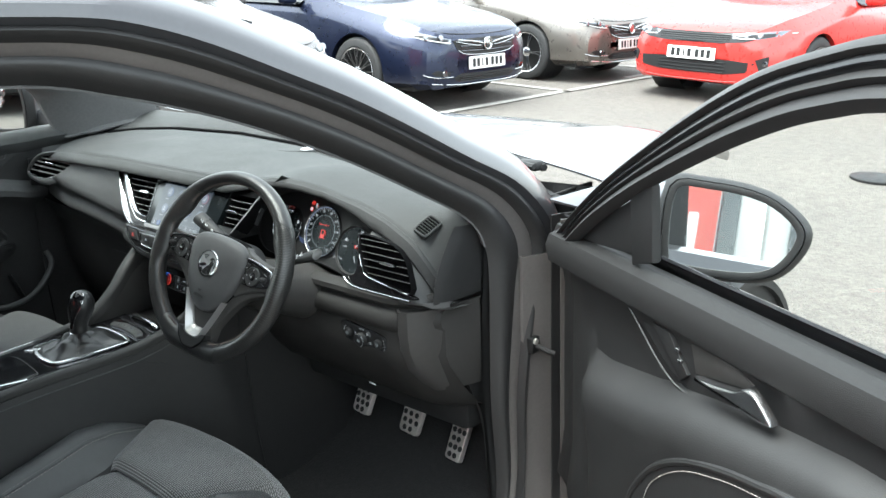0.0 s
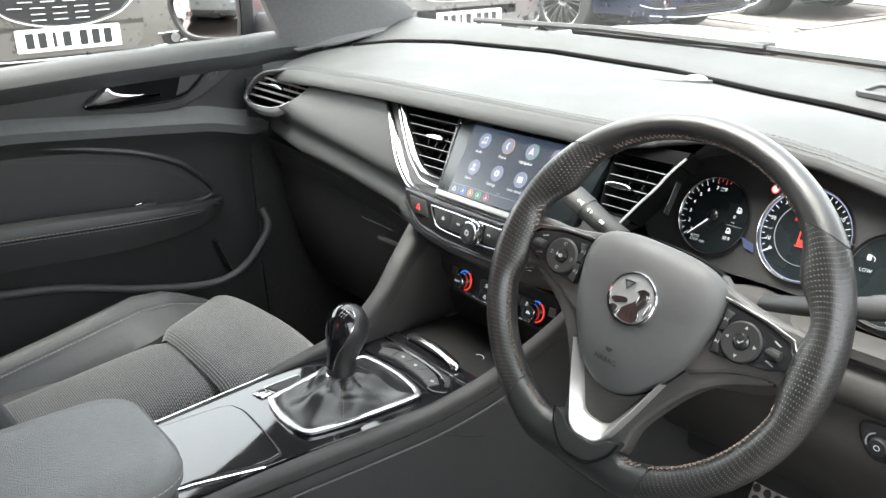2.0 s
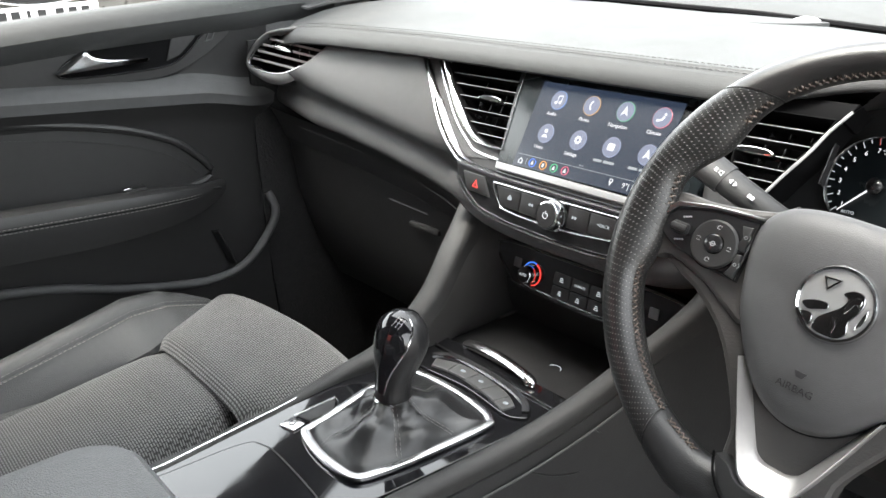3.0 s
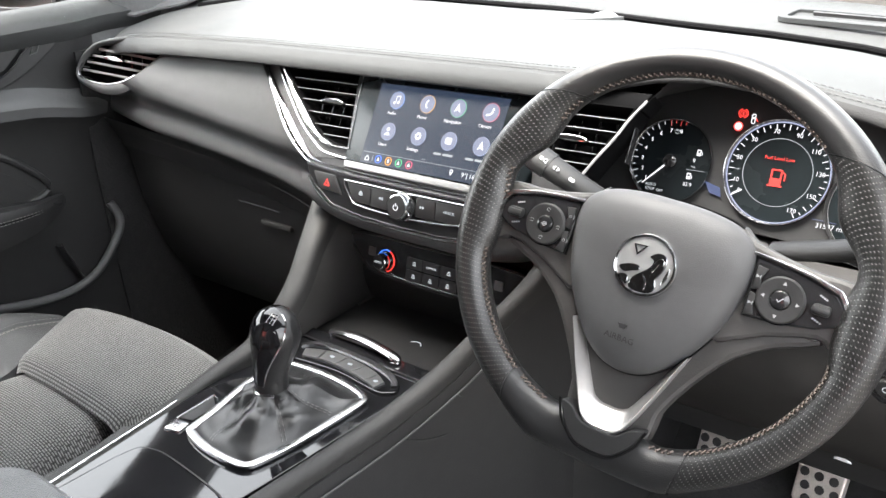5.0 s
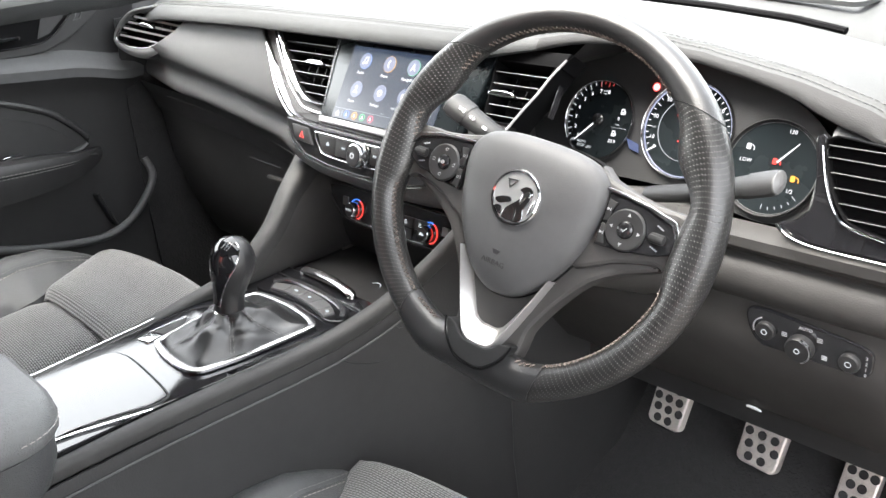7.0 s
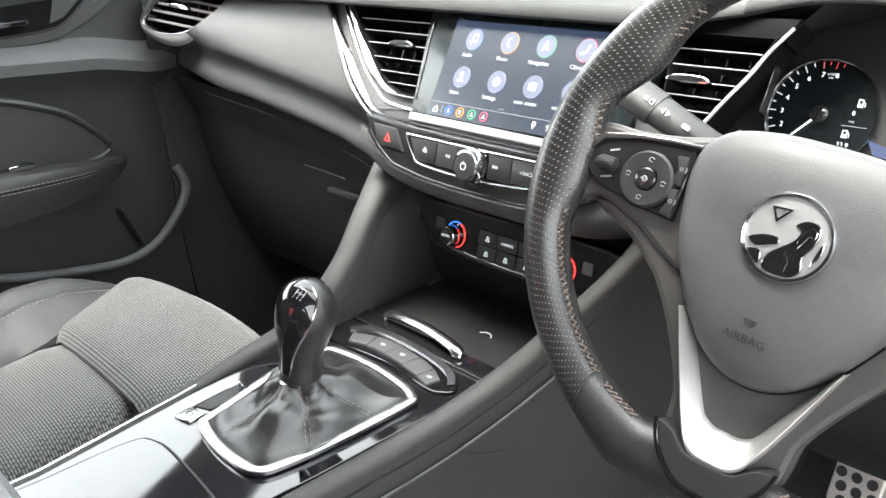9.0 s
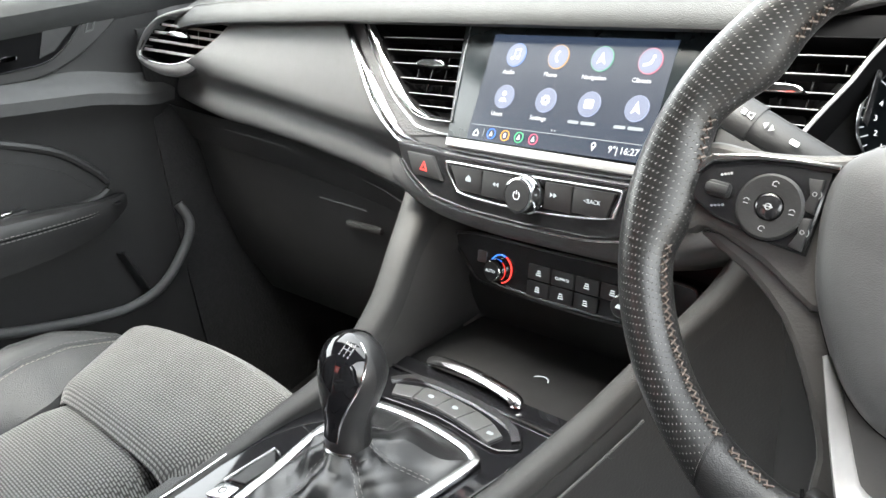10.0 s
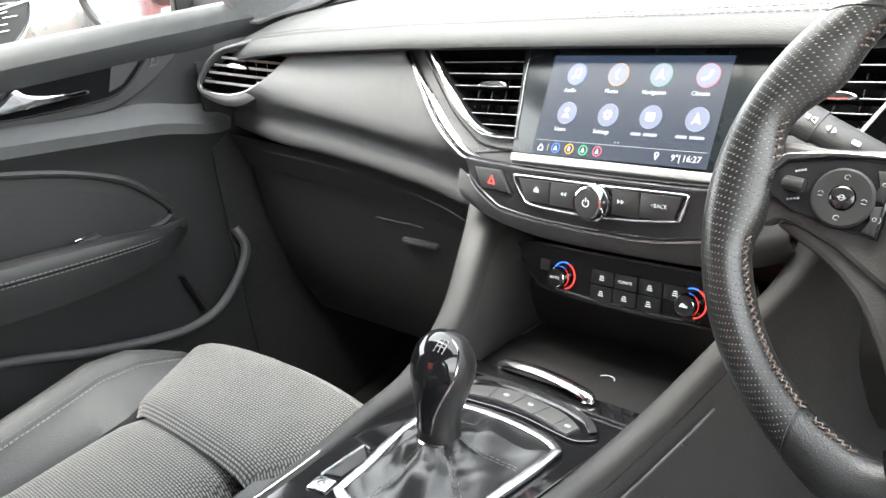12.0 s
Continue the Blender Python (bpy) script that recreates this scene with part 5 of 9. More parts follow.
badge = part("badge", lathe([(0.0262, -0.003), (0.0262, 0.001), (0.0248, 0.0028), (0.0232, 0.0022), (0.0225, 0.0005)], BD, 44), CHROME, wheel, "round chrome emblem")
part("badge_face", lathe([(0.0228, 0.0008), (0.014, 0.0014), (0, 0.0016)], BD, 36), VANE, badge)
# Relief in dark metal, standing for the dark cabin it would mirror.
part("emblem", join(poly([(p.x, p.y) for p in smooth([(-0.0075, -0.0205, 0), (0.0070, -0.0212, 0), (0.0135, -0.0155, 0), (0.0120, -0.0080, 0), (0.0152, -0.0010, 0), (0.0168, 0.0065, 0), (0.0140, 0.0120, 0), (0.0075, 0.0125, 0), (0.0022, 0.0080, 0), (0.0060, 0.0055, 0), (0.0040, -0.0005, 0), (-0.0020, -0.0065, 0), (-0.0070, -0.0120, 0)], 3, True)], BD, 0.0016, 0.0007, 0.0026),
                    poly([(p.x, p.y) for p in smooth([(-0.0200, -0.0060, 0), (-0.0130, -0.0020, 0), (-0.0050, -0.0010, 0), (-0.0030, -0.0045, 0), (-0.0085, -0.0070, 0), (-0.0150, -0.0095, 0)], 3, True)], BD, 0.0016, 0.0006, 0.0026),
                    poly([(p.x, p.y) for p in smooth([(-0.0185, -0.0125, 0), (-0.0120, -0.0110, 0), (-0.0095, -0.0150, 0), (-0.0110, -0.0190, 0)], 3, True)], BD, 0.0016, 0.0006, 0.0026)), SMOKED, badge, "relief on the emblem, dark reflection put into its metal")
# Chrome glint laid on the head, with further edges and the flag.
part("emblem_glint_and_edges", join(poly([(p.x, p.y) for p in smooth([(0.0085, 0.0065, 0), (0.0120, 0.0095, 0), (0.0150, 0.0075, 0), (0.0145, 0.0030, 0), (0.0120, 0.0045, 0), (0.0100, 0.0010, 0), (0.0075, -0.0040, 0), (0.0065, 0.0010, 0)], 3, True)], BD, 0.0010, 0.0004, 0.0036),
                         poly([(p.x, p.y) for p in smooth([(0.0165, -0.012, 0), (0.0205, -0.004, 0), (0.0200, 0.004, 0), (0.0180, -0.002, 0)], 3, True)], BD, 0.0016, 0.0004, 0.0026),
                         band([(0.0015, -0.0080), (0.0050, -0.0130), (0.0045, -0.0185)], 0.0012, BD, 0.0034, 0.001),
                         frame_ring([(-0.0135, 0.0150), (-0.0085, 0.0060), (-0.0010, 0.0160)], 0.0016, BD, 0.001, 0.0030)), CHROME, badge)
writing("AIRBAG", 0.0068, WH @ Matrix.Translation((-0.004, -0.0595, 0.0224)) @ Matrix.Rotation(radians(12), 4, "X"), MATT, wheel, "moulded_word")
part("horn_mark", poly([(-0.004, 0.0015), (0.004, 0.0015), (0.002, -0.002), (-0.002, -0.002)], WH @ Matrix.Translation((-0.004, -0.050, 0.0230)), 0.0020, 0, 0.0), MATT, wheel)

for s in (-1, 1):
    f = lambda pts: [(s * a, b) for a, b in pts][::s]
    arm = [(0.050, 0.041), (0.064, 0.0385), (0.085, 0.0335), (0.110, 0.0300), (0.130, 0.0300), (0.1420, 0.0240), (0.146, 0.006), (0.1440, -0.018), (0.132, -0.0200), (0.122, -0.0150), (0.090, -0.0245), (0.050, -0.038)]
    part("spoke", poly(f([(p.x, p.y) for p in smooth([(*p, 0) for p in arm], 3, True)]), WH @ Matrix.Translation((0, 0, 0.0035)), 0.016, 0.0035), WARM, wheel)
    pod = [(0.0690, 0.0275), (0.100, 0.0255), (0.126, 0.0195), (0.1345, 0.010), (0.1370, 0.0015), (0.131, -0.0030), (0.119, -0.0085), (0.092, -0.0135), (0.070, -0.0150), (0.0695, 0.005)]
    sp = part("button_pod", poly(f(pod), WH @ Matrix.Translation((0, 0, 0.0085)), 0.010, 0.0015), SHINE, wheel)
    edge_out = [(0.066, 0.0315), (0.085, 0.0305), (0.106, 0.0280), (0.129, 0.0228), (0.1400, 0.0085), (0.1385, 0.0005)]
    edge_in = [(0.1360, 0.0010), (0.1350, 0.0085), (0.1265, 0.0190), (0.105, 0.0250), (0.085, 0.0278), (0.066, 0.0293)]
    part("pod_trim", poly(f(edge_out[::-1] + edge_in[::-1]), WH @ Matrix.Translation((0, 0, 0.0105)), 0.008, 0.0009), SATIN, wheel, "satin silver edge")
    PD = WH @ Matrix.Translation((s * 0.0925, 0.0038, 0.0085))
    dp = part("direction_pad", lathe([(0.0168, 0.0), (0.0168, 0.0020), (0.0155, 0.0032), (0.0073, 0.0026), (0.0070, 0.0014)], PD, 36), MATT, wheel)
    part("pad_ring", lathe([(0.0176, 0.0), (0.0176, 0.0012), (0.0169, 0.0012), (0.0169, 0.0)], PD, 36), PIANO, dp)
    part("centre_button", lathe([(0.0066, 0.001), (0.0064, 0.0032), (0.005, 0.0040), (0, 0.0042)], PD, 24), SHINE, dp)
    for k in range(4):
        a = radians(90 * k)
        M = PD @ Matrix.Rotation(a - math.pi / 2 if s > 0 else 0, 4, "Z") @ Matrix.Translation((0, 0.0118, 0) if s > 0 else (0.0115 * math.cos(a), 0.0115 * math.sin(a), 0))
        if s > 0:
            g = poly([(-0.0014, -0.0010), (0.0014, -0.0010), (0, 0.0016)], M, 0.0004, 0, 0.0034)
        else:
            g = join(band(arc(0, 0, 0.0015, 20, 160 + 60 * (k % 2), 8), 0.0004, M, 0.0034, 0.0004), poly(rounded(0.0026 - 0.001 * (k % 2), 0.0005, 0.0002, cy=-0.0010), M, 0.0004, 0, 0.0034))
        part("pad_mark", g, DULLMARK, dp)
    if s > 0:
        g = band([(-0.0020, 0.0002), (-0.0006, -0.0014), (0.0022, 0.0018)], 0.0007, PD, 0.0048, 0.0005)
    else:
        g = join(frame_ring(circle(0.0018, 12), 0.0006, PD, 0.0005, 0.0048), poly(rounded(0.0048, 0.0006, 0.0002), PD, 0.0004, 0, 0.0047))
    part("centre_mark", g, DULLMARK, dp)
    part("rocker", join(box((s * 0.1195, 0.0060, 0.0100), (0.0120, 0.0082, 0.008), 0.0022, WH), box((s * 0.1195, 0.0060, 0.0135), (0.0125, 0.0050, 0.004), 0.0015, WH)), MATT, wheel)
    for v, w in ((0.0145, 0.0062), (-0.0022, 0.0072)):
        part("rocker_mark", join(*[poly(rounded(w / 5.2, 0.0012, 0.0003, cx=s * 0.1185 + (k - 1.5) * w / 4, cy=v + s * -0.0006 * (k - 1.5)), WH, 0.0004, 0, 0.0090) for k in range(4)]), DULLMARK, wheel)
    for v0, v1 in ((0.0055, 0.0230), (-0.0135, 0.0035)):
        cut = [(0.0715, v0), (0.0715, v1), (0.0790 if v1 > 0.01 else 0.0775, v1 - 0.0010), (0.0758, (v0 + v1) / 2), (0.0785, v0 + 0.0012)]
        b = part("side_button", poly(f(cut[::-1]), WH, 0.004, 0.0006, 0.0102), MATT, wheel)
        M = WH @ Matrix.Translation((s * 0.0738, (v0 + v1) / 2 + 0.001, 0))
        if s > 0:
            g = join(poly([(-0.0014, -0.0012), (0.0012, 0), (-0.0014, 0.0012)], M, 0.0004, 0, 0.0107), poly(rounded(0.0005, 0.0026, 0.0002, cx=0.0016), M, 0.0004, 0, 0.0107))
        else:
            g = join(frame_ring(circle(0.0012, 10), 0.0004, M, 0.0004, 0.0107), band(arc(0.001, 0, 0.0022, -50, 50, 6), 0.0004, M, 0.0107, 0.0004))
        part("button_mark", g, DULLMARK, b)

# lower spoke: a silver V that slopes into its dark middle
vhalf = smooth([(0.0465, -0.0575, 0), (0.0440, -0.0640, 0), (0.0315, -0.0960, 0), (0.0205, -0.1215, 0), (0.0150, -0.1300, 0), (0.0080, -0.1335, 0), (0.0, -0.1340, 0)], 3)
vinn = smooth([(0.0440, -0.0570, 0), (0.0385, -0.0660, 0), (0.0265, -0.0890, 0), (0.0165, -0.1080, 0), (0.0125, -0.1125, 0), (0.0065, -0.1150, 0), (0.0, -0.1150, 0)], 3)
rows = []
for lift, k in ((-0.010, 0.0), (0.0115, 0.0), (0.0135, 0.06), (0.0140, 0.16), (0.0115, 0.34), (0.0065, 0.64), (0.0035, 0.90), (0.0010, 1.0), (-0.010, 1.0)):
    line = [a.lerp(b, k) for a, b in zip(vhalf, vinn)]
    rows.append([WH @ Vector((-p.x, p.y, lift)) for p in line] + [WH @ Vector((p.x, p.y, lift)) for p in line[-2::-1]])
part("lower_spoke", surf(rows), SPOKE, wheel, "satin silver V-shaped lower spoke")
foot = [(p.x, p.y) for p in smooth([(*p, 0) for p in mirrored([(0.0, -0.1325), (0.014, -0.1315), (0.0235, -0.1235), (0.0335, -0.1215), (0.0300, -0.1315), (0.0230, -0.1410), (0.0130, -0.1490), (0.0, -0.1505)])], 3, True)]
part("spoke_foot", poly(foot[::-1], WH @ Matrix.Translation((0, 0, 0.0152)), 0.02, 0.0012), MATT, wheel)
seam = smooth([(-0.0352, -0.1205, 0), (-0.0314, -0.1320, 0), (-0.0242, -0.1418, 0), (-0.0138, -0.1502, 0), (0.0, -0.1518, 0), (0.0138, -0.1502, 0), (0.0242, -0.1418, 0), (0.0314, -0.1320, 0), (0.0352, -0.1205, 0)], 3)
part("foot_seam", tube([WH @ Vector((p.x, p.y, 0.0150)) for p in seam], 0.0009, 6), VENT, wheel)
web = [(p.x, p.y) for p in smooth([(*p, 0) for p in mirrored([(0.0, 0.0), (0.06, 0.0), (0.115, -0.010), (0.126, -0.0185), (0.098, -0.031), (0.074, -0.048), (0.057, -0.070), (0.0435, -0.093), (0.0370, -0.108), (0.0360, -0.122), (0.030, -0.137), (0.0, -0.140)])], 2, True)]
part("spoke_back", poly(web[::-1], WH @ Matrix.Translation((0, 0, -0.0005)), 0.016, 0.004), WARM, wheel)
part("hub", lathe([(0.05, -0.012), (0.048, -0.04), (0.045, -0.07)], WH, 28), MATT, wheel)

column = thing("steering_column", (0.316, 1.2, 0.73), "black moulded steering column cover", "column")
part("cover", surf([[Vector((0.3155 + 0.066 * s * math.cos(2 * math.pi * k / 20), 1.145 + d, 0.745 - 0.40 * d + 0.050 * s * math.sin(2 * math.pi * k / 20))) for k in range(20)] for d, s in ((0.0, 0.82), (0.012, 0.98), (0.06, 1.05), (0.12, 1.15), (0.19, 1.3))], True, caps=True), WARM, column)


def stalk(path, r, tip, side):
    st = thing("control_stalk", path[0], "black plastic stalk with white symbols on the steering column", "stalk", "steering column stalks")
    p = smooth(path, 5)
    n = len(p)
    prof = circle(1.0, 14, 0.62)
    part("lever", sweep(p, prof, (0, -0.4, 0.9), False, [r * (0.72 + 0.28 * i / (n - 1)) for i in range(n)]), MATT, st)
    d = (p[-1] - p[-2]).normalized()
    part("end_sleeve", sweep([p[-1] - d * 0.022, p[-1] - d * 0.002, p[-1] + d * 0.003], prof, (0, -0.4, 0.9), False, [r * 1.04, r * 1.06, r * 0.96]), MATT, st)
    part("end_cap", sweep([p[-1] + d * 0.001, p[-1] + d * 0.004, p[-1] + d * 0.0055], prof, (0, -0.4, 0.9), False, [r * 0.98, r * 0.9, r * 0.3]), BUTTON, st)
    m = basis((p[-1] + p[-6]) / 2 - d * 0.004 + Vector((0, -0.55, 0.55)) * 0.0, d if side > 0 else -d, (0, 0.5, 0.86))
    if side < 0:
        lamp = m @ Matrix.Translation((-0.0150, 0.0010, 0))
        part("symbol", join(frame_ring([(0.0, -0.0022), (0.0, 0.0022), (-0.0036, 0.0012), (-0.0036, -0.0012)][::-1], 0.0006, lamp, 0.0008, r * 0.84), *[poly(rounded(0.0030, 0.0005, 0.0002, cx=-0.0062, cy=0.0012 * (j - 1)), lamp, 0.0008, 0, r * 0.84) for j in range(3)]), MARK, st)
        part("symbol", join(*[poly([(c, 0.0020 * q), (c + 0.0026 * q, 0.0), (c, -0.0020 * q)], m @ Matrix.Translation((-0.0045, 0.0005, 0)), 0.0008, 0, r * 0.84) for c, q in ((-0.0010, -1), (0.0012, 1))]), MARK, st)
        part("symbol", poly(rounded(0.0056, 0.0030, 0.0008, cx=0.0130), m, 0.0008, 0, r * 0.84), MARK, st)
    else:
        writing("REAR", 0.0040, m @ Matrix.Translation((0.0045, 0.0005, r * 0.84)), MARK, st)
        for j in range(3):
            part("symbol", poly(rounded(0.0044, 0.0011, 0.0004, cx=-0.0095, cy=0.0030 - 0.0028 * j), m, 0.0008, 0, r * 0.84), MARK, st)
        part("symbol", frame_ring(rounded(0.0036, 0.0024, 0.0006, cx=0.0045, cy=0.0048), 0.0005, m, 0.0008, r * 0.84), MARK, st)
    return st


stalk([(0.262, 1.185, 0.792), (0.225, 1.172, 0.812), (0.170, 1.168, 0.840)], 0.0135, 0, -1)
stalk([(0.385, 1.185, 0.785), (0.44, 1.178, 0.800), (0.503, 1.172, 0.822)], 0.0125, 0, 1)

# ---- centre console ----
console = thing("centre_console", (-0.02, 0.9, 0.3), "piano-black centre console with soft padded rails and silver gaiter frame", "console")
ZC = 0.587
TOPP = basis((0, 0, ZC), (1, 0, 0), (0, 1, 0))
plate = [(-0.115, 0.60), (-0.108, 0.80), (-0.121, 0.916), (-0.134, 1.0), (-0.138, 1.14), (0.064, 1.14), (0.060, 1.05), (0.055, 0.95), (0.048, 0.86), (0.044, 0.60)]
part("top_plate", poly(plate[::-1], TOPP, 0.02, 0.001), PIANO, console, "glossy piano-black top plate with reflections")
RAILR = smooth([(0.056, 0.60, 0.574), (0.058, 0.80, 0.580), (0.064, 0.88, 0.584), (0.074, 1.0, 0.588), (0.080, 1.06, 0.594), (0.094, 1.12, 0.614), (0.122, 1.165, 0.655), (0.160, 1.19, 0.705), (0.18, 1.198, 0.74)], 6)
RAILL = smooth([(-0.125, 0.60, 0.574), (-0.120, 0.80, 0.580), (-0.132, 0.92, 0.585), (-0.140, 1.0, 0.590), (-0.131, 1.06, 0.606), (-0.129, 1.115, 0.646), (-0.141, 1.160, 0.686), (-0.162, 1.205, 0.708), (-0.190, 1.252, 0.722)], 6)
RP = [(-0.013, -0.014)] + [(0.0135 * math.cos(math.pi - math.pi * k / 12), -0.002 + 0.010 * math.sin(math.pi * k / 12) ** 0.75) for k in range(13)] + [(0.0135, -0.014)]
RS = [1.0] * 22 + [1.0 - 0.12 * min(1, i / 14) for i in range(len(RAILR) - 22)]
RS = [s * (1 + 0.9 * max(0, i - len(RS) + 13) ** 2 / 144) for i, s in enumerate(RS)]
part("rail", sweep([p + Vector((-0.003 * max(0, 1 - i / 30), 0, 0)) for i, p in enumerate(RAILR)], RP, (0, -0.25, 1), False, [s * (0.62 + 0.30 * min(1, i / 40)) for i, s in enumerate(RS)]), RAIL, console)
part("rail", sweep([p + Vector((0.0055 * max(0, 1 - i / 22), 0, 0)) for i, p in enumerate(RAILL)], RP, (0, -0.25, 1), False, [min(1.0, 0.55 + 0.45 * max(0, i - 12) / 12) + 0.75 * (max(0, i - 34) / 14) ** 1.5 for i in range(len(RAILL))]), RAIL, console)
for rail, s in ((RAILR, 1), (RAILL, -1)):
    part("side_panel", surf([[p + Vector((s * 0.008, 0, -0.010)), p + Vector((s * 0.010, 0.004, -0.02)), p + Vector((s * 0.016, 0.012, -0.08)), Vector((p.x * 0.5 + s * 0.075, p.y + 0.05, 0.36)), Vector((p.x * 0.3 + s * 0.10, p.y + 0.08, 0.18))] for p in rail], thick=0.004), LOWER, console)
    # inner cheek between the rail and the recess
    part("cheek", surf([[p + Vector((-s * 0.010, 0.002, -0.006)), Vector((p.x * 0.75 + s * 0.028, min(1.262, p.y + 0.06 + 0.2 * max(0, p.z - 0.60)), max(0.575, p.z - 0.02))), Vector((s * 0.125 if s > 0 else -0.148, 1.262, max(0.572, min(0.69, p.z - 0.015))))] for p in rail[18:]], thick=0.002), WARM, console)
part("tunnel_side", surf([[Vector((0.186 - 0.02 * k, 1.204 + 0.5 * k, 0.72)), Vector((0.190 - 0.02 * k, 1.215 + 0.49 * k, 0.66)), Vector((0.166, 1.248 + 0.45 * k, 0.36)), Vector((0.155, 1.276 + 0.42 * k, 0.18))] for k in [i / 6 for i in range(7)]], thick=0.004), LOWER, console)
part("lower_seam", tube([p + Vector((0.0165, 0.0, -0.022)) for p in RAILR[:34]], 0.0011, 6), GRAIN, console)
part("side_joint", tube(smooth([(0.084, 1.045, 0.588), (0.094, 1.055, 0.565), (0.103, 1.10, 0.548), (0.106, 1.15, 0.552), (0.108, 1.19, 0.575)], 5), 0.0009, 6), MATT, console)
# oddments tray in front of the buttons
part("tray", surf([[Vector((x, y, z)) for x in (-0.145, -0.1, -0.02, 0.05, 0.11)] for y, z in ((1.118, 0.5885), (1.122, 0.584), (1.15, 0.579), (1.21, 0.573), (1.262, 0.572))]), MATT, console)
part("charging_mark", join(band(arc(-0.01, 1.185, 0.009, 20, 150, 8), 0.001, TOPP @ Matrix.Translation((0, 0, -0.0095)), 0, 0.0005)), LIT_DIM, console)
part("tray_joint", tube([(-0.135, 1.119, 0.5885), (0.066, 1.116, 0.5885)], 0.0012, 6), SATIN, console)
part("tray_handle", sweep(smooth([(-0.097, 1.139, 0.588), (-0.090, 1.140, 0.594), (-0.045, 1.140, 0.596), (0.006, 1.133, 0.594), (0.012, 1.130, 0.588)], 5), circle(0.0065, 12, 0.0038), (0, 0, 1)), SATIN, console, "satin silver bar handle")
# button crescent
cres = [(p.x, p.y) for p in smooth([(-0.112, 1.080, 0), (-0.104, 1.106, 0), (-0.067, 1.121, 0), (-0.01, 1.117, 0), (0.035, 1.106, 0), (0.053, 1.088, 0), (0.046, 1.078, 0), (0.03, 1.074, 0), (-0.03, 1.080, 0), (-0.095, 1.074, 0)], 4, True)]
part("button_base", poly(cres, TOPP, 0.006, 0.0012, 0.0028), PIANO, console)
part("crescent_trim", band([(p.x, p.y) for p in smooth([(-0.104, 1.098, 0), (-0.088, 1.1125, 0), (-0.05, 1.1155, 0), (-0.005, 1.1125, 0), (0.03, 1.1035, 0), (0.046, 1.090, 0)], 4)], 0.0065, TOPP, 0.0045, 0.004), SATIN, console)
edge = [(p.x, p.y) for p in smooth([(-0.094, 1.0945, 0), (-0.06, 1.1065, 0), (-0.02, 1.1055, 0), (0.012, 1.1, 0), (0.034, 1.0895, 0)], 5)]
low = [(p.x, p.y) for p in smooth([(-0.085, 1.0805, 0), (-0.058, 1.0865, 0), (-0.026, 1.0860, 0), (0.006, 1.0815, 0), (0.030, 1.0755, 0)], 5)]
for k in range(5):
    a, b = k * 4, k * 4 + 4
    o = edge[a:b + 1] + low[a:b + 1][::-1]
    bt = part("button", poly(inset(o[::-1], 0.0005), TOPP, 0.004, 0.0008, 0.0052), BUTTON, console)
    if k in (1, 2, 4):
        cx, cy = sum(p[0] for p in o) / len(o), sum(p[1] for p in o) / len(o)
        part("button_mark", poly(rounded(0.006, 0.0035, 0.001, cx=cx, cy=cy), TOPP, 0.0004, 0, 0.0057), LIT_DIM, bt)
# lid of the cup holder
lid = [(p.x, p.y) for p in smooth([(-0.1, 0.66, 0), (-0.098, 0.80, 0), (-0.094, 0.866, 0), (-0.080, 0.880, 0), (-0.05, 0.8825, 0), (0.028, 0.8755, 0), (0.040, 0.866, 0), (0.040, 0.845, 0), (0.026, 0.785, 0), (0.016, 0.66, 0)], 4, True)]
part("lid", poly(lid, TOPP, 0.006, 0.0015, 0.0024), PIANO, console, "glossy black sliding lid")
part("lid_edge", frame_ring([(a, b) for a, b in lid], -0.0022, TOPP, 0.004, 0.0010), MATT, console)
part("plate_trim", tube([(0.018, 0.70, 0.589), (0.030, 0.782, 0.589), (0.050, 0.85, 0.589)], 0.0016, 8), CHROME, console)
part("plate_trim", tube([(-0.116, 0.70, 0.589), (-0.112, 0.80, 0.589), (-0.1255, 0.92, 0.589), (-0.137, 1.0, 0.590)], 0.0012, 8), SATIN, console)
EP = basis((-0.0915, 0.918, ZC), (0.97, 0.22, 0), (-0.22, 0.97, 0))
sw = part("parking_brake_switch", box((0, 0, -0.0015), (0.020, 0.017, 0.008), 0.002, EP), SATIN, console)
part("switch_mark", frame_ring(circle(0.0035, 14), 0.0009, EP, 0.0004, 0.0030), MATT, sw)
part("switch_recess", poly([(-0.103, 0.928), (-0.086, 0.934), (-0.0875, 0.962), (-0.105, 0.974)], TOPP, 0.003, 0.0005, 0.0012), MATT, console)
part("recess_trim", tube([(-0.102, 0.926, 0.5885), (-0.1045, 0.974, 0.5885), (-0.096, 0.972, 0.5885)], 0.0013, 6), SATIN, console)

# gear lever
gl = [(p.x, p.y) for p in smooth([(-0.070, 0.915, 0), (-0.035, 0.907, 0), (0.005, 0.9065, 0), (0.025, 0.913, 0), (0.033, 0.935, 0), (0.039, 0.98, 0), (0.042, 1.045, 0), (0.036, 1.060, 0), (0.01, 1.068, 0), (-0.035, 1.0715, 0), (-0.082, 1.067, 0), (-0.094, 1.055, 0), (-0.096, 1.01, 0), (-0.082, 0.955, 0), (-0.076, 0.925, 0)], 4, True)]
lever = thing("gear_lever", (-0.03, 0.985, ZC), "gloss black gear knob with silver ring on a stitched leather gaiter", "gear lever")
part("gaiter_frame", frame_ring(gl, 0.0080, TOPP, 0.004, 0.0058), SATIN, lever, "satin silver gaiter frame")
gi = inset(gl, 0.0076)
RC = Vector((-0.023, 0.988, 0.617))
ng = len(gi)
SEAMS = (-35, 28, 95, 205, 265)
rows = []
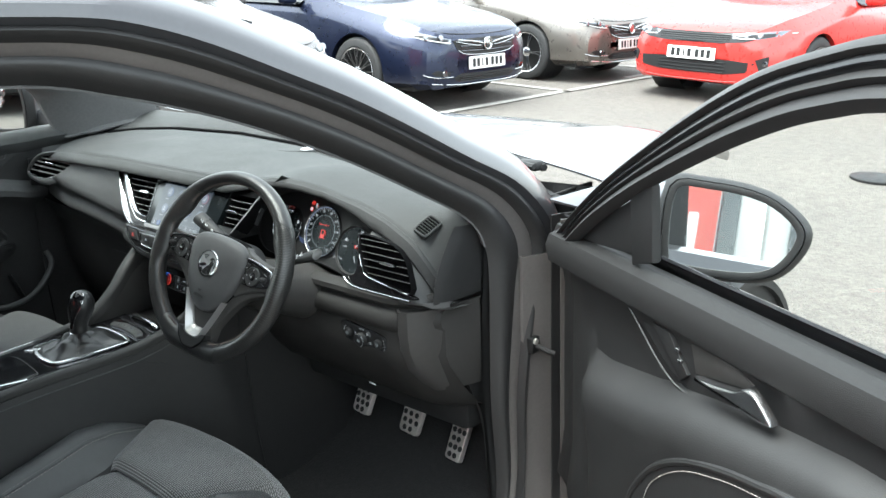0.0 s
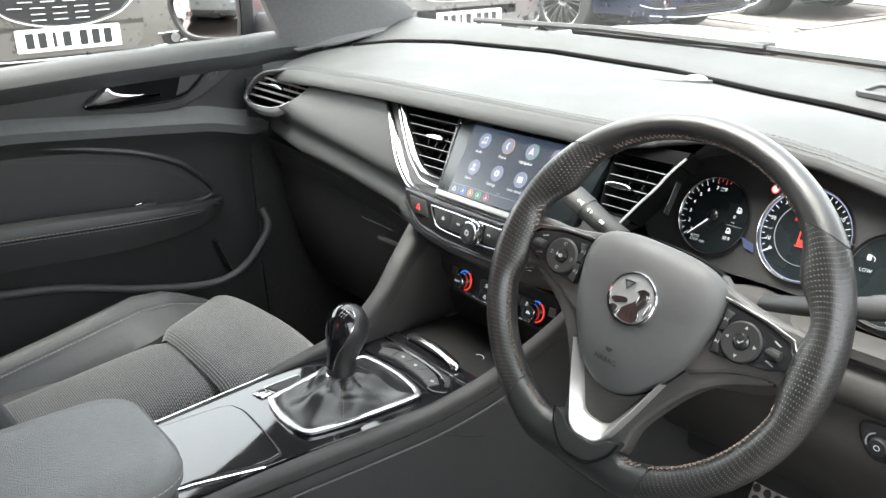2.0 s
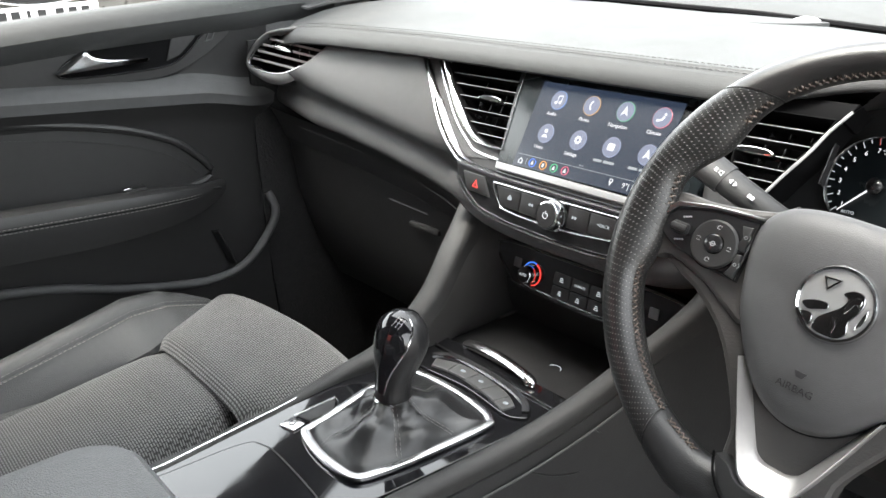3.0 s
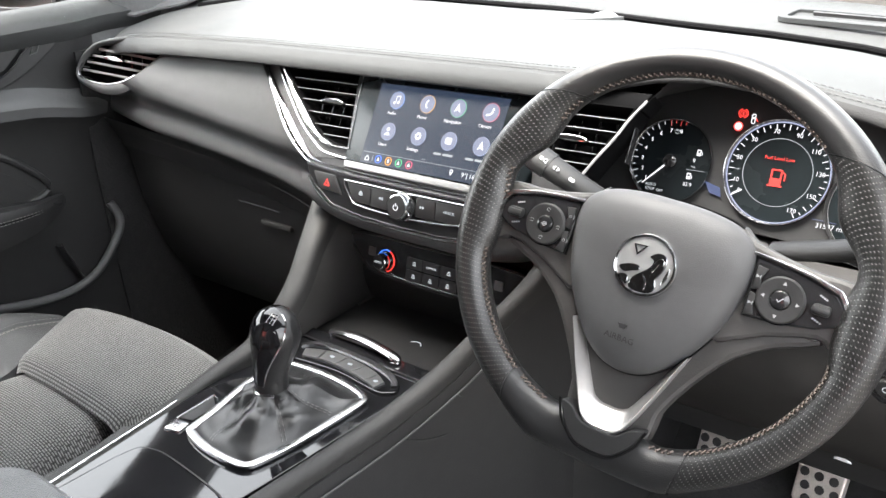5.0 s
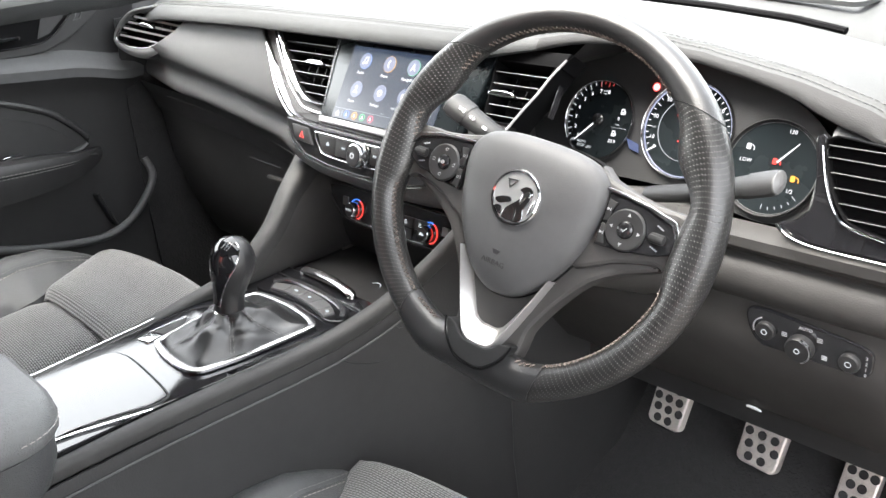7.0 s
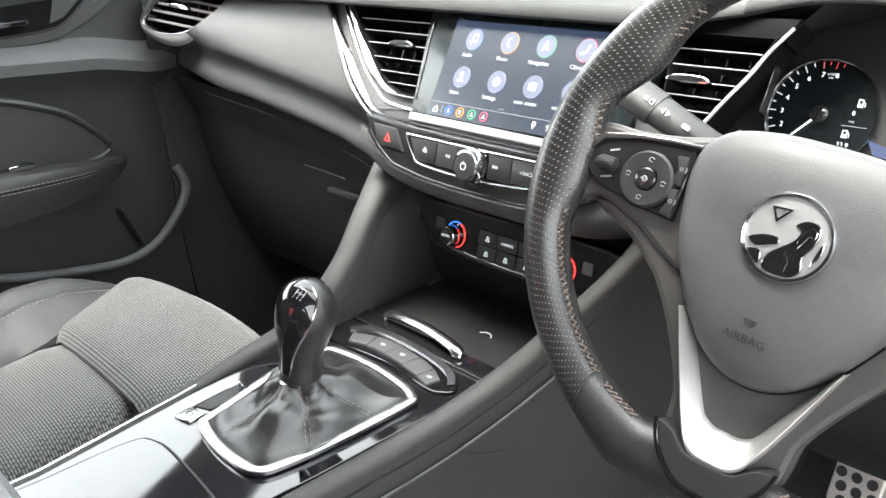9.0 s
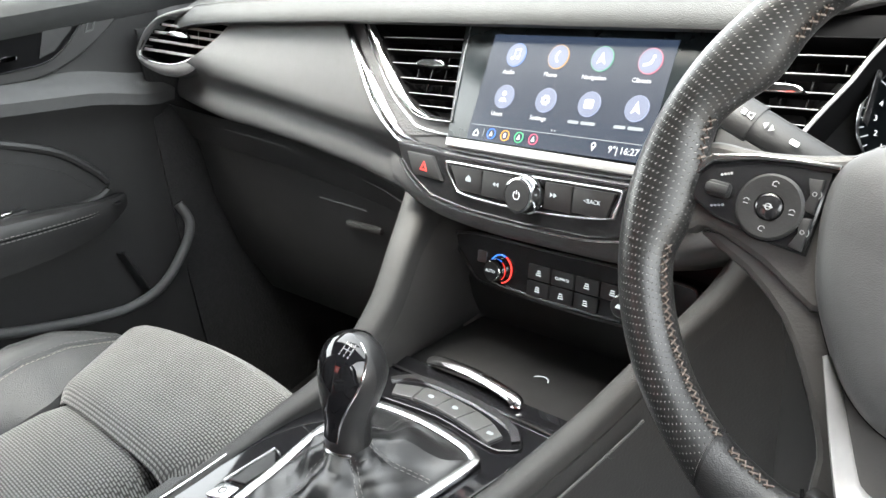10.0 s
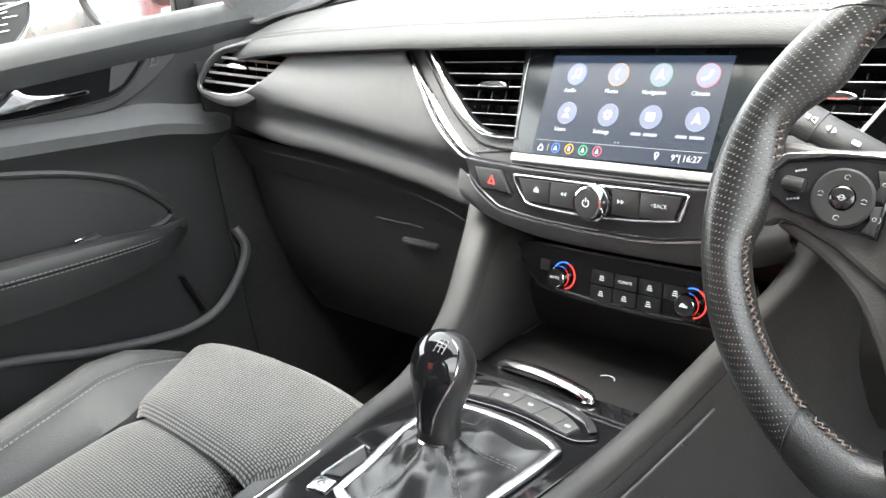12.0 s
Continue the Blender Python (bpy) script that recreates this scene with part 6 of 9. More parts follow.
for k in (0.0, 0.06, 0.13, 0.21, 0.30, 0.40, 0.50, 0.60, 0.69, 0.77, 0.84, 0.90, 0.95, 0.98, 1.0):
    zz = 0.031 * k ** 0.80
    loop = []
    for i, (a, b) in enumerate(gi):
        ang = math.atan2(b - RC.y, a - RC.x)
        near = min(abs((math.degrees(ang) - e + 180) % 360 - 180) for e in SEAMS)
        puff = min(1.0, near / 20) ** 0.7
        mid = math.sin(math.pi * k)
        sleeve = math.exp(-((k - 0.9) / 0.09) ** 2)
        ringp = Vector((RC.x + 0.0165 * math.cos(ang), RC.y + 0.0165 * math.sin(ang), 0))
        p = Vector((a, b, 0)).lerp(ringp, k)
        out = Vector((math.cos(ang), math.sin(ang), 0))
        p += out * (0.0030 * sleeve * math.sin(6 * ang + 1.0 + 9 * k) + 0.0022 * sleeve * puff)
        p.z = ZC + 0.003 + zz * (1 - 0.38 * mid * (1 - puff)) + 0.0042 * mid * math.sin(3 * ang + 7 * k + 1.0) * puff
        p += Vector((noise.noise(p * 34), noise.noise(p * 34 + Vector((9, 0, 0))), 0.9 * noise.noise(p * 30 + Vector((0, 9, 0))))) * 0.0070 * mid
        loop.append(p)
    rows.append(loop)
gaiter = part("gaiter", surf(rows, True), BOOTL, lever, "creased black leather gaiter")
for ang in SEAMS:
    i = min(range(ng), key=lambda j: abs((math.degrees(math.atan2(gi[j][1] - RC.y, gi[j][0] - RC.x)) - ang + 180) % 360 - 180))
    for o in (-0.0018, 0.0018):
        part("gaiter_stitching", stitches([rows[k][i] + Vector((o * math.cos(radians(ang + 90)), o * math.sin(radians(ang + 90)), 0.0013)) for k in range(1, len(rows))], 0.0003, 0.003, 0.0018), SEAM_THREAD, gaiter)
KB = basis(RC, (1, 0, 0), (0.0, 1, -0.10))
KB = KB @ Matrix.Rotation(radians(2), 4, "Y")
sect = [(0.0165, 0.0162, -0.001, 0, 0), (0.0172, 0.0168, 0.004, 0, 0), (0.0168, 0.0168, 0.012, 0, 0), (0.0182, 0.0185, 0.022, 0.000, 0.001), (0.0220, 0.0225, 0.036, 0.001, 0.003), (0.0262, 0.0258, 0.049, 0.0015, 0.005), (0.0276, 0.0268, 0.059, 0.002, 0.006), (0.0262, 0.0252, 0.069, 0.002, 0.006), (0.0212, 0.0205, 0.0785, 0.002, 0.006), (0.0130, 0.0125, 0.0848, 0.002, 0.006), (0.004, 0.004, 0.0872, 0.002, 0.006), (0.0003, 0.0003, 0.0874, 0.002, 0.006)]


sect = [(a * 0.92 if h > 0.02 else a, b * 0.92 if h > 0.02 else b, h, ox, oy) for a, b, h, ox, oy in sect]


def knob_row(a, b, h, ox, oy, s0, s1, grow):
    return [KB @ Vector((ox + (a + grow) * math.cos(s0 + (s1 - s0) * k / 24), oy + (b + grow) * math.sin(s0 + (s1 - s0) * k / 24), h + (grow if h > 0.07 else 0))) for k in range(25)]


def gloss_angle(h):
    """Half the width, in degrees, of the gloss face at height h."""
    return 68 + 60 * min(1.0, max(0.0, h / 0.080)) ** 1.4


part("knob", surf([knob_row(*s, 0, 2 * math.pi, 0) for s in sect]), LEATHER, lever, "leather-clad knob with gloss black front")
part("knob_gloss", surf([knob_row(*s, radians(222 - gloss_angle(s[2])), radians(222 + gloss_angle(s[2])), 0.0006) for s in sect[2:]]), PIANO, lever)
for e in (-1, 1):
    part("knob_trim", tube(smooth([KB @ Vector((ox + (a + 0.0006) * math.cos(radians(222 + e * gloss_angle(h))), oy + (b + 0.0006) * math.sin(radians(222 + e * gloss_angle(h))), h)) for a, b, h, ox, oy in sect[2:-2]], 4), 0.0009, 6), SATIN, lever)
part("collar", lathe([(0.0168, -0.003), (0.0182, -0.001), (0.0182, 0.002), (0.0170, 0.0035)], KB, 32), SATIN, lever, "silver collar under the knob")
SP = KB @ Matrix.Translation((0.0122, -0.0060, 0.0816)) @ Matrix.Rotation(radians(40), 4, Vector((0.766, 0.643, 0))) @ Matrix.Rotation(radians(14), 4, "Z") @ Matrix.Translation((0.0008, 0, 0.0018)) @ Matrix.Scale(0.68, 4)
part("shift_pattern", join(*[poly([(x - 0.0004, -0.004), (x + 0.0004, -0.004), (x + 0.0004, 0.004), (x - 0.0004, 0.004)], SP, 0.0004, 0, 0.0005) for x in (-0.006, -0.001, 0.004)], poly([(-0.0064, -0.0004), (0.0044, -0.0004), (0.0044, 0.0004), (-0.0064, 0.0004)], SP, 0.0004, 0, 0.0005)), DULLMARK, lever)
for i, c in enumerate("135246"):
    writing(c, 0.0042, SP @ Matrix.Translation((-0.006 + 0.005 * (i % 3), 0.0066 if i < 3 else -0.0066, 0.0005)), DULLMARK, lever)

ar = rounded(0.178, 0.50, 0.045, 6, 0.006, 0.515)
armrest = part("armrest", surf([[Vector((0.006 + (a - 0.006) * k, 0.515 + (b - 0.515) * k2, z)) for a, b in ar] for k, k2, z in ((0.96, 0.985, 0.622), (1.0, 1.0, 0.628), (1.01, 1.003, 0.640), (0.985, 0.994, 0.652), (0.92, 0.97, 0.659), (0.75, 0.9, 0.662), (0.4, 0.6, 0.6635))], True, caps=True), ARMREST, console, "padded mid-grey armrest with a stitched seam")
part("storage_box", surf([[Vector((0.006 + (a - 0.006) * k, 0.515 + (b - 0.515) * k, z)) for a, b in ar] for k, z in ((0.93, 0.575), (0.97, 0.60), (0.975, 0.622))], True, caps=True), VINYL, armrest)
part("stitching", stitches([Vector((0.006 + (a - 0.006) * 1.012, 0.515 + (b - 0.515) * 1.0045, 0.6365)) for a, b in ar]), THREAD, armrest)


# ---- seats ----
def seat(cx, front, z, name_label, back=0.0, low=0):
    """A sports seat: ribbed cloth centre, vinyl bolsters, backrest. front: y of its front edge; z: height of the cushion's top; low: the side of a flatter bolster."""
    st = thing("car_seat", (cx, front - 0.3, 0.2), name_label, "seat", "front seats")
    def cloth(rows, fold=1.0):
        """The pad's sheet, its threads running on over the front edge."""
        bm = surf(rows, thick=0.003)
        lay = bm.loops.layers.uv.new("cloth")
        for f in bm.faces:
            for l in f.loops:
                p = l.vert.co
                l[lay].uv = (p.x + 2, p.y + 2 + fold * max(0.0, z - 0.02 - p.z))
        return bm
    def pad_rows(w0, w1, y0, y1, top, drop, fall=0.020, bow=0.0):
        rows = []
        for j in range(15):
            v = j / 14
            y = y0 + (y1 - y0) * v
            w = w0 + (w1 - w0) * v
            row = []
            for i in range(17):
                u = -1 + i / 8
                e = 1 - abs(u) ** 10
                s = max(0.0, 1 - abs(2 * v - 1) ** 12)
                row.append(Vector((cx + w * u + (low * 0.045 * (1 - v) * max(0.0, u * low)), y + bow * v * (1 - u * u), top + 0.010 * (1 - u * u) + drop * v - 0.030 * (1 - e) - fall * (1 - s))))
            rows.append(row)
        return rows
    fr = pad_rows(0.120, 0.226, front - 0.170, front - 0.026, z, 0.003, 0.016, 0.026)
    last = fr[-1]
    fr += [[p + Vector((0, 0.009, -0.006)) for p in last], [p + Vector((0, 0.015, -0.016)) for p in last], [p + Vector((0, 0.018, -0.034)) for p in last], [p + Vector((0, 0.016, -0.07)) for p in last], [p + Vector((0, 0.004, -0.12)) for p in last]]
    part("thigh_pad", cloth(fr), CLOTH, st, "ribbed grey cloth thigh pad")
    part("seat_pad", cloth(pad_rows(0.122, 0.121, front - 0.62, front - 0.162, z - 0.066, 0.054, 0.010), 0.0), CLOTH, st, "ribbed grey cloth seat pad")
    # distance from the front edge; then side and height of pad edge, seam and crest
    ROWS = [(-0.60, 0.116, -0.080, 0.135, -0.045, 0.166, -0.032), (-0.45, 0.114, -0.062, 0.138, -0.022, 0.170, -0.008), (-0.33, 0.110, -0.044, 0.141, 0.000, 0.175, 0.012), (-0.25, 0.108, -0.030, 0.147, 0.013, 0.184, 0.025),
            (-0.18, 0.106, -0.016, 0.163, 0.020, 0.204, 0.031), (-0.125, 0.128, -0.008, 0.171, 0.015, 0.211, 0.024), (-0.085, 0.154, -0.006, 0.176, 0.002, 0.208, 0.008), (-0.055, 0.172, -0.012, 0.183, -0.010, 0.203, -0.008),
            (-0.030, 0.184, -0.032, 0.190, -0.030, 0.202, -0.030), (-0.012, 0.188, -0.075, 0.193, -0.075, 0.202, -0.075), (-0.016, 0.186, -0.13, 0.193, -0.13, 0.202, -0.13)]
    stations = [[float(v) for v in p] for p in zip(*[np.interp(np.linspace(0, 10, 51), range(11), c) for c in zip(*ROWS)])]
    for s in (-1, 1):
        rows, seam = [], []
        for yr, ix, iz, sx, sz, kx, kz in stations:
            y = front + yr
            if s == low:
                ix, sx, sz, kz = max(ix, 0.150), max(sx, 0.172), sz - 0.034, kz - 0.040
            pts = [(ix - 0.004, iz - 0.03), (ix, iz), (ix * 0.66 + sx * 0.34, iz * 0.62 + sz * 0.38), (ix * 0.3 + sx * 0.7, iz * 0.28 + sz * 0.72), (sx - 0.002, sz - 0.001), (sx + 0.0015, sz - 0.0015), (sx * 0.75 + kx * 0.25, sz * 0.45 + kz * 0.55 + 0.003), (sx * 0.4 + kx * 0.6, kz + 0.003), (kx, kz), (kx + 0.016, kz - 0.010), (kx + 0.026, kz - 0.034), (kx + 0.030, kz * 0.5 - 0.08), (kx + 0.022, -0.15)]
            rows.append([Vector((cx + s * x, y, z + h)) for x, h in pts])
            seam.append((Vector((cx + s * (sx - 0.0040), y, z + sz - 0.0026)), Vector((cx + s * (sx + 0.0035), y, z + sz + 0.0012 + 0.3 * (kz - sz) * 0.25))))
        part("cushion_bolster", surf(rows), VINYL, st, "stitched vinyl side bolster")
        for o in (0, 1):
            part("bolster_stitching", stitches([p[o] + Vector((0, 0, 0.0010)) for p in seam[:37]], 0.0005 - 0.0001 * o), (THREAD, SEAM_THREAD)[o], st)
        bp = [p + Vector((0, back, 0)) for p in smooth([(cx + s * 0.21, front - 0.53, z + 0.02), (cx + s * 0.235, front - 0.60, z + 0.16), (cx + s * 0.235, front - 0.66, z + 0.33), (cx + s * 0.20, front - 0.73, z + 0.52)], 6)]
        part("backrest_bolster", tube(bp, [0.045 + 0.02 * math.sin(math.pi * i / (len(bp) - 1)) for i in range(len(bp))], 14, up=(0, -1, 0.3)), VINYL, st)
        part("back_stitching", stitches([p + Vector((-s * 0.03, 0.048, 0.012)) for p in bp], 0.0006), THREAD, st)
    part("seat_base", box((cx, front - 0.33, z - 0.11), (0.46, 0.56, 0.14), 0.03), VINYL, st)
    part("seat_rail", box((cx, front - 0.33, (z - 0.18 + 0.2) / 2), (0.40, 0.5, z - 0.18 - 0.2), 0.01), MATT, st)
    part("backrest", surf([[Vector((cx + 0.19 * u, front - 0.58 + back - 0.19 * k + 0.03 * (u * u), z + 0.0 + 0.62 * k)) for u in [-1 + i / 5 for i in range(11)]] for k in [j / 10 for j in range(11)]], thick=0.08), CLOTH, st)
    part("headrest", box((cx, front - 0.80 + back, z + 0.70), (0.24, 0.07, 0.15), 0.03, None, 3), VINYL, st)
    return st


seat(-0.435, 1.118, 0.503, "empty passenger seat with ribbed grey cloth and stitched vinyl bolsters", 0.06, 1)
seat(0.297, 1.080, 0.447, "empty driver's seat with ribbed grey cloth and stitched vinyl bolsters")
buckle = thing("belt_buckle", (0.100, 0.69, 0.43), "black belt buckle with a red press button", "buckle")
part("buckle_body", box((0.100, 0.692, 0.425), (0.026, 0.058, 0.14), 0.006), MATT, buckle)
part("press_button", box((0.101, 0.692, 0.4960), (0.016, 0.050, 0.008), 0.002), RED, buckle, "red press button")

# ---- pedals ----
def pedal(at, w, h, cols, rows_, label, name):
    pd = thing(name, at, label, "pedal", "driver's pedals")
    m = basis(at, (0.985, -0.1, 0), (0.05, 0.42, 0.90))
    part("plate", poly([(a * (1 + 0.5 * b), b) for a, b in rounded(w, h, w * 0.18, 5)], m, 0.012, 0.0035, 0.004), STEEL, pd, "brushed steel pedal plate")
    counts = [2, 3, 3, 2] if rows_ == 4 else [2, 3, 2, 3, 2, 3]
    for j, c in enumerate(counts):
        for i in range(c):
            x = (i - (c - 1) / 2) * w / 3.25 + (0.12 * w / 3.25 * (1 if j % 2 else -1))
            y = (j - (rows_ - 1) / 2) * h / (rows_ + 0.35)
            part("grip_hole", lathe([(0.0060, 0.0040), (0.0058, 0.0048), (0.0052, 0.0050), (0.0047, 0.0043), (0, 0.0041)], m @ Matrix.Translation((x, y, 0)), 14), RUBBER, pd)
    part("arm", tube([m @ Vector((0, h * 0.2, -0.004)), m @ Vector((0, h * 0.6, -0.05)), m @ Vector((0, h * 1.2, -0.09))], 0.008, 8), MATT, pd)


pedal((0.250, 1.482, 0.360), 0.055, 0.066, 3, 4, "perforated steel clutch pedal", "clutch_pedal")
pedal((0.375, 1.507, 0.342), 0.060, 0.072, 3, 4, "perforated steel brake pedal", "brake_pedal")
pedal((0.495, 1.525, 0.331), 0.047, 0.112, 3, 6, "tall perforated steel accelerator pedal", "accelerator_pedal")

# ---- floor, doors, pillars, glass, roof ----
part("carpet", surf([[Vector((x, y, z + (0.012 * noise.noise(Vector((x * 6, y * 6, 0)))))) for x in [-0.74 + 1.45 * i / 20 for i in range(21)]] for y, z in ((-0.3, 0.2), (0.3, 0.2), (0.8, 0.2), (1.1, 0.2), (1.35, 0.2), (1.5, 0.24), (1.62, 0.36), (1.68, 0.6), (1.70, 0.86))], thick=0.01), CARPET)
tagged(bpy.data.objects["carpet"], "black carpeted footwell floor of the car", "carpet", kind="structure")


def door_inner_row(y):
    zb = float(np.interp(y, [0.3, 0.83, 0.99, 1.18, 1.35], [0.888, 0.897, 0.905, 0.910, 0.912]))
    zl = float(np.interp(y, [0.3, 0.83, 1.03, 1.16, 1.24], [0.842, 0.836, 0.818, 0.806, 0.786]))
    pts = [(-0.785, zb + 0.020), (-0.765, zb + 0.024), (-0.745, zb + 0.020), (-0.728, zb + 0.008), (-0.722, zb - 0.004), (-0.730, zb - 0.018), (-0.750, zb - 0.034), (-0.757, min(zb - 0.04, zl + 0.03)),
           (-0.756, zl + 0.012), (-0.746, zl + 0.003), (-0.734, zl - 0.004), (-0.727, zl - 0.016), (-0.730, zl - 0.032), (-0.744, zl - 0.052), (-0.752, zl - 0.08), (-0.755, 0.66), (-0.755, 0.56), (-0.758, 0.44), (-0.75, 0.32), (-0.74, 0.22)]
    e = 0.03 * min(1.0, max(0, (y - 1.2) / 0.1)) ** 2
    return [Vector((x - e, y, z)) for x, z in pts]


pdoor = thing("passenger_door", (-0.76, 0.8, 0.2), "closed passenger door with grained black trim, chrome handle and armrest", "door")
part("door_cap", surf([door_inner_row(0.2 + 1.22 * i / 48)[:7] for i in range(49)]), SOFT, pdoor, "soft grey-black cap along the window sill")
part("door_trim", surf([door_inner_row(0.2 + 1.1 * i / 44)[6:9] for i in range(45)]), LOWER, pdoor)
# The ledge's light is put into its colour: paler plastic than the trim.
part("lit_door_ledge", surf([door_inner_row(0.2 + 1.1 * i / 44)[8:13] for i in range(45)]), GRAIN, pdoor)
part("door_trim", surf([door_inner_row(0.2 + 1.1 * i / 44)[12:] for i in range(45)]), LOWER, pdoor)
PDM = basis((-0.752, 0, 0), (0, 1, 0), (0, 0, 1))
bez = [(p.x, p.y) for p in smooth([(0.40, 0.858, 0), (0.62, 0.868, 0), (0.82, 0.880, 0), (0.95, 0.893, 0), (1.09, 0.898, 0), (1.19, 0.895, 0), (1.228, 0.889, 0), (1.19, 0.857, 0), (1.133, 0.829, 0), (1.079, 0.820, 0), (0.95, 0.828, 0), (0.81, 0.840, 0), (0.62, 0.846, 0), (0.40, 0.846, 0)], 5, True)]
part("handle_panel", poly(bez, PDM, 0.006, 0.002, 0.004), MATT, pdoor, "black panel round the door handle")
rec = [(p.x, p.y) for p in smooth([(0.945, 0.846, 0), (0.990, 0.873, 0), (1.089, 0.888, 0), (1.166, 0.886, 0), (1.158, 0.872, 0), (1.129, 0.848, 0), (1.092, 0.838, 0), (0.985, 0.838, 0)], 4, True)]
part("handle_bezel", frame_ring(rec, -0.003, PDM, 0.006, 0.0065), SHINE, pdoor)
# Flat plate: the recess's shade is its near-black colour.
part("handle_recess", poly(rec, PDM, 0.004, 0, 0.0045), VENT, pdoor)
# Paler patch painting the lighter end of the recess.
part("recess_light_patch", poly([(1.105, 0.845), (1.126, 0.851), (1.154, 0.874), (1.158, 0.882), (1.12, 0.884)], PDM, 0.002, 0, 0.0058), MATT, pdoor)
part("lock_panel", frame_ring([(1.170, 0.866), (1.183, 0.868), (1.197, 0.894), (1.186, 0.893)], 0.0018, PDM, 0.003, 0.0060), GRAIN, pdoor)
hp = smooth([(0.940, 0.847, 0), (0.962, 0.862, 0), (0.983, 0.874, 0), (0.994, 0.866, 0), (1.02, 0.859, 0), (1.068, 0.8545, 0), (1.073, 0.8515, 0), (1.05, 0.850, 0), (1.005, 0.852, 0), (0.975, 0.848, 0)], 4, True)
part("door_handle", poly([(p.x, p.y) for p in hp], PDM, 0.012, 0.004, 0.020), CHROME, pdoor, "chrome inside door handle")
ins = [(p.x, p.y) for p in smooth([(0.35, 0.80, 0), (0.60, 0.80, 0), (0.82, 0.792, 0), (0.98, 0.764, 0), (1.07, 0.734, 0), (1.116, 0.704, 0), (1.148, 0.655, 0), (1.05, 0.640, 0), (0.8, 0.650, 0), (0.35, 0.66, 0)], 4, True)]
part("soft_insert", poly(ins, PDM, 0.006, 0.003, 0.006), LOWER, pdoor, "padded vinyl insert with raised edge")
part("insert_edge", tube([PDM @ Vector((p[0], p[1], 0.006)) for p in ins[:28]], 0.006, 8), LOWER, pdoor)
part("insert_stitching", stitches([PDM @ Vector((p[0] - 0.010, p[1] - 0.021, 0.0068)) for p in ins[:26]], 0.0005), DASH_THREAD, pdoor)
arm = smooth([(-0.705, 0.30, 0.676), (-0.702, 0.60, 0.672), (-0.700, 0.77, 0.665), (-0.700, 0.94, 0.654), (-0.702, 1.04, 0.647), (-0.714, 1.11, 0.641), (-0.742, 1.165, 0.640)], 6)
taper = [1.0 - 0.75 * max(0.0, (i - 16) / (len(arm) - 17)) ** 1.6 for i in range(len(arm))]
part("door_armrest", sweep(arm, [(0.010, -0.055), (0.017, -0.025), (0.0195, -0.006), (0.0185, 0.006), (0.014, 0.014), (0.004, 0.018), (-0.012, 0.018), (-0.018, 0.010), (-0.020, -0.010), (-0.045, -0.014), (-0.05, -0.055)], (0, 0, 1), False, taper), LOWER, pdoor, "padded black armrest with double stitching")
for o in (0.0, 0.006):
    part("armrest_stitching", stitches([p + Vector((0.0200, 0, -0.002 - o)) * k for p, k in zip(arm[:33], taper)], 0.0005), SEAM_THREAD, pdoor)
part("armrest_seam", tube([p + Vector((0.0196, 0, -0.005)) * k for p, k in zip(arm[:34], taper)], 0.0007, 5), VENT, pdoor)
part("switch_panel", surf([[Vector((x, y, z - 0.012 + 0.010 * (y < 0.93) - (x + 0.72) * 0.1)) for x in (-0.752, -0.735, -0.715)] for y, z in ((0.70, 0.665), (0.92, 0.660), (0.935, 0.672), (1.0, 0.668), (1.08, 0.662), (1.15, 0.652))], thick=0.003), MATT, pdoor)
part("window_switch", box((-0.728, 1.015, 0.662), (0.020, 0.034, 0.010), 0.003), MATT, pdoor)
part("switch_edge", box((-0.724, 1.004, 0.668), (0.010, 0.014, 0.003), 0.001), CHROME, pdoor)
pk = smooth([(-0.735, 0.50, 0.575), (-0.732, 0.81, 0.552), (-0.730, 0.98, 0.508), (-0.730, 1.08, 0.486), (-0.731, 1.14, 0.482), (-0.732, 1.19, 0.498), (-0.734, 1.235, 0.54), (-0.738, 1.252, 0.572), (-0.748, 1.246, 0.602)], 6)
part("pocket_rim", tube(pk, 0.0075, 10), GRAIN, pdoor)
# Wedge shaped in place of a soft highlight inside the pocket.
part("pocket_highlight_wedge", surf([[Vector((-0.748 + 0.012 * math.sin(math.pi * k / 6), 1.142 + 0.024 * j / 5 - 0.006 + 0.012 * k / 6, 0.560 - 0.066 * j / 5)) for k in range(7)] for j in range(6)], thick=0.003), LOWER, pdoor)
part("door_pocket", surf([[p + Vector((0.0, 0, 0.0)), p + Vector((-0.004, 0, -0.03)), Vector((-0.735, p.y, 0.36)), Vector((-0.74, p.y, 0.24))] for p in pk[:36]], thick=0.003), LOWER, pdoor)
part("outer_skin", surf([[Vector((x, y, z)) for x, z in ((-0.80, 0.9), (-0.84, 0.8), (-0.86, 0.6), (-0.85, 0.35), (-0.80, 0.2))] for y in (0.2, 0.7, 1.3)], thick=0.004), PAINT, pdoor)

for x, nm in ((-0.752, "kick_panel"), (0.672, "kick_panel")):
    solid(nm, surf([[Vector((x + 0.01 * math.sin(z * 8), y, z)) for y in (1.24 if x < 0 else 1.42, 1.4, 1.55, 1.75)] for z in (0.15, 0.3, 0.5, 0.7, 0.86)], thick=0.006), CARPET if x < 0 else LOWER, "dark side panel of the footwell", "panel", kind="structure")
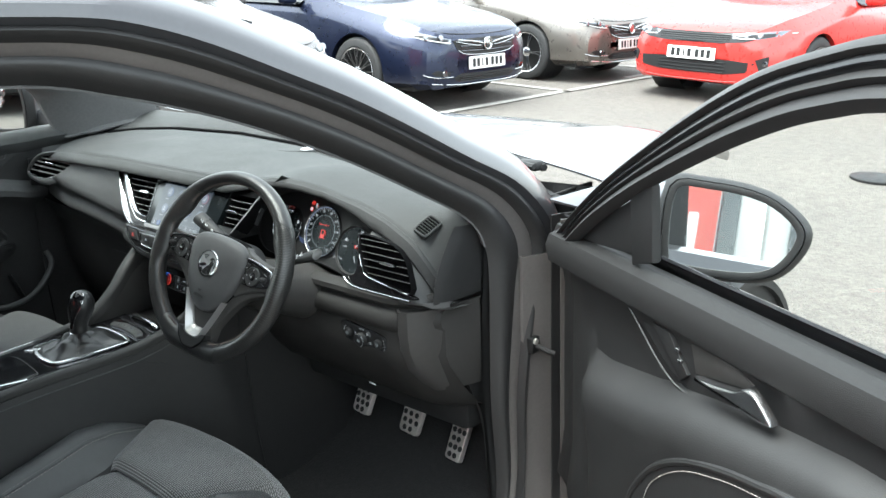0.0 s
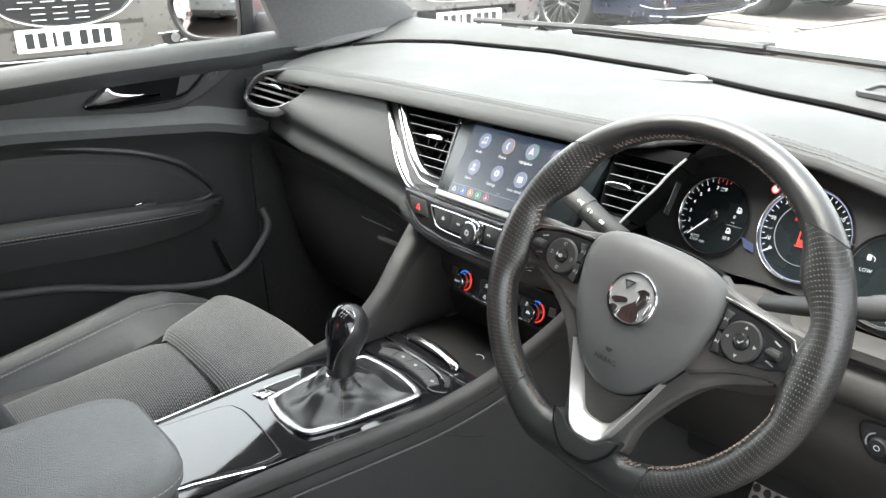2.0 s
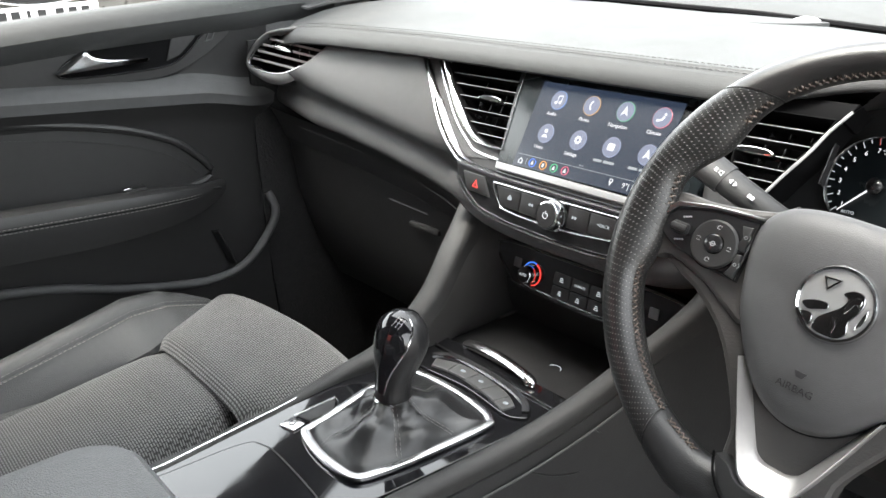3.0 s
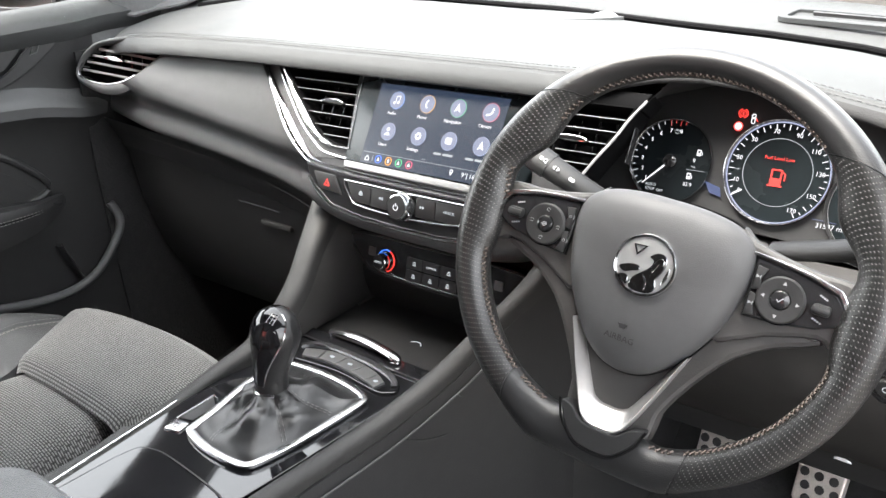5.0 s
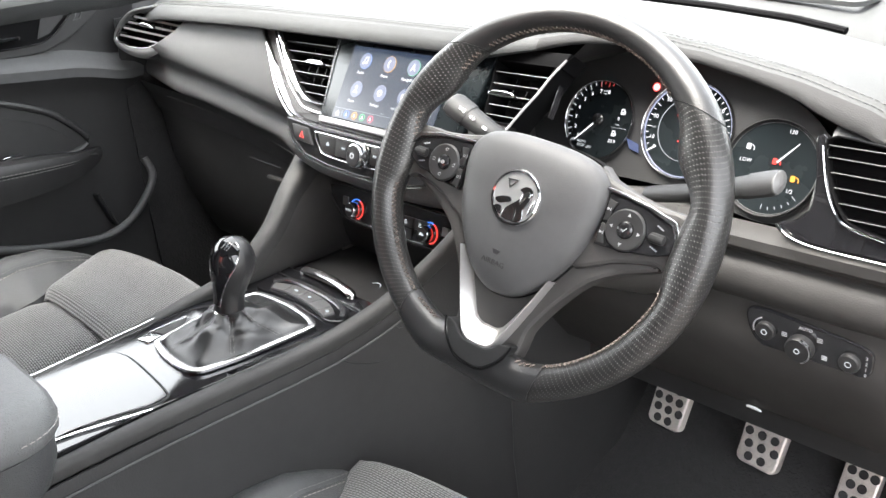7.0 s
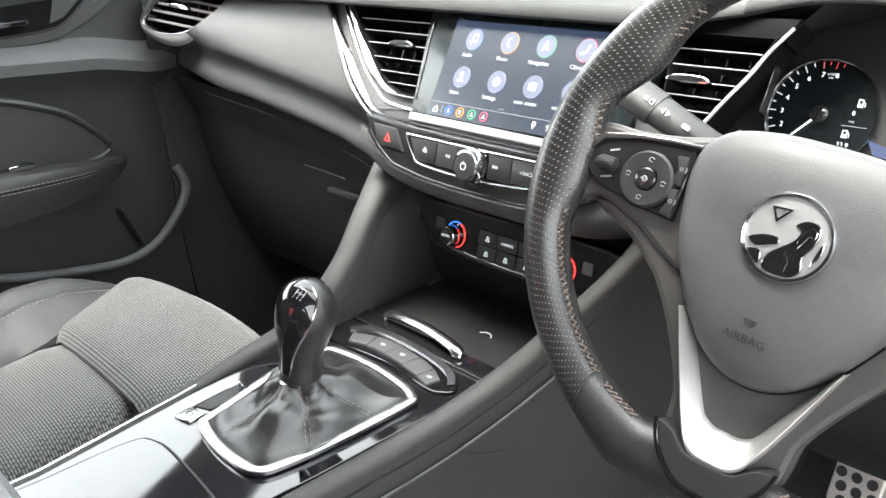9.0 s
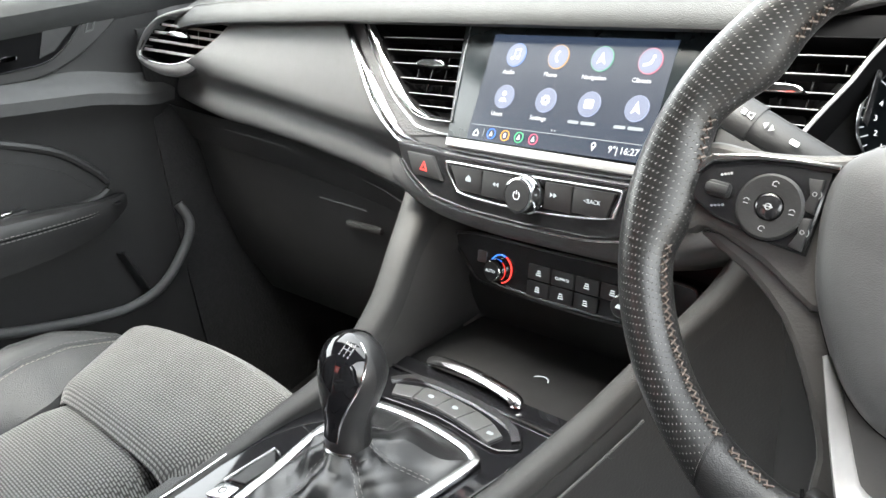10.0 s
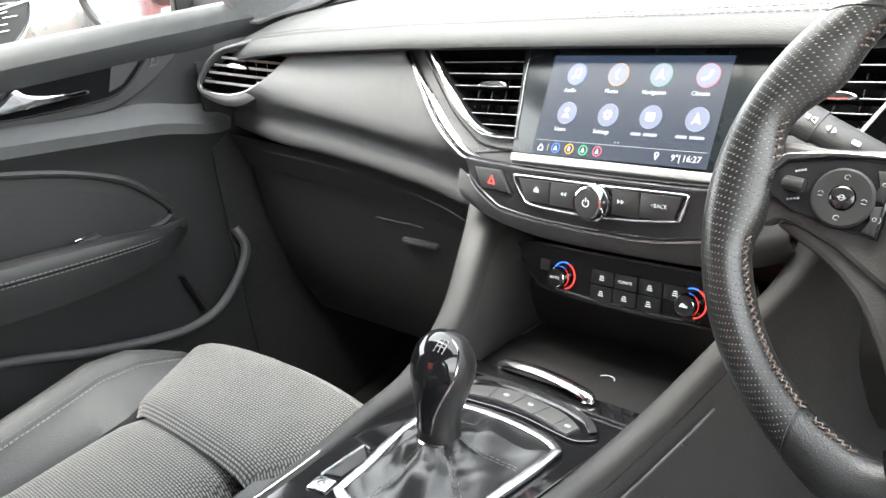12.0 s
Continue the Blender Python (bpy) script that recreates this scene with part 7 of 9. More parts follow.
# passenger side pillar, roof and screens
side_edge = smooth([(-0.765, 1.345, 0.905), (-0.762, 1.315, 0.975), (-0.76, 1.285, 1.035), (-0.758, 1.20, 1.092), (-0.752, 1.085, 1.138), (-0.72, 0.90, 1.175), (-0.68, 0.6, 1.195), (-0.67, 0.2, 1.19), (-0.67, -0.3, 1.15)], 5)
scr_edge = smooth([(-0.735, 1.62, 0.945), (-0.715, 1.56, 0.978), (-0.69, 1.455, 1.032), (-0.66, 1.325, 1.092), (-0.625, 1.15, 1.155), (-0.58, 0.95, 1.21), (-0.54, 0.6, 1.235), (-0.53, 0.2, 1.235), (-0.53, -0.3, 1.19)], 5)
mid = [a.lerp(b, 0.45) + Vector((0.022, -0.01, -0.008)) for a, b in zip(side_edge, scr_edge)]
solid("pillar_trim", surf([[a + Vector((-0.015, 0, 0)), a, a.lerp(m, 0.4) + Vector((0.006, -0.004, -0.003)), m, m.lerp(b, 0.6) + Vector((0.004, 0, -0.004)), b, b + Vector((-0.004, 0.01, 0.012))] for a, m, b in zip(side_edge, mid, scr_edge)], thick=0.004), LINER, "grey windscreen pillar and roof rail trim beside the passenger", "pillar", kind="structure")
solid("pillar_foot", surf([[Vector((-0.765, 1.345, 0.905)), Vector((-0.745, 1.36, 0.900)), Vector((-0.722, 1.385, 0.908)), Vector((-0.70, 1.42, 0.912))], [Vector((-0.768, 1.42, 0.93)), Vector((-0.75, 1.43, 0.925)), Vector((-0.73, 1.45, 0.925)), Vector((-0.70, 1.48, 0.92))], [Vector((-0.755, 1.56, 0.955)), Vector((-0.745, 1.57, 0.945)), Vector((-0.735, 1.59, 0.94)), Vector((-0.71, 1.60, 0.93))]], thick=0.004), LINER, "grey foot of the windscreen pillar", "pillar", kind="structure")
solid("corner_panel", surf([[Vector((-0.788, y, z0)), Vector((-0.786, y, 0.80)), Vector((-0.782, y, zt - 0.01)), Vector((-0.768, y, zt))] for y, z0, zt in ((1.25, 0.55, 0.896), (1.30, 0.55, 0.900), (1.345, 0.55, 0.907), (1.42, 0.55, 0.932), (1.56, 0.55, 0.957), (1.66, 0.55, 0.96))], thick=0.005), LINER, "dark trim below the windscreen pillar beside the dashboard", "panel", kind="structure")
RX = [-0.54 + 1.11 * i / 14 for i in range(15)]
solid("ceiling", surf([[Vector((x, y, z - 0.05 * (abs(x - 0.015) / 0.56) ** 3)) for x in RX] for y, z in ((0.97, 1.225), (0.9, 1.243), (0.6, 1.262), (0.2, 1.262), (-0.3, 1.22))], thick=0.02), LINER, "dark cloth headlining under the car roof", "ceiling", kind="structure")
solid("roof_panel", surf([[Vector((x * 1.12, y, z - 0.06 * (abs(x - 0.015) / 0.56) ** 3)) for x in RX] for y, z in ((0.99, 1.262), (0.9, 1.285), (0.6, 1.305), (0.2, 1.305), (-0.4, 1.26))], thick=0.004), PAINT, "grey painted roof of the car", "roof", kind="structure")


def ws(x, k):
    yc, zc = at_x(COWL, x)
    xt = x * 0.78 + 0.004
    return Vector((x + (xt - x) * k, yc + 0.015 + (0.985 - 0.05 * (x / 0.7) ** 2 - yc - 0.015) * k, zc - 0.002 + (1.238 - 0.05 * (abs(x) / 0.7) ** 3 - zc) * k + 0.018 * math.sin(math.pi * k)))


pane = solid("windscreen", surf([[ws(-0.73 + 1.43 * i / 16, k / 8) for i in range(17)] for k in range(9)]), PANE, "clear raked windscreen of the car", "windscreen", kind="structure")
pane.visible_shadow = False
pane = solid("window_1", surf([[Vector((-0.79 + 0.02 * j + 0.075 * k, y, 0.90 + k * (1.19 - 0.90) * (1.0 if y < 1.0 else max(0.25, 1 - (y - 1.0) * 2.2)))) for j, y in enumerate((0.25, 0.6, 1.0, 1.28))] for k in (0, 0.5, 1)]), PANE, "closed clear side window in the passenger door", "window", kind="structure")
pane.visible_shadow = False
# Unseen wall added to hold back light, low enough to let some in.
solid("rear_wall", surf([[Vector((x, y, z)) for x in (-0.7, 0.7)] for y, z in ((-0.62, 0.86), (-0.60, 0.7), (-0.55, 0.5), (-0.3, 0.2))], thick=0.02), LINER, "unseen rear end of the cabin, added to block light", "wall", kind="structure")

# Unseen sides added to darken the cabin, open above the sill.
for s, y1 in ((-1, 0.21), (1, 0.42)):
    solid("rear_side", surf([[Vector((s * x, y, z)) for x, z in ((0.74, 0.15), (0.765, 0.45), (0.765, 0.75), (0.75, 0.90))] for y in (-0.58, -0.2, y1)], thick=0.03), LINER, "unseen rear side of the cabin, added to block light", "wall", kind="structure")
rear_mirror = thing("rear_view_mirror", (0.0, 1.09, 1.13), "black rear-view mirror on the windscreen", "mirror")
RM = basis((0.0, 1.085, 1.115), (0.97, 0.22, 0.0), (0.0, 0.30, 0.95))
part("housing", box((0, 0, 0), (0.235, 0.058, 0.038), 0.018, RM, 4), MATT, rear_mirror)
part("mirror_glass", box((0, 0, 0.0165), (0.215, 0.046, 0.002), 0.0, RM), MIRROR, rear_mirror)
part("mount", tube([(0.0, 1.10, 1.13), (0.0, 1.13, 1.165), (0.0, 1.12, 1.19)], 0.014, 10), MATT, rear_mirror)

# driver's door opening: seals, painted edge and pillar, from the roof rail down to the sill
inner = smooth([(0.585, -0.25, 1.12), (0.60, 0.30, 1.152), (0.612, 0.66, 1.152), (0.628, 0.80, 1.128), (0.640, 0.95, 1.080), (0.652, 1.10, 1.014), (0.664, 1.25, 0.934), (0.674, 1.36, 0.868), (0.682, 1.398, 0.81), (0.684, 1.404, 0.72), (0.684, 1.40, 0.53), (0.684, 1.41, 0.32), (0.684, 1.36, 0.24), (0.684, 1.20, 0.215), (0.684, 0.6, 0.21)], 6)
outerp = smooth([(0.66, -0.25, 1.195), (0.672, 0.30, 1.226), (0.680, 0.68, 1.228), (0.686, 0.84, 1.208), (0.696, 1.03, 1.134), (0.705, 1.15, 1.080), (0.714, 1.32, 0.992), (0.722, 1.47, 0.912), (0.728, 1.565, 0.80), (0.726, 1.53, 0.70), (0.722, 1.488, 0.52), (0.722, 1.47, 0.34), (0.73, 1.40, 0.17), (0.74, 1.20, 0.13), (0.74, 0.6, 0.12)], 6)


def strip(k0, k1, bulge, material, name, label, n=5, lift=0.0):
    rows = []
    for a, b in zip(inner, outerp):
        d = b - a
        nrm = Vector((0.9, -0.25, 0.2)).normalized()
        rows.append([a + d * (k0 + (k1 - k0) * i / n) + nrm * (lift + bulge * math.sin(math.pi * i / n)) for i in range(n + 1)])
    return solid(name, surf(rows, thick=0.003), material, label, "door frame", kind="structure")


strip(0.0, 0.40, 0.014, SEAL, "inner_seal", "thick black rubber seal round the driver's door opening", 7)
strip(0.37, 0.61, 0.002, APERTURE, "painted_aperture", "grey painted flange of the door opening", 3, -0.002)
strip(0.58, 0.80, 0.012, SEAL, "outer_seal", "black outer rubber seal of the door opening", 5)
# the painted face of pillar and roof rail, curving over to the outside
rows = []
for a, b in zip(inner[:53], outerp[:53]):
    d = b - a
    o = a + d * 0.80
    rows.append([o, a + d * 0.88 + Vector((0.007, 0, 0.002)), b + Vector((-0.002, 0.006, 0.006)), b + Vector((-0.012, 0.016, 0.015)), b + Vector((-0.028, 0.034, 0.022)), b + Vector((-0.055, 0.05, 0.030))])
solid("pillar_skin", surf(rows, thick=0.003), PAINT, "glossy grey painted windscreen pillar and roof edge", "pillar", kind="structure")
inn = [(a + Vector((0.002, 0, 0)), a + Vector((-0.03, 0.015, 0.012)), a + Vector((-0.075, 0.05 if i < 48 else 0.0, 0.05 if i < 48 else 0.0))) for i, a in enumerate(inner[:49])]
solid("inner_pillar_trim", surf([list(r) for r in inn], thick=0.003), LINER, "dark cloth trim along the driver's pillar", "pillar", kind="structure")
solid("jamb", surf([[Vector((0.704, 1.470, z)), Vector((0.707, 1.463, z)), Vector((0.712, 1.464, z)), Vector((0.716, 1.470, z)), Vector((0.733, 1.500, z)), Vector((0.740, 1.515, z))] for z in (0.2, 0.3, 0.4, 0.5, 0.6, 0.7, 0.78)], thick=0.004), APERTURE, "grey painted hinge jamb of the door opening", "door frame", kind="structure")
solid("jamb_gap", surf([[Vector((0.739, 1.513, z)), Vector((0.745, 1.535, z)), Vector((0.765, 1.56, z)), Vector((0.80, 1.575, z))] for z in (0.2, 0.4, 0.6, 0.75, 0.85)], thick=0.003), SEAL, "dark hinge gap beside the painted jamb", "door frame", kind="structure")
striker = thing("door_check_strap", (0.725, 1.48, 0.61), "black door check strap on the painted jamb", "strap")
part("bracket", box((0.724, 1.478, 0.612), (0.014, 0.024, 0.030), 0.003), MATT, striker)
part("strap", tube([(0.728, 1.478, 0.612), (0.745, 1.482, 0.606), (0.765, 1.488, 0.600)], 0.005, 8), MATT, striker)
part("bolt", lathe([(0.006, 0), (0.006, 0.004), (0, 0.005)], basis((0.731, 1.474, 0.621), (0, 1, 0), (0, 0, 1)), 8), STEEL, striker)
bp_in = smooth([(0.600, 0.41, 1.16), (0.64, 0.45, 1.08), (0.690, 0.490, 0.98), (0.71, 0.52, 0.86), (0.72, 0.535, 0.74), (0.72, 0.54, 0.60), (0.72, 0.53, 0.35), (0.72, 0.53, 0.2)], 5)
solid("centre_pillar", sweep(bp_in, [(-0.05, -0.10), (0.0, -0.10), (0.010, -0.035), (0.013, -0.020), (0.012, -0.004), (0.006, 0.009), (-0.006, 0.014), (-0.02, 0.010), (-0.035, 0.0), (-0.05, -0.02)], (0, 1, 0)), SEAL, "black trimmed door pillar beside the driver's seat", "pillar", kind="structure")
solid("centre_pillar_flange", sweep(bp_in, [(0.006, -0.034), (0.018, -0.030), (0.026, -0.036), (0.034, -0.055), (0.030, -0.070), (0.004, -0.060)], (0, 1, 0)), APERTURE, "grey painted flange of the door pillar", "pillar", kind="structure")
solid("centre_pillar_skin", sweep([p + Vector((0.035, -0.11, 0)) for p in bp_in], [(-0.02, -0.03), (0.012, -0.03), (0.014, 0.03), (0.008, 0.045), (-0.02, 0.045)], (0, 1, 0)), PAINT, "grey painted outer face of the door pillar", "pillar", kind="structure")
solid("sill", box((0.72, 0.95, 0.19), (0.12, 0.95, 0.11), 0.03, None, 3), APERTURE, "grey painted door sill", "sill", kind="structure")
bonnet_rows = []
for j in range(13):
    k = j / 12
    y = 1.74 + 1.05 * k
    bonnet_rows.append([Vector((x, y - 0.10 * (abs(x) / 0.8) ** 2 + 0.0, 0.920 - 0.02 * k - 0.16 * k ** 3 - 0.035 * (abs(x) / 0.8) ** 3 + 0.010 * math.exp(-((abs(x) - 0.45) / 0.05) ** 2))) for x in [(-0.76 + 1.52 * i / 32) * (1 - 0.30 * k ** 2.5) for i in range(33)]])
solid("bonnet", surf(bonnet_rows, thick=0.004), PAINT, "glossy grey bonnet mirroring the cars around", "bonnet", kind="structure")
for s in (-1, 1):
    rows = []
    for j in range(13):
        k = j / 12
        y = 1.56 + 0.86 * k
        top = 0.76 - 0.10 * k * k
        out = 0.885 - 0.03 * abs(k - 0.35) - 0.30 * max(0, k - 0.42) ** 1.5 * 1.8
        z = 0.888 - 0.03 * k - 0.16 * k ** 3
        rows.append([Vector((s * top, y - 0.08, z)), Vector((s * (top * 0.6 + out * 0.4), y - 0.06, z - 0.012)), Vector((s * (top * 0.25 + out * 0.75), y - 0.03, z - 0.045)), Vector((s * (out - 0.01), y, z - 0.10)), Vector((s * out, y, z - 0.18)), Vector((s * (out + 0.005), y, 0.58)), Vector((s * (out - 0.01), y, 0.40)), Vector((s * (out - 0.04), y, 0.25))])
    solid("wing", surf(rows, thick=0.004), PAINT, "glossy grey front wing of the car", "wing", kind="structure")
    fw = thing("road_wheel", (s * 0.85, 2.03, 0), "black tyre on an alloy rim in the dark wheel arch", "wheel", "own car's front wheels")
    WM = basis((s * 0.79, 2.03, 0.27), (0, s, 0), (0, 0, 1))
    part("wheel_arch", lathe([(0.335, 0.02), (0.34, 0.102), (0.322, 0.102), (0.318, 0.02)], WM, 36), MATT, fw)
    part("arch_liner", lathe([(0.330, 0.088), (0, 0.0875)], WM, 36), MATT, fw)
    part("tyre", lathe([(0.19, 0.092), (0.255, 0.098), (0.268, 0.092), (0.268, 0.03)], WM, 36), RUBBER, fw)
    part("rim", lathe([(0.195, 0.092), (0.185, 0.100), (0.17, 0.095), (0.04, 0.100), (0, 0.102)], WM, 36), SATIN, fw)
solid("scuttle", surf([[Vector((x, at_x(COWL, max(-0.74, min(0.70, x)))[0] + d, at_x(COWL, max(-0.74, min(0.70, x)))[1] + h)) for d, h in ((0.005, -0.012), (0.03, -0.02), (0.05, -0.018), (0.06, -0.03))] for x in [-0.76 + 1.5 * i / 24 for i in range(25)]], thick=0.004), MATT, "black plastic scuttle below the windscreen", "trim", kind="structure")
for a, b in (((-0.62, 1.70, 0.938), (0.02, 1.735, 0.925)), ((0.02, 1.745, 0.922), (0.62, 1.63, 0.905))):
    wp = thing("wiper", a, "black windscreen wiper lying along the scuttle", "wiper", "windscreen wipers")
    part("blade", tube([a, tuple((Vector(a) + Vector(b)) / 2 + Vector((0, 0, 0.006))), b], 0.006, 6), MATT, wp)
    part("arm", tube([tuple(Vector(a) + Vector((0.25, 0.03, -0.008))), tuple(Vector(b) + Vector((0, 0.035, -0.008)))], 0.008, 6), MATT, wp)
    part("pivot", box(tuple(Vector(b) + Vector((-0.03, 0.03, -0.004))), (0.05, 0.03, 0.02), 0.006), MATT, wp)

# driver's door, standing open
DD = basis((0.80, 1.43, 0.0), (0.883, -0.469, 0), (0, 0, 1))
ddoor = thing("driver_door", DD @ Vector((0.5, 0.3, 0)), "open driver's door with grained black trim and chrome handle", "door")


def ddp(a, z, c):
    return DD @ Vector((a, z, c))


def door_row(a):
    k = max(0.0, min(1.0, (0.10 - a) / 0.12))
    g = max(0.0, min(1.0, (a - 0.095) / 0.075))
    g = g * g * (3 - 2 * g)
    sw = 0.02 * math.sin(min(1, max(0, a / 0.9)) * math.pi)
    led = float(np.interp(a, [0, 0.17, 0.294, 0.397, 0.522, 0.633, 1.1], [0.680, 0.668, 0.690, 0.716, 0.736, 0.748, 0.752]))
    top = led + 0.016
    pts = [(0.845, -0.045), (0.848, -0.02), (0.842, 0.0), (0.826, 0.008), (0.80, 0.004), (0.80 + (top - 0.80) * 0.3, -0.008), (0.80 + (top - 0.80) * 0.65, -0.013), (top, -0.012)]
    pts += [(z, -0.012 * (1 - g) + c * g) for z, c in ((led, 0.010 + sw), (led - 0.02, 0.026 + sw), (led - 0.05, 0.028 + sw), (led - 0.10, 0.020 + sw), (0.52, 0.012 + sw), (0.45, 0.012 + sw))]
    return [ddp(a, z, c - 0.04 * k * k) for z, c in pts + [(0.36, 0.0), (0.30, -0.03)]]


part("door_trim", surf([door_row(-0.06 + 1.12 * i / 80) for i in range(81)]), LOWER, ddoor)
dcap = [[ddp(a, z, c) for z, c in ((0.847, -0.03), (0.852, -0.015), (0.846, 0.006), (0.828, 0.014), (0.800, 0.008))] for a in [0.0 + 1.06 * i / 20 for i in range(21)]]
part("door_cap", surf(dcap, thick=0.003), SOFT_SHADED, ddoor)
FRO = smooth([(-0.012, 0.835, 0), (0.07, 0.905, 0), (0.175, 0.981, 0), (0.33, 1.074, 0), (0.447, 1.132, 0), (0.549, 1.163, 0), (0.64, 1.180, 0), (0.82, 1.19, 0), (1.0, 1.16, 0), (1.07, 1.08, 0), (1.09, 0.86, 0)], 5)
FRI = smooth([(0.06, 0.845, 0), (0.13, 0.898, 0), (0.24, 0.964, 0), (0.386, 1.036, 0), (0.49, 1.079, 0), (0.56, 1.100, 0), (0.64, 1.114, 0), (0.82, 1.12, 0), (0.95, 1.09, 0), (1.0, 1.02, 0), (1.01, 0.86, 0)], 5)
for k0, k1, h, m, nm in ((0.0, 0.28, 0.012, SEAL, "frame_seal"), (0.28, 0.42, 0.003, SHINE, "frame_groove"), (0.42, 0.72, 0.014, SEAL, "window_frame"), (0.72, 1.0, 0.010, SEAL, "glass_seal")):
    rows = []
    for a, b in zip(FRO, FRI):
        rows.append([ddp(*(a + (b - a) * (k0 + (k1 - k0) * i / 4)).xy, -0.012 + h * math.sin(math.pi * i / 4)) for i in range(5)])
    part(nm, surf(rows, thick=0.006), m, ddoor)
part("sail_panel", poly([(0.03, 0.846), (0.27, 0.868), (0.262, 0.972), (0.16, 0.915)], DD @ Matrix.Translation((0, 0, -0.012)), 0.012, 0.004), MATT, ddoor)
part("sail_pillar", poly([(0.225, 0.852), (0.275, 0.868), (0.268, 0.985), (0.215, 0.955)], DD @ Matrix.Translation((0, 0, -0.006)), 0.012, 0.004), MATT, ddoor)
win = part("door_glass", surf([[ddp(a, z0 + (z1 - z0) * k, -0.03) for k in (0, 0.5, 1)] for a, z0, z1 in ((0.26, 0.86, 0.975), (0.386, 0.86, 1.04), (0.56, 0.86, 1.104), (0.82, 0.86, 1.124), (0.95, 0.86, 1.095), (1.005, 0.86, 1.02))]), PANE, ddoor, "clear door window")
win.visible_shadow = False
hb = [(p.x, p.y) for p in smooth([(0.232, 0.796, 0), (0.262, 0.775, 0), (0.300, 0.748, 0), (0.332, 0.731, 0), (0.362, 0.724, 0), (0.415, 0.727, 0), (0.472, 0.733, 0), (0.547, 0.744, 0), (0.613, 0.753, 0), (0.80, 0.762, 0), (1.0, 0.765, 0), (1.0, 0.782, 0), (0.80, 0.785, 0), (0.60, 0.796, 0), (0.45, 0.806, 0), (0.36, 0.809, 0), (0.283, 0.805, 0)], 4, True)]
part("handle_bezel", poly(hb, DD @ Matrix.Translation((0, 0, -0.004)), 0.012, 0.002), MATT, ddoor, "black bezel round the handle")
part("handle_recess", poly([(0.372, 0.790), (0.455, 0.790), (0.490, 0.781), (0.478, 0.771), (0.384, 0.752)][::-1], DD @ Matrix.Translation((0, 0, -0.0020)), 0.004, 0.001), WARM, ddoor)
part("bezel_edge", tube([ddp(p.x, p.y, 0.0) for p in smooth([(0.226, 0.796, 0), (0.257, 0.774, 0), (0.296, 0.745, 0), (0.330, 0.726, 0), (0.362, 0.719, 0), (0.415, 0.722, 0)], 5)], 0.0014, 8), GRAIN, ddoor)
dh = smooth([(0.408, 0.762, 0), (0.447, 0.7685, 0), (0.484, 0.777, 0), (0.497, 0.785, 0), (0.511, 0.788, 0), (0.530, 0.776, 0), (0.546, 0.760, 0), (0.527, 0.756, 0), (0.504, 0.757, 0), (0.478, 0.760, 0), (0.437, 0.758, 0)], 4, True)
part("door_handle", poly([(p.x, p.y) for p in dh], DD @ Matrix.Translation((0, 0, 0.022)), 0.012, 0.0035), SATIN, ddoor, "chrome inside door handle")
part("lock_panel", poly([(0.292, 0.790), (0.330, 0.790), (0.372, 0.745), (0.358, 0.732)][::-1], DD @ Matrix.Translation((0, 0, 0.002)), 0.006, 0.0015), MATT, ddoor)
for x, z in ((0.350, 0.773), (0.356, 0.759)):
    part("lock_button", poly(rounded(0.009, 0.005, 0.002, cx=x, cy=z), DD @ Matrix.Translation((0, 0, 0.004)), 0.004, 0.001), SATIN, ddoor)
ao = smooth([(0.300, 0.500, 0), (0.312, 0.551, 0), (0.330, 0.585, 0), (0.364, 0.626, 0), (0.412, 0.661, 0), (0.471, 0.687, 0), (0.549, 0.708, 0), (0.65, 0.722, 0), (0.95, 0.726, 0)], 5)
part("armrest", poly([(p.x, p.y) for p in ao[::-1]] + [(0.31, 0.46), (0.95, 0.46)], DD @ Matrix.Translation((0, 0, 0.048)), 0.045, 0.008), LOWER, ddoor, "padded black armrest with stitched edge")
part("arm_seam", tube([ddp(p.x + 0.004, p.y - 0.006, 0.047) for p in ao], 0.005, 8), LOWER, ddoor)
part("arm_stitching", stitches([ddp(p.x, p.y, 0.0495) for p in smooth([(0.345, 0.52, 0), (0.358, 0.578, 0), (0.382, 0.613, 0), (0.429, 0.649, 0), (0.487, 0.673, 0), (0.551, 0.690, 0), (0.66, 0.704, 0), (0.94, 0.708, 0)], 5)], 0.0007), THREAD, ddoor)
part("outer_skin", surf([[ddp(a, z, c) for z, c in ((0.862, -0.05), (0.85, -0.075), (0.78, -0.105), (0.6, -0.125), (0.42, -0.115), (0.26, -0.08))] for a in (-0.05, 0.1, 0.3, 0.6, 0.9, 1.08)], thick=0.004), PAINT, ddoor)
part("front_edge", surf([[ddp(-0.058, z, c) for c in (-0.10, -0.07, -0.045)] for z in (0.26, 0.45, 0.65, 0.85)], thick=0.003), APERTURE, ddoor)

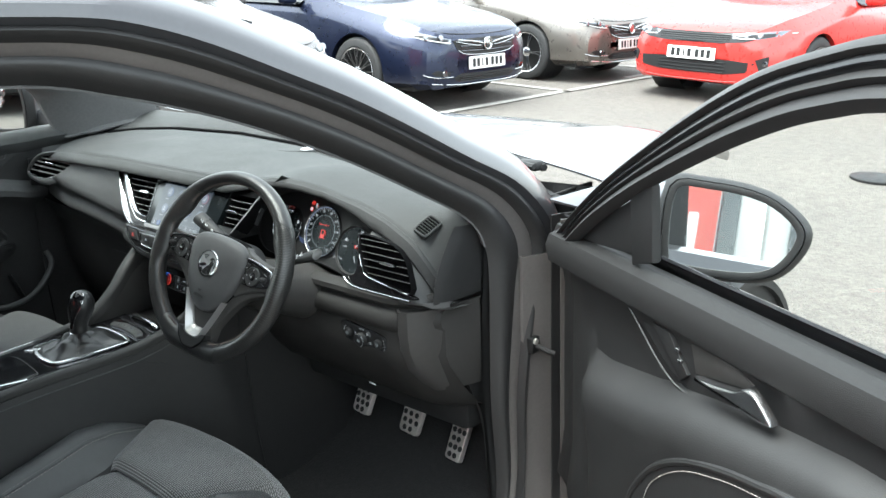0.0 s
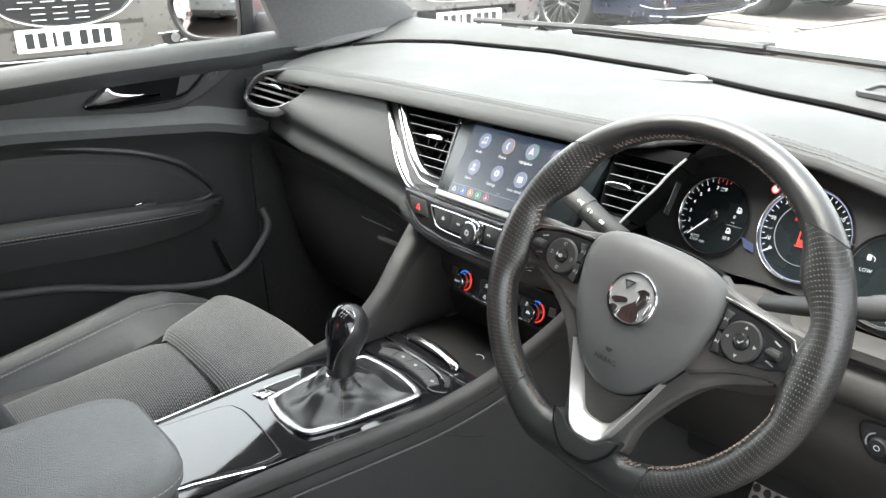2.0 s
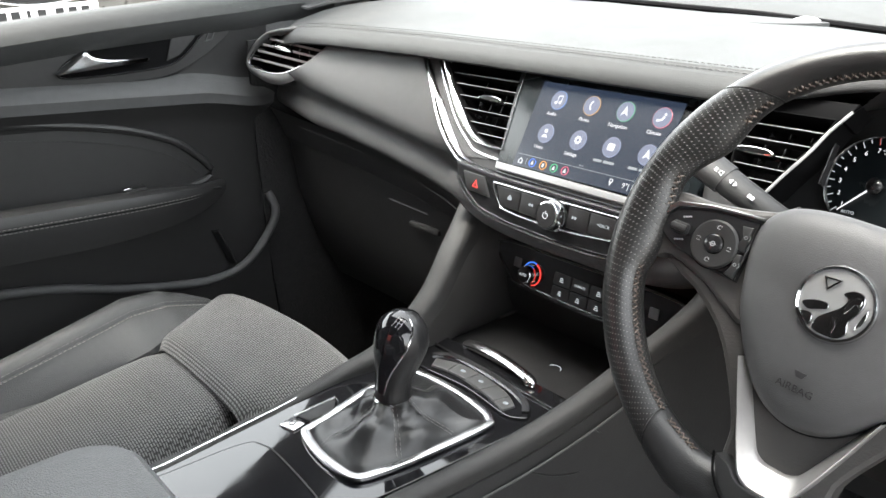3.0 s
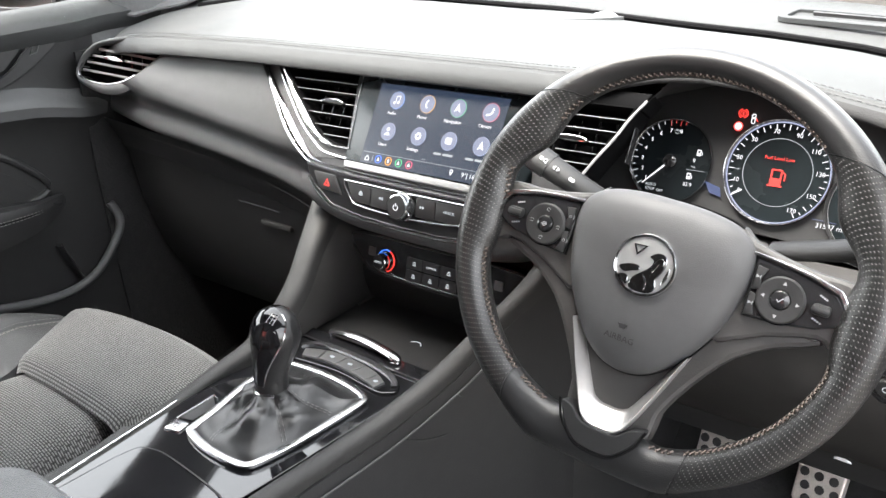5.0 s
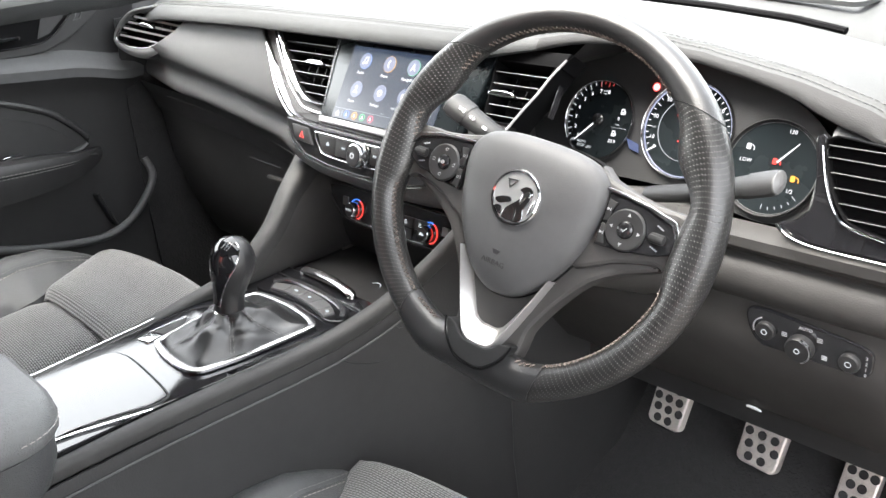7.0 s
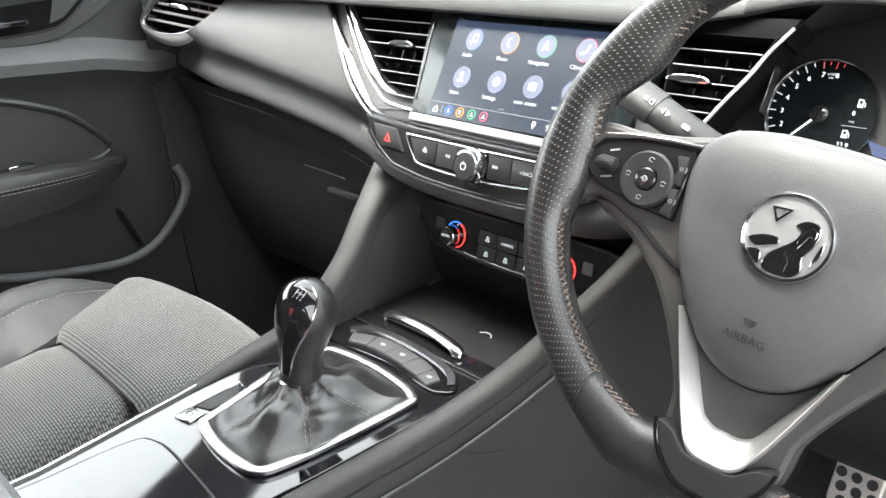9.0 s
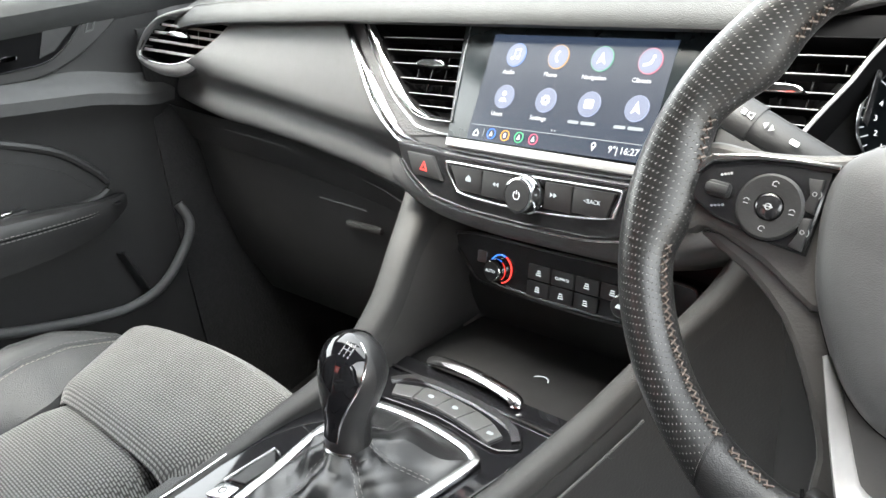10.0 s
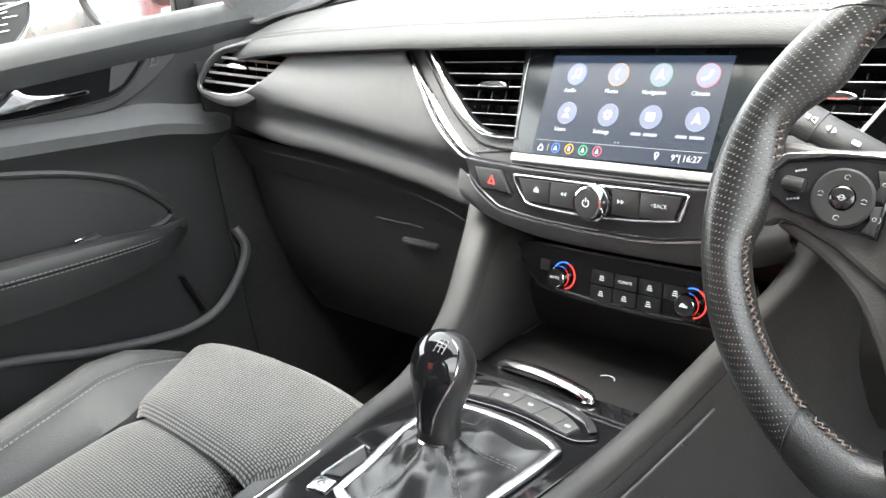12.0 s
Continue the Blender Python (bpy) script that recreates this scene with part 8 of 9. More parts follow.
# door mirrors
def door_mirror(c, u, v, w, h, label, group="door mirrors", s=1, foot=(0.80, 0.70)):
    dm = thing("door_mirror", c, label, "mirror", group)
    m = basis(c, u, v)
    o = [(p.x, p.y) for p in smooth([(-w * 0.5, h * 0.42, 0), (-w * 0.2, h * 0.5, 0), (w * 0.2, h * 0.42, 0), (w * 0.46, h * 0.18, 0), (w * 0.5, -h * 0.06, 0), (w * 0.36, -h * 0.38, 0), (w * 0.12, -h * 0.5, 0), (-w * 0.36, -h * 0.5, 0), (-w * 0.5, -h * 0.38, 0)], 4, True)]
    o = [(s * a, b) for a, b in o][::s]
    part("housing", surf([[m @ Vector((a * k, b * k, d)) for a, b in o] for k, d in ((1.12, -0.020), (1.08, -0.05), (0.9, -0.085), (0.5, -0.105), (0.1, -0.11))], True, caps=False), PAINT, dm, "grey painted mirror housing")
    part("housing_edge", surf([[m @ Vector((a * k, b * k, d)) for a, b in o] for k, d in ((1.02, 0.004), (1.08, -0.004), (1.12, -0.02))], True), MATT, dm)
    part("mirror_rim", frame_ring(o, 0.010, m, 0.012, 0.006), MATT, dm)
    part("mirror_glass", poly(inset(o, 0.009), m, 0.004, 0, 0.001), MIRROR, dm)
    part("mirror_foot", box((-s * w * foot[0], -h * 0.28, -0.05), (w * foot[1], h * 0.35, 0.05), 0.015, m, 3), PAINT, dm)
    return dm


door_mirror((1.080, 1.487, 0.877), (0.951, 0.306, -0.06), (0.03, 0.225, 1), 0.192, 0.136, "grey door mirror on the open driver's door")
door_mirror((-1.065, 1.31, 0.972), (0.934, 0.358, 0.02), (0.0, -0.005, 1), 0.21, 0.145, "grey door mirror outside the passenger window", s=-1, foot=(0.92, 1.05))

# ---- the car park ----
place_in(Matrix.Identity(4))
TAR = mat("worn_asphalt", (0.112, 0.102, 0.092), 0.85, grain=0.9, grain_size=0.012, vary=0.22, vary_size=0.9, pattern="voronoi")
t = TAR.node_tree
sp = t.nodes.new("ShaderNodeTexVoronoi")
sp.inputs["Scale"].default_value = 60
rm = t.nodes.new("ShaderNodeMapRange")
rm.inputs["From Min"].default_value, rm.inputs["From Max"].default_value, rm.inputs["To Min"].default_value, rm.inputs["To Max"].default_value = 0.0, 1.0, 0.75, 1.25
co = [n for n in t.nodes if n.type == "TEX_COORD"][0]
t.links.new(co.outputs["Object"], sp.inputs["Vector"])
t.links.new(sp.outputs["Color"], rm.inputs["Value"])
b = t.nodes["Principled BSDF"]
old = b.inputs["Base Color"].links[0].from_socket
mu = t.nodes.new("ShaderNodeVectorMath")
mu.operation = "SCALE"
t.links.new(old, mu.inputs[0])
t.links.new(rm.outputs[0], mu.inputs["Scale"])
t.links.new(mu.outputs[0], b.inputs["Base Color"])
LINE = mat("worn_white_road_paint", (0.23, 0.222, 0.21), 0.8, grain=0.6, grain_size=0.01, vary=0.35, vary_size=0.08)
TYRE = mat("tyre_rubber", (0.022, 0.022, 0.023), 0.75, grain=0.3, grain_size=0.003)
ALLOY = mat("alloy_wheel", (0.62, 0.62, 0.63), 0.25, 1.0, vary=0.05)
LAMP = mat("lamp_chrome", (0.26, 0.27, 0.29), 0.2, 1.0, vary=0.4, vary_size=0.03)
PLATE = mat("number_plate_white", (0.78, 0.78, 0.75), 0.4, vary=0.04)
DARKGLASS = mat("dark_car_glass", (0.02, 0.024, 0.026), 0.05, vary=0.05, coat=0.5)
BRICK = mat("red_panel_paint", (0.55, 0.06, 0.04), 0.45, vary=0.12, vary_size=0.5)
WALLP = mat("pale_render", (0.6, 0.6, 0.58), 0.8, vary=0.1, vary_size=0.6)

g = bmesh.new()
n = 40
xs = [-900, -300, -100, -40] + [-20 + 40 * i / n for i in range(n + 1)] + [40, 100, 300, 900]
vs = [[g.verts.new((x, y, 0.012 * noise.noise(Vector((x * 0.4, y * 0.4, 0))) * (1 if abs(x) < 30 and abs(y) < 30 else 0))) for x in xs] for y in xs]
for a, b2 in zip(vs, vs[1:]):
    for i in range(len(xs) - 1):
        g.faces.new((a[i], a[i + 1], b2[i + 1], b2[i]))
solid("ground", g, TAR, "worn grey asphalt of a car sales forecourt", "ground", kind="structure")
for k, (p, q) in enumerate((((-9, 5.55), (-3.7, 5.55)), ((-9, 8.1), (-3.7, 8.1)), ((-3.75, 3.0), (-3.75, 10.8)), ((-9, 10.7), (-3.7, 10.7)), ((-9, 2.95), (-3.9, 2.95)), ((-3.9, 9.6), (-3.9, 14.5)), ((-1.3, 9.4), (-1.3, 14.0)))):
    p, q = Vector(p), Vector(q)
    d = (q - p).normalized()
    w = Vector((-d.y, d.x)) * 0.05
    solid("bay_line", surf([[Vector((*(p + d * s + w), 0.016)), Vector((*(p + d * s - w), 0.016))] for s in np.linspace(0, (q - p).length, 24)], thick=0.004), LINE, "worn white painted parking bay line", "line", "bay lines", "structure")
drain = thing("manhole_cover", (0.0, 6.2, 0.01), "small dark metal cover in the asphalt", "cover")
part("plate", lathe([(0.16, 0.0), (0.16, 0.014), (0.15, 0.018), (0, 0.018)], Matrix.Translation((0.0, 6.2, 0.002)), 24), MATT, drain)

# stations of a car body: distance from the nose, half width, lower edge, shoulder, centre height, half width of the top
HATCH = [(0.0, 0.42, 0.30, 0.50, 0.62, 0.36), (0.03, 0.62, 0.22, 0.56, 0.69, 0.50), (0.10, 0.74, 0.20, 0.60, 0.745, 0.62), (0.25, 0.83, 0.20, 0.64, 0.80, 0.70), (0.50, 0.885, 0.20, 0.70, 0.86, 0.74), (0.80, 0.90, 0.20, 0.76, 0.905, 0.76),
         (1.15, 0.905, 0.20, 0.83, 0.96, 0.77), (1.28, 0.905, 0.20, 0.85, 0.99, 0.76), (1.60, 0.905, 0.20, 0.88, 1.20, 0.68), (2.0, 0.905, 0.20, 0.89, 1.42, 0.60), (2.4, 0.905, 0.20, 0.90, 1.48, 0.58), (3.1, 0.905, 0.20, 0.92, 1.47, 0.57), (3.7, 0.90, 0.20, 0.95, 1.38, 0.55), (4.1, 0.86, 0.22, 0.97, 1.12, 0.62), (4.32, 0.78, 0.28, 0.85, 0.95, 0.60), (4.38, 0.60, 0.34, 0.70, 0.80, 0.45)]


def body_ring(s, lift):
    y, w, zb, zs, zt, wt = s
    half = [(0.0, zb), (w * 0.85, zb), (w * 0.97, zb + 0.06), (w, zb + 0.16), (w * 1.0, (zb + zs) / 2), (w * 0.99, zs - 0.05), (w * 0.965, zs), (wt + (w - wt) * 0.35, zs + (zt - zs) * 0.45), (wt, zs + (zt - zs) * 0.82), (wt * 0.8, zt - 0.012), (wt * 0.4, zt - 0.002), (0.0, zt)]
    ring = half + [(-x, z) for x, z in half[-2:0:-1]]
    return [Vector((x, y, z + lift)) for x, z in ring]


def parked_car(m, color, label, tall=0.0, style="split", metal=0.6, wheel_spokes=10, low_plate=0.0):
    """A hatchback seen from its nose; in its own frame it faces -y, its nose at y 0."""
    place_in(m)
    paint = mat("car_paint", color, 0.3, metal, vary=0.04, coat=0.6, rough_vary=0.15)
    car = thing("parked_car", (0, 2.2, 0), label, "car", "parked cars")
    st = [HATCH[0]]
    for a, b in zip(HATCH, HATCH[1:]):
        for k in (0.34, 0.67, 1.0):
            st.append(tuple(p + (q - p) * k for p, q in zip(a, b)))
    bm = surf([body_ring((y, w, zb + tall * 0.3, zs + tall, zt + tall, wt), 0) for y, w, zb, zs, zt, wt in st], True, caps=True)
    bmesh.ops.recalc_face_normals(bm, faces=bm.faces)
    # windscreen and side windows
    cut = bmesh.new()
    for y in (0.88, 3.50):
        c = bmesh.ops.create_cone(cut, cap_ends=True, segments=28, radius1=0.355, radius2=0.355, depth=3)
        bmesh.ops.rotate(cut, verts=c["verts"], cent=(0, 0, 0), matrix=Matrix.Rotation(math.pi / 2, 3, "Y"))
        bmesh.ops.translate(cut, vec=(0, y, 0.335), verts=c["verts"])
    obs = []
    for b in (bm, cut):
        me = bpy.data.meshes.new("cut")
        b.to_mesh(me)
        b.free()
        obs.append(new("cut", me))
    mod = obs[0].modifiers.new("cut", "BOOLEAN")
    mod.operation, mod.object, mod.solver = "DIFFERENCE", obs[1], "EXACT"
    dg = bpy.context.evaluated_depsgraph_get()
    me = bpy.data.meshes.new_from_object(obs[0].evaluated_get(dg))
    bm = bmesh.new()
    bm.from_mesh(me)
    for o in obs:
        bpy.data.objects.remove(o)
    bpy.data.meshes.remove(me)
    bmesh.ops.remove_doubles(bm, verts=bm.verts, dist=1e-5)
    part("body", bm, paint, car, "", 28)
    part("underside", box((0, 2.2, 0.33 + tall), (1.5, 3.9, 0.30), 0.02), MATT, car)
    H = tall
    for pts, nm in (([(-0.66, 1.36, 1.02), (0.66, 1.36, 1.02), (0.54, 1.93, 1.385), (-0.54, 1.93, 1.385)], "windscreen"), ([(-0.52, 3.80, 1.36), (0.52, 3.80, 1.36), (0.58, 4.08, 1.15), (-0.58, 4.08, 1.15)], "rear_window")):
        f = surf([[Vector(pts[0]).lerp(Vector(pts[1]), i / 6) + Vector((0, 0 - 0.05 * math.sin(math.pi * i / 6), 0.012 + H + 0.03 * math.sin(math.pi * i / 6))) for i in range(7)], [Vector(pts[3]).lerp(Vector(pts[2]), i / 6) + Vector((0, -0.05 * math.sin(math.pi * i / 6), 0.012 + H + 0.03 * math.sin(math.pi * i / 6))) for i in range(7)]], thick=0.006)
        part(nm, f, DARKGLASS, car)
    for s in (-1, 1):
        part("side_window", surf([[Vector((s * (0.885 - 0.03 * k + 0.004) * (1 - 0.22 * k), y, 0.93 + H + (zt - 0.93) * k)) for k in (0, 0.5, 1)] for y, zt in ((1.7, 1.05), (2.1, 1.34), (2.6, 1.40), (3.2, 1.39), (3.6, 1.30), (3.85, 1.1))], thick=0.006), DARKGLASS, car)
        mr = part("door_mirror", box((s * 0.99, 1.75, 1.0 + H), (0.2, 0.1, 0.14), 0.04, None, 3), paint, car)
        for y in (0.88, 3.50):
            wm = basis((s * 0.80, y, 0.325), (0, s, 0), (0, 0, 1))
            wh = part("wheel", lathe([(0.21, -0.10), (0.31, -0.105), (0.325, -0.08), (0.328, 0.06), (0.315, 0.085), (0.30, 0.095), (0.245, 0.095), (0.235, 0.085)], wm, 40), TYRE, car, "black tyre on alloy rim")
            part("rim", lathe([(0.235, 0.09), (0.232, 0.098), (0.222, 0.092), (0.215, 0.06), (0.21, -0.06)], wm, 40), ALLOY, wh)
            part("wheel_well", lathe([(0.21, -0.02), (0, -0.02)], wm, 24), MATT, wh)
            part("hub", lathe([(0.06, 0.03), (0.055, 0.07), (0.03, 0.082), (0, 0.083)], wm, 20), ALLOY, wh)
            for k in range(wheel_spokes):
                for o in (-0.09, 0.09):
                    a = 2 * math.pi * k / wheel_spokes
                    p, q = Vector((0.04 * math.cos(a), 0.04 * math.sin(a), 0.066)), Vector((0.226 * math.cos(a + o), 0.226 * math.sin(a + o), 0.084))
                    bmr = sweep([wm @ p, wm @ ((p + q) / 2 + Vector((0, 0, 0.008))), wm @ q], [(0.007, -0.012), (0.007, 0.006), (-0.007, 0.006), (-0.007, -0.012)], (s, 0, 0))
                    part("spoke", bmr, ALLOY, wh)
            part("arch_liner", lathe([(0.352, -0.3), (0.352, 0.06)], wm, 28), MATT, car)
    # nose: frame that follows the front; u to the car's left side as seen from ahead
    N = basis((0, -0.012, 0), (1, 0, 0), (0, 0.0, 1))

    def width_at(y, z):
        """Half the body's width at y from the nose and height z."""
        s = at_x(HATCH, y)
        ring = body_ring((y, s[0], s[1] + tall * 0.3, s[2] + tall, s[3] + tall, s[4]), 0)[:12]
        if z < ring[0].z or z > ring[-1].z:
            return -1.0
        return float(np.interp(z, [p.z for p in ring[1:]], [p.x for p in ring[1:]]))

    def wrap(x, z, out=0.0):
        """A point on the curved nose."""
        z += H * 0.8
        lo, hi = 0.0, 0.9
        for _ in range(14):
            y = (lo + hi) / 2
            if width_at(y, z) >= abs(x):
                hi = y
            else:
                lo = y
        return Vector((x, hi - out, z))

    def nose(name, loop, material, parent, out=0.004, deep=0.03, label=""):
        """A panel of the given outline laid on the nose."""
        rows = []
        x0, x1 = min(p[0] for p in loop) + 1e-4, max(p[0] for p in loop) - 1e-4
        n = len(loop)
        for i in range(19):
            x = x0 + (x1 - x0) * i / 18
            cuts = []
            for k in range(n):
                (a, c), (b, d) = loop[k], loop[(k + 1) % n]
                if (a - x) * (b - x) <= 0 and a != b:
                    cuts.append(c + (d - c) * (x - a) / (b - a))
            rows.append([wrap(x, min(cuts) + (max(cuts) - min(cuts)) * k / 5, out) for k in range(6)])
        return part(name, surf(rows, thick=0.004), material, parent, label)

    def bar(name, pts, r, material, parent, out=0.012):
        p = smooth([wrap(x, z, out) for x, z in pts], 5)
        return part(name, sweep(p, circle(r, 8, r * 0.8), (0, 0, 1)), material, parent)

    mir = lambda pts: pts + [(-x, z) for x, z in pts[::-1] if x > 1e-6]
    if style == "wide":
        half = [(0.0, 0.405), (0.15, 0.418), (0.29, 0.465), (0.39, 0.56), (0.432, 0.662), (0.41, 0.692), (0.25, 0.700), (0.0, 0.703)]
        gr = nose("grille", mir(half), MATT, car, 0.006)
        for k in range(2):
            z = 0.690 - 0.024 * k
            bar("grille_bar", [(-0.40, z - 0.006), (0, z), (0.40, z - 0.006)], 0.005, LAMP, gr)
        for k in range(6):
            z = 0.438 + 0.031 * k
            w = float(np.interp(z, [0.418, 0.465, 0.56, 0.662], [0.15, 0.29, 0.39, 0.432])) - 0.03
            n = int(2 * w / 0.112)
            for i in range(n):
                x = (i - (n - 1) / 2) * 0.112 + (0.028 if k % 2 else -0.028)
                if abs(x) + 0.038 < w and (abs(x) > 0.10 or z < 0.54):
                    bar("grille_dash", [(x - 0.036, z + 0.05 * (x - 0.036) ** 2), (x, z + 0.05 * x * x), (x + 0.036, z + 0.05 * (x + 0.036) ** 2)], 0.0048, CHROME, gr, 0.014)
        for s in (-1, 1):
            bar("chrome_wing", [(s * 0.085, 0.592), (s * 0.13, 0.618), (s * 0.28, 0.640), (s * 0.42, 0.664)], 0.011, CHROME, gr, 0.016)
            bar("chrome_wing", [(s * 0.085, 0.590), (s * 0.17, 0.604), (s * 0.30, 0.624)], 0.006, CHROME, gr, 0.016)
        bar("chrome_lip", [(-0.436, 0.665), (-0.395, 0.556), (-0.295, 0.458), (-0.15, 0.410), (0, 0.398), (0.15, 0.410), (0.295, 0.458), (0.395, 0.556), (0.436, 0.665)], 0.008, CHROME, gr, 0.012)
        BM = basis(wrap(0, 0.615, 0.026), (1, 0, 0), (0, 0, 1))
        em = part("badge", lathe([(0.066, -0.02), (0.066, 0.004), (0.060, 0.011), (0.054, 0.008), (0.053, 0.002)], BM, 32), CHROME, gr, "round chrome emblem")
        part("badge_face", lathe([(0.054, 0.002), (0, 0.003)], BM, 24), LAMP, em)
        part("emblem", poly([(p.x, p.y) for p in smooth([(-0.028, -0.042, 0), (0.014, -0.048, 0), (0.030, -0.034, 0), (0.034, 0.012, 0), (0.018, 0.032, 0), (-0.008, 0.012, 0), (-0.018, -0.02, 0)], 3, True)], BM, 0.004, 0.001, 0.007), CHROME, em)
        lamps = [(0.455, 0.690), (0.58, 0.725), (0.70, 0.765), (0.78, 0.79), (0.77, 0.74), (0.68, 0.69), (0.56, 0.655), (0.46, 0.645)]
        fog = [(0.52, 0.30), (0.70, 0.33), (0.74, 0.30), (0.68, 0.25), (0.54, 0.24)]
        low = mir([(0.0, 0.235), (0.38, 0.24), (0.46, 0.215), (0.40, 0.19), (0.0, 0.185)])
        pz = 0.336
    elif style == "split":
        gr = nose("grille", mir([(0.0, 0.66), (0.25, 0.655), (0.47, 0.645), (0.46, 0.60), (0.40, 0.54), (0.28, 0.515), (0.0, 0.505)]), MATT, car, 0.006, 0.02)
        for k in range(6):
            z = 0.53 + 0.021 * k
            bar("grille_bar", [(-0.40 + 0.006 * (6 - k), z), (-0.2, z - 0.006), (0, z - 0.009), (0.2, z - 0.006), (0.40 - 0.006 * (6 - k), z)], 0.0045, LAMP if k % 2 else SHINE, gr)
        for s in (-1, 1):
            bar("chrome_wing", [(s * 0.07, 0.605), (s * 0.2, 0.628), (s * 0.42, 0.65)], 0.011, CHROME, gr, 0.016)
            bar("chrome_wing", [(s * 0.1, 0.585), (s * 0.25, 0.60), (s * 0.44, 0.635)], 0.006, CHROME, gr, 0.016)
        bar("chrome_lip", [(-0.42, 0.555), (-0.34, 0.522), (-0.2, 0.506), (0, 0.502), (0.2, 0.506), (0.34, 0.522), (0.42, 0.555)], 0.006, CHROME, gr, 0.014)
        em = part("badge", lathe([(0.062, -0.004), (0.062, 0.006), (0.056, 0.012), (0.05, 0.008), (0.05, 0.002), (0, 0.002)], basis(wrap(0, 0.60, 0.02), (1, 0, 0), (0, 0, 1)), 28), CHROME, gr, "round chrome emblem")
        lamps = [(0.49, 0.655), (0.60, 0.68), (0.72, 0.715), (0.80, 0.74), (0.79, 0.70), (0.72, 0.655), (0.60, 0.622), (0.50, 0.612)]
        fog = [(0.50, 0.36), (0.66, 0.385), (0.70, 0.36), (0.66, 0.33), (0.52, 0.325)]
        low = mir([(0.0, 0.335), (0.38, 0.34), (0.46, 0.30), (0.40, 0.265), (0.0, 0.255)])
        pz = 0.43
    else:
        gr = nose("grille", mir([(0.0, 0.70), (0.30, 0.70), (0.70, 0.715), (0.60, 0.625), (0.30, 0.60), (0.0, 0.60)]), SHINE, car, 0.006, 0.02)
        for k in range(4):
            z = 0.62 + 0.02 * k
            bar("grille_bar", [(-0.40, z), (0, z - 0.004), (0.40, z)], 0.004, MATT, gr)
        em = None
        lamps = [(0.40, 0.695), (0.60, 0.705), (0.80, 0.735), (0.78, 0.68), (0.66, 0.65), (0.42, 0.645)]
        fog = [(0.66, 0.46), (0.76, 0.50), (0.76, 0.40), (0.70, 0.36)]
        low = mir([(0.0, 0.445), (0.45, 0.445), (0.66, 0.43), (0.60, 0.34), (0.40, 0.31), (0.0, 0.305)])
        pz = 0.49
    lo = nose("lower_grille", low, MATT, car, 0.005, 0.02)
    for k in range(4):
        z = min(p[1] for p in low) + (max(p[1] for p in low) - min(p[1] for p in low)) * (k + 0.6) / 4.4
        bar("grille_bar", [(-0.38, z), (0, z - 0.002), (0.38, z)], 0.0035, SHINE, lo)
    for s in (-1, 1):
        f = lambda pts: [(s * x, z) for x, z in pts]
        hl = nose("headlight", f(lamps), LAMP, car, 0.006, 0.04, "clear-lensed headlight")
        cx, cz = sum(p[0] for p in lamps) / len(lamps), sum(p[1] for p in lamps) / len(lamps)
        nose("lamp_unit", f([(cx + (x - cx) * 0.82, cz - 0.006 + (z - cz) * 0.62) for x, z in lamps]), SHINE, hl, 0.010, 0.02)
        for dx in (-0.06, 0.05):
            part("projector", lathe([(0.030, 0), (0.030, 0.006), (0.024, 0.012), (0, 0.014)], basis(wrap(s * (cx + dx), cz, 0.014), (1, 0, 0), (0, 0.2, 1)), 16), LAMP, hl)
        bar("daylight_strip", f([(lamps[-1][0] + 0.01, lamps[-1][1] + 0.012), (cx, cz - 0.028), (lamps[-3][0] + 0.06, lamps[-3][1] + 0.03)]), 0.005, PLATE, hl, 0.016)
        fg = nose("fog_lamp_bezel", f(fog), MATT, car, 0.006, 0.02)
        part("fog_lamp", lathe([(0.03, 0), (0.028, 0.008), (0, 0.01)], basis(wrap(s * (fog[0][0] + 0.08), sum(p[1] for p in fog) / len(fog), 0.01), (1, 0, 0), (0, 0, 1)), 14), LAMP, fg)
        bar("chrome_strip", f([(fog[0][0] - 0.03, 0.315), (0.66, 0.318), (0.76, 0.345)]), 0.006, paint if style == "visor" else CHROME, car, 0.012)
    bar("bumper_lip", [(-0.70, 0.262), (-0.4, 0.238), (0, 0.232), (0.4, 0.238), (0.70, 0.262)], 0.008, paint if style == "visor" else CHROME, car, 0.014)
    bar("bonnet_gap", [(-0.62, 0.735), (-0.45, 0.705), (0, 0.69), (0.45, 0.705), (0.62, 0.735)], 0.004, MATT, car, 0.004)
    pz -= low_plate
    P = basis(wrap(0, pz, 0.022), (1, 0, 0), (0, 0.06, 1))
    np_ = part("number_plate", poly(rounded(0.545, 0.118, 0.008), P, 0.012, 0.002, 0.004), PLATE, car, "white number plate with black characters")
    for k, x in enumerate((-0.205, -0.142, -0.079, -0.016, 0.072, 0.137, 0.202)):
        part("character_bar", poly(rounded(0.042 if k not in (2,) else 0.018, 0.078, 0.003, cx=x), P, 0.001, 0, 0.0048), MATT, np_)
    place_in(Matrix.Identity(4))
    return car


def facing_east(x, y, turn=0.0):
    return Matrix.Translation((x, y, 0)) @ Matrix.Rotation(radians(90 + turn), 4, "Z")


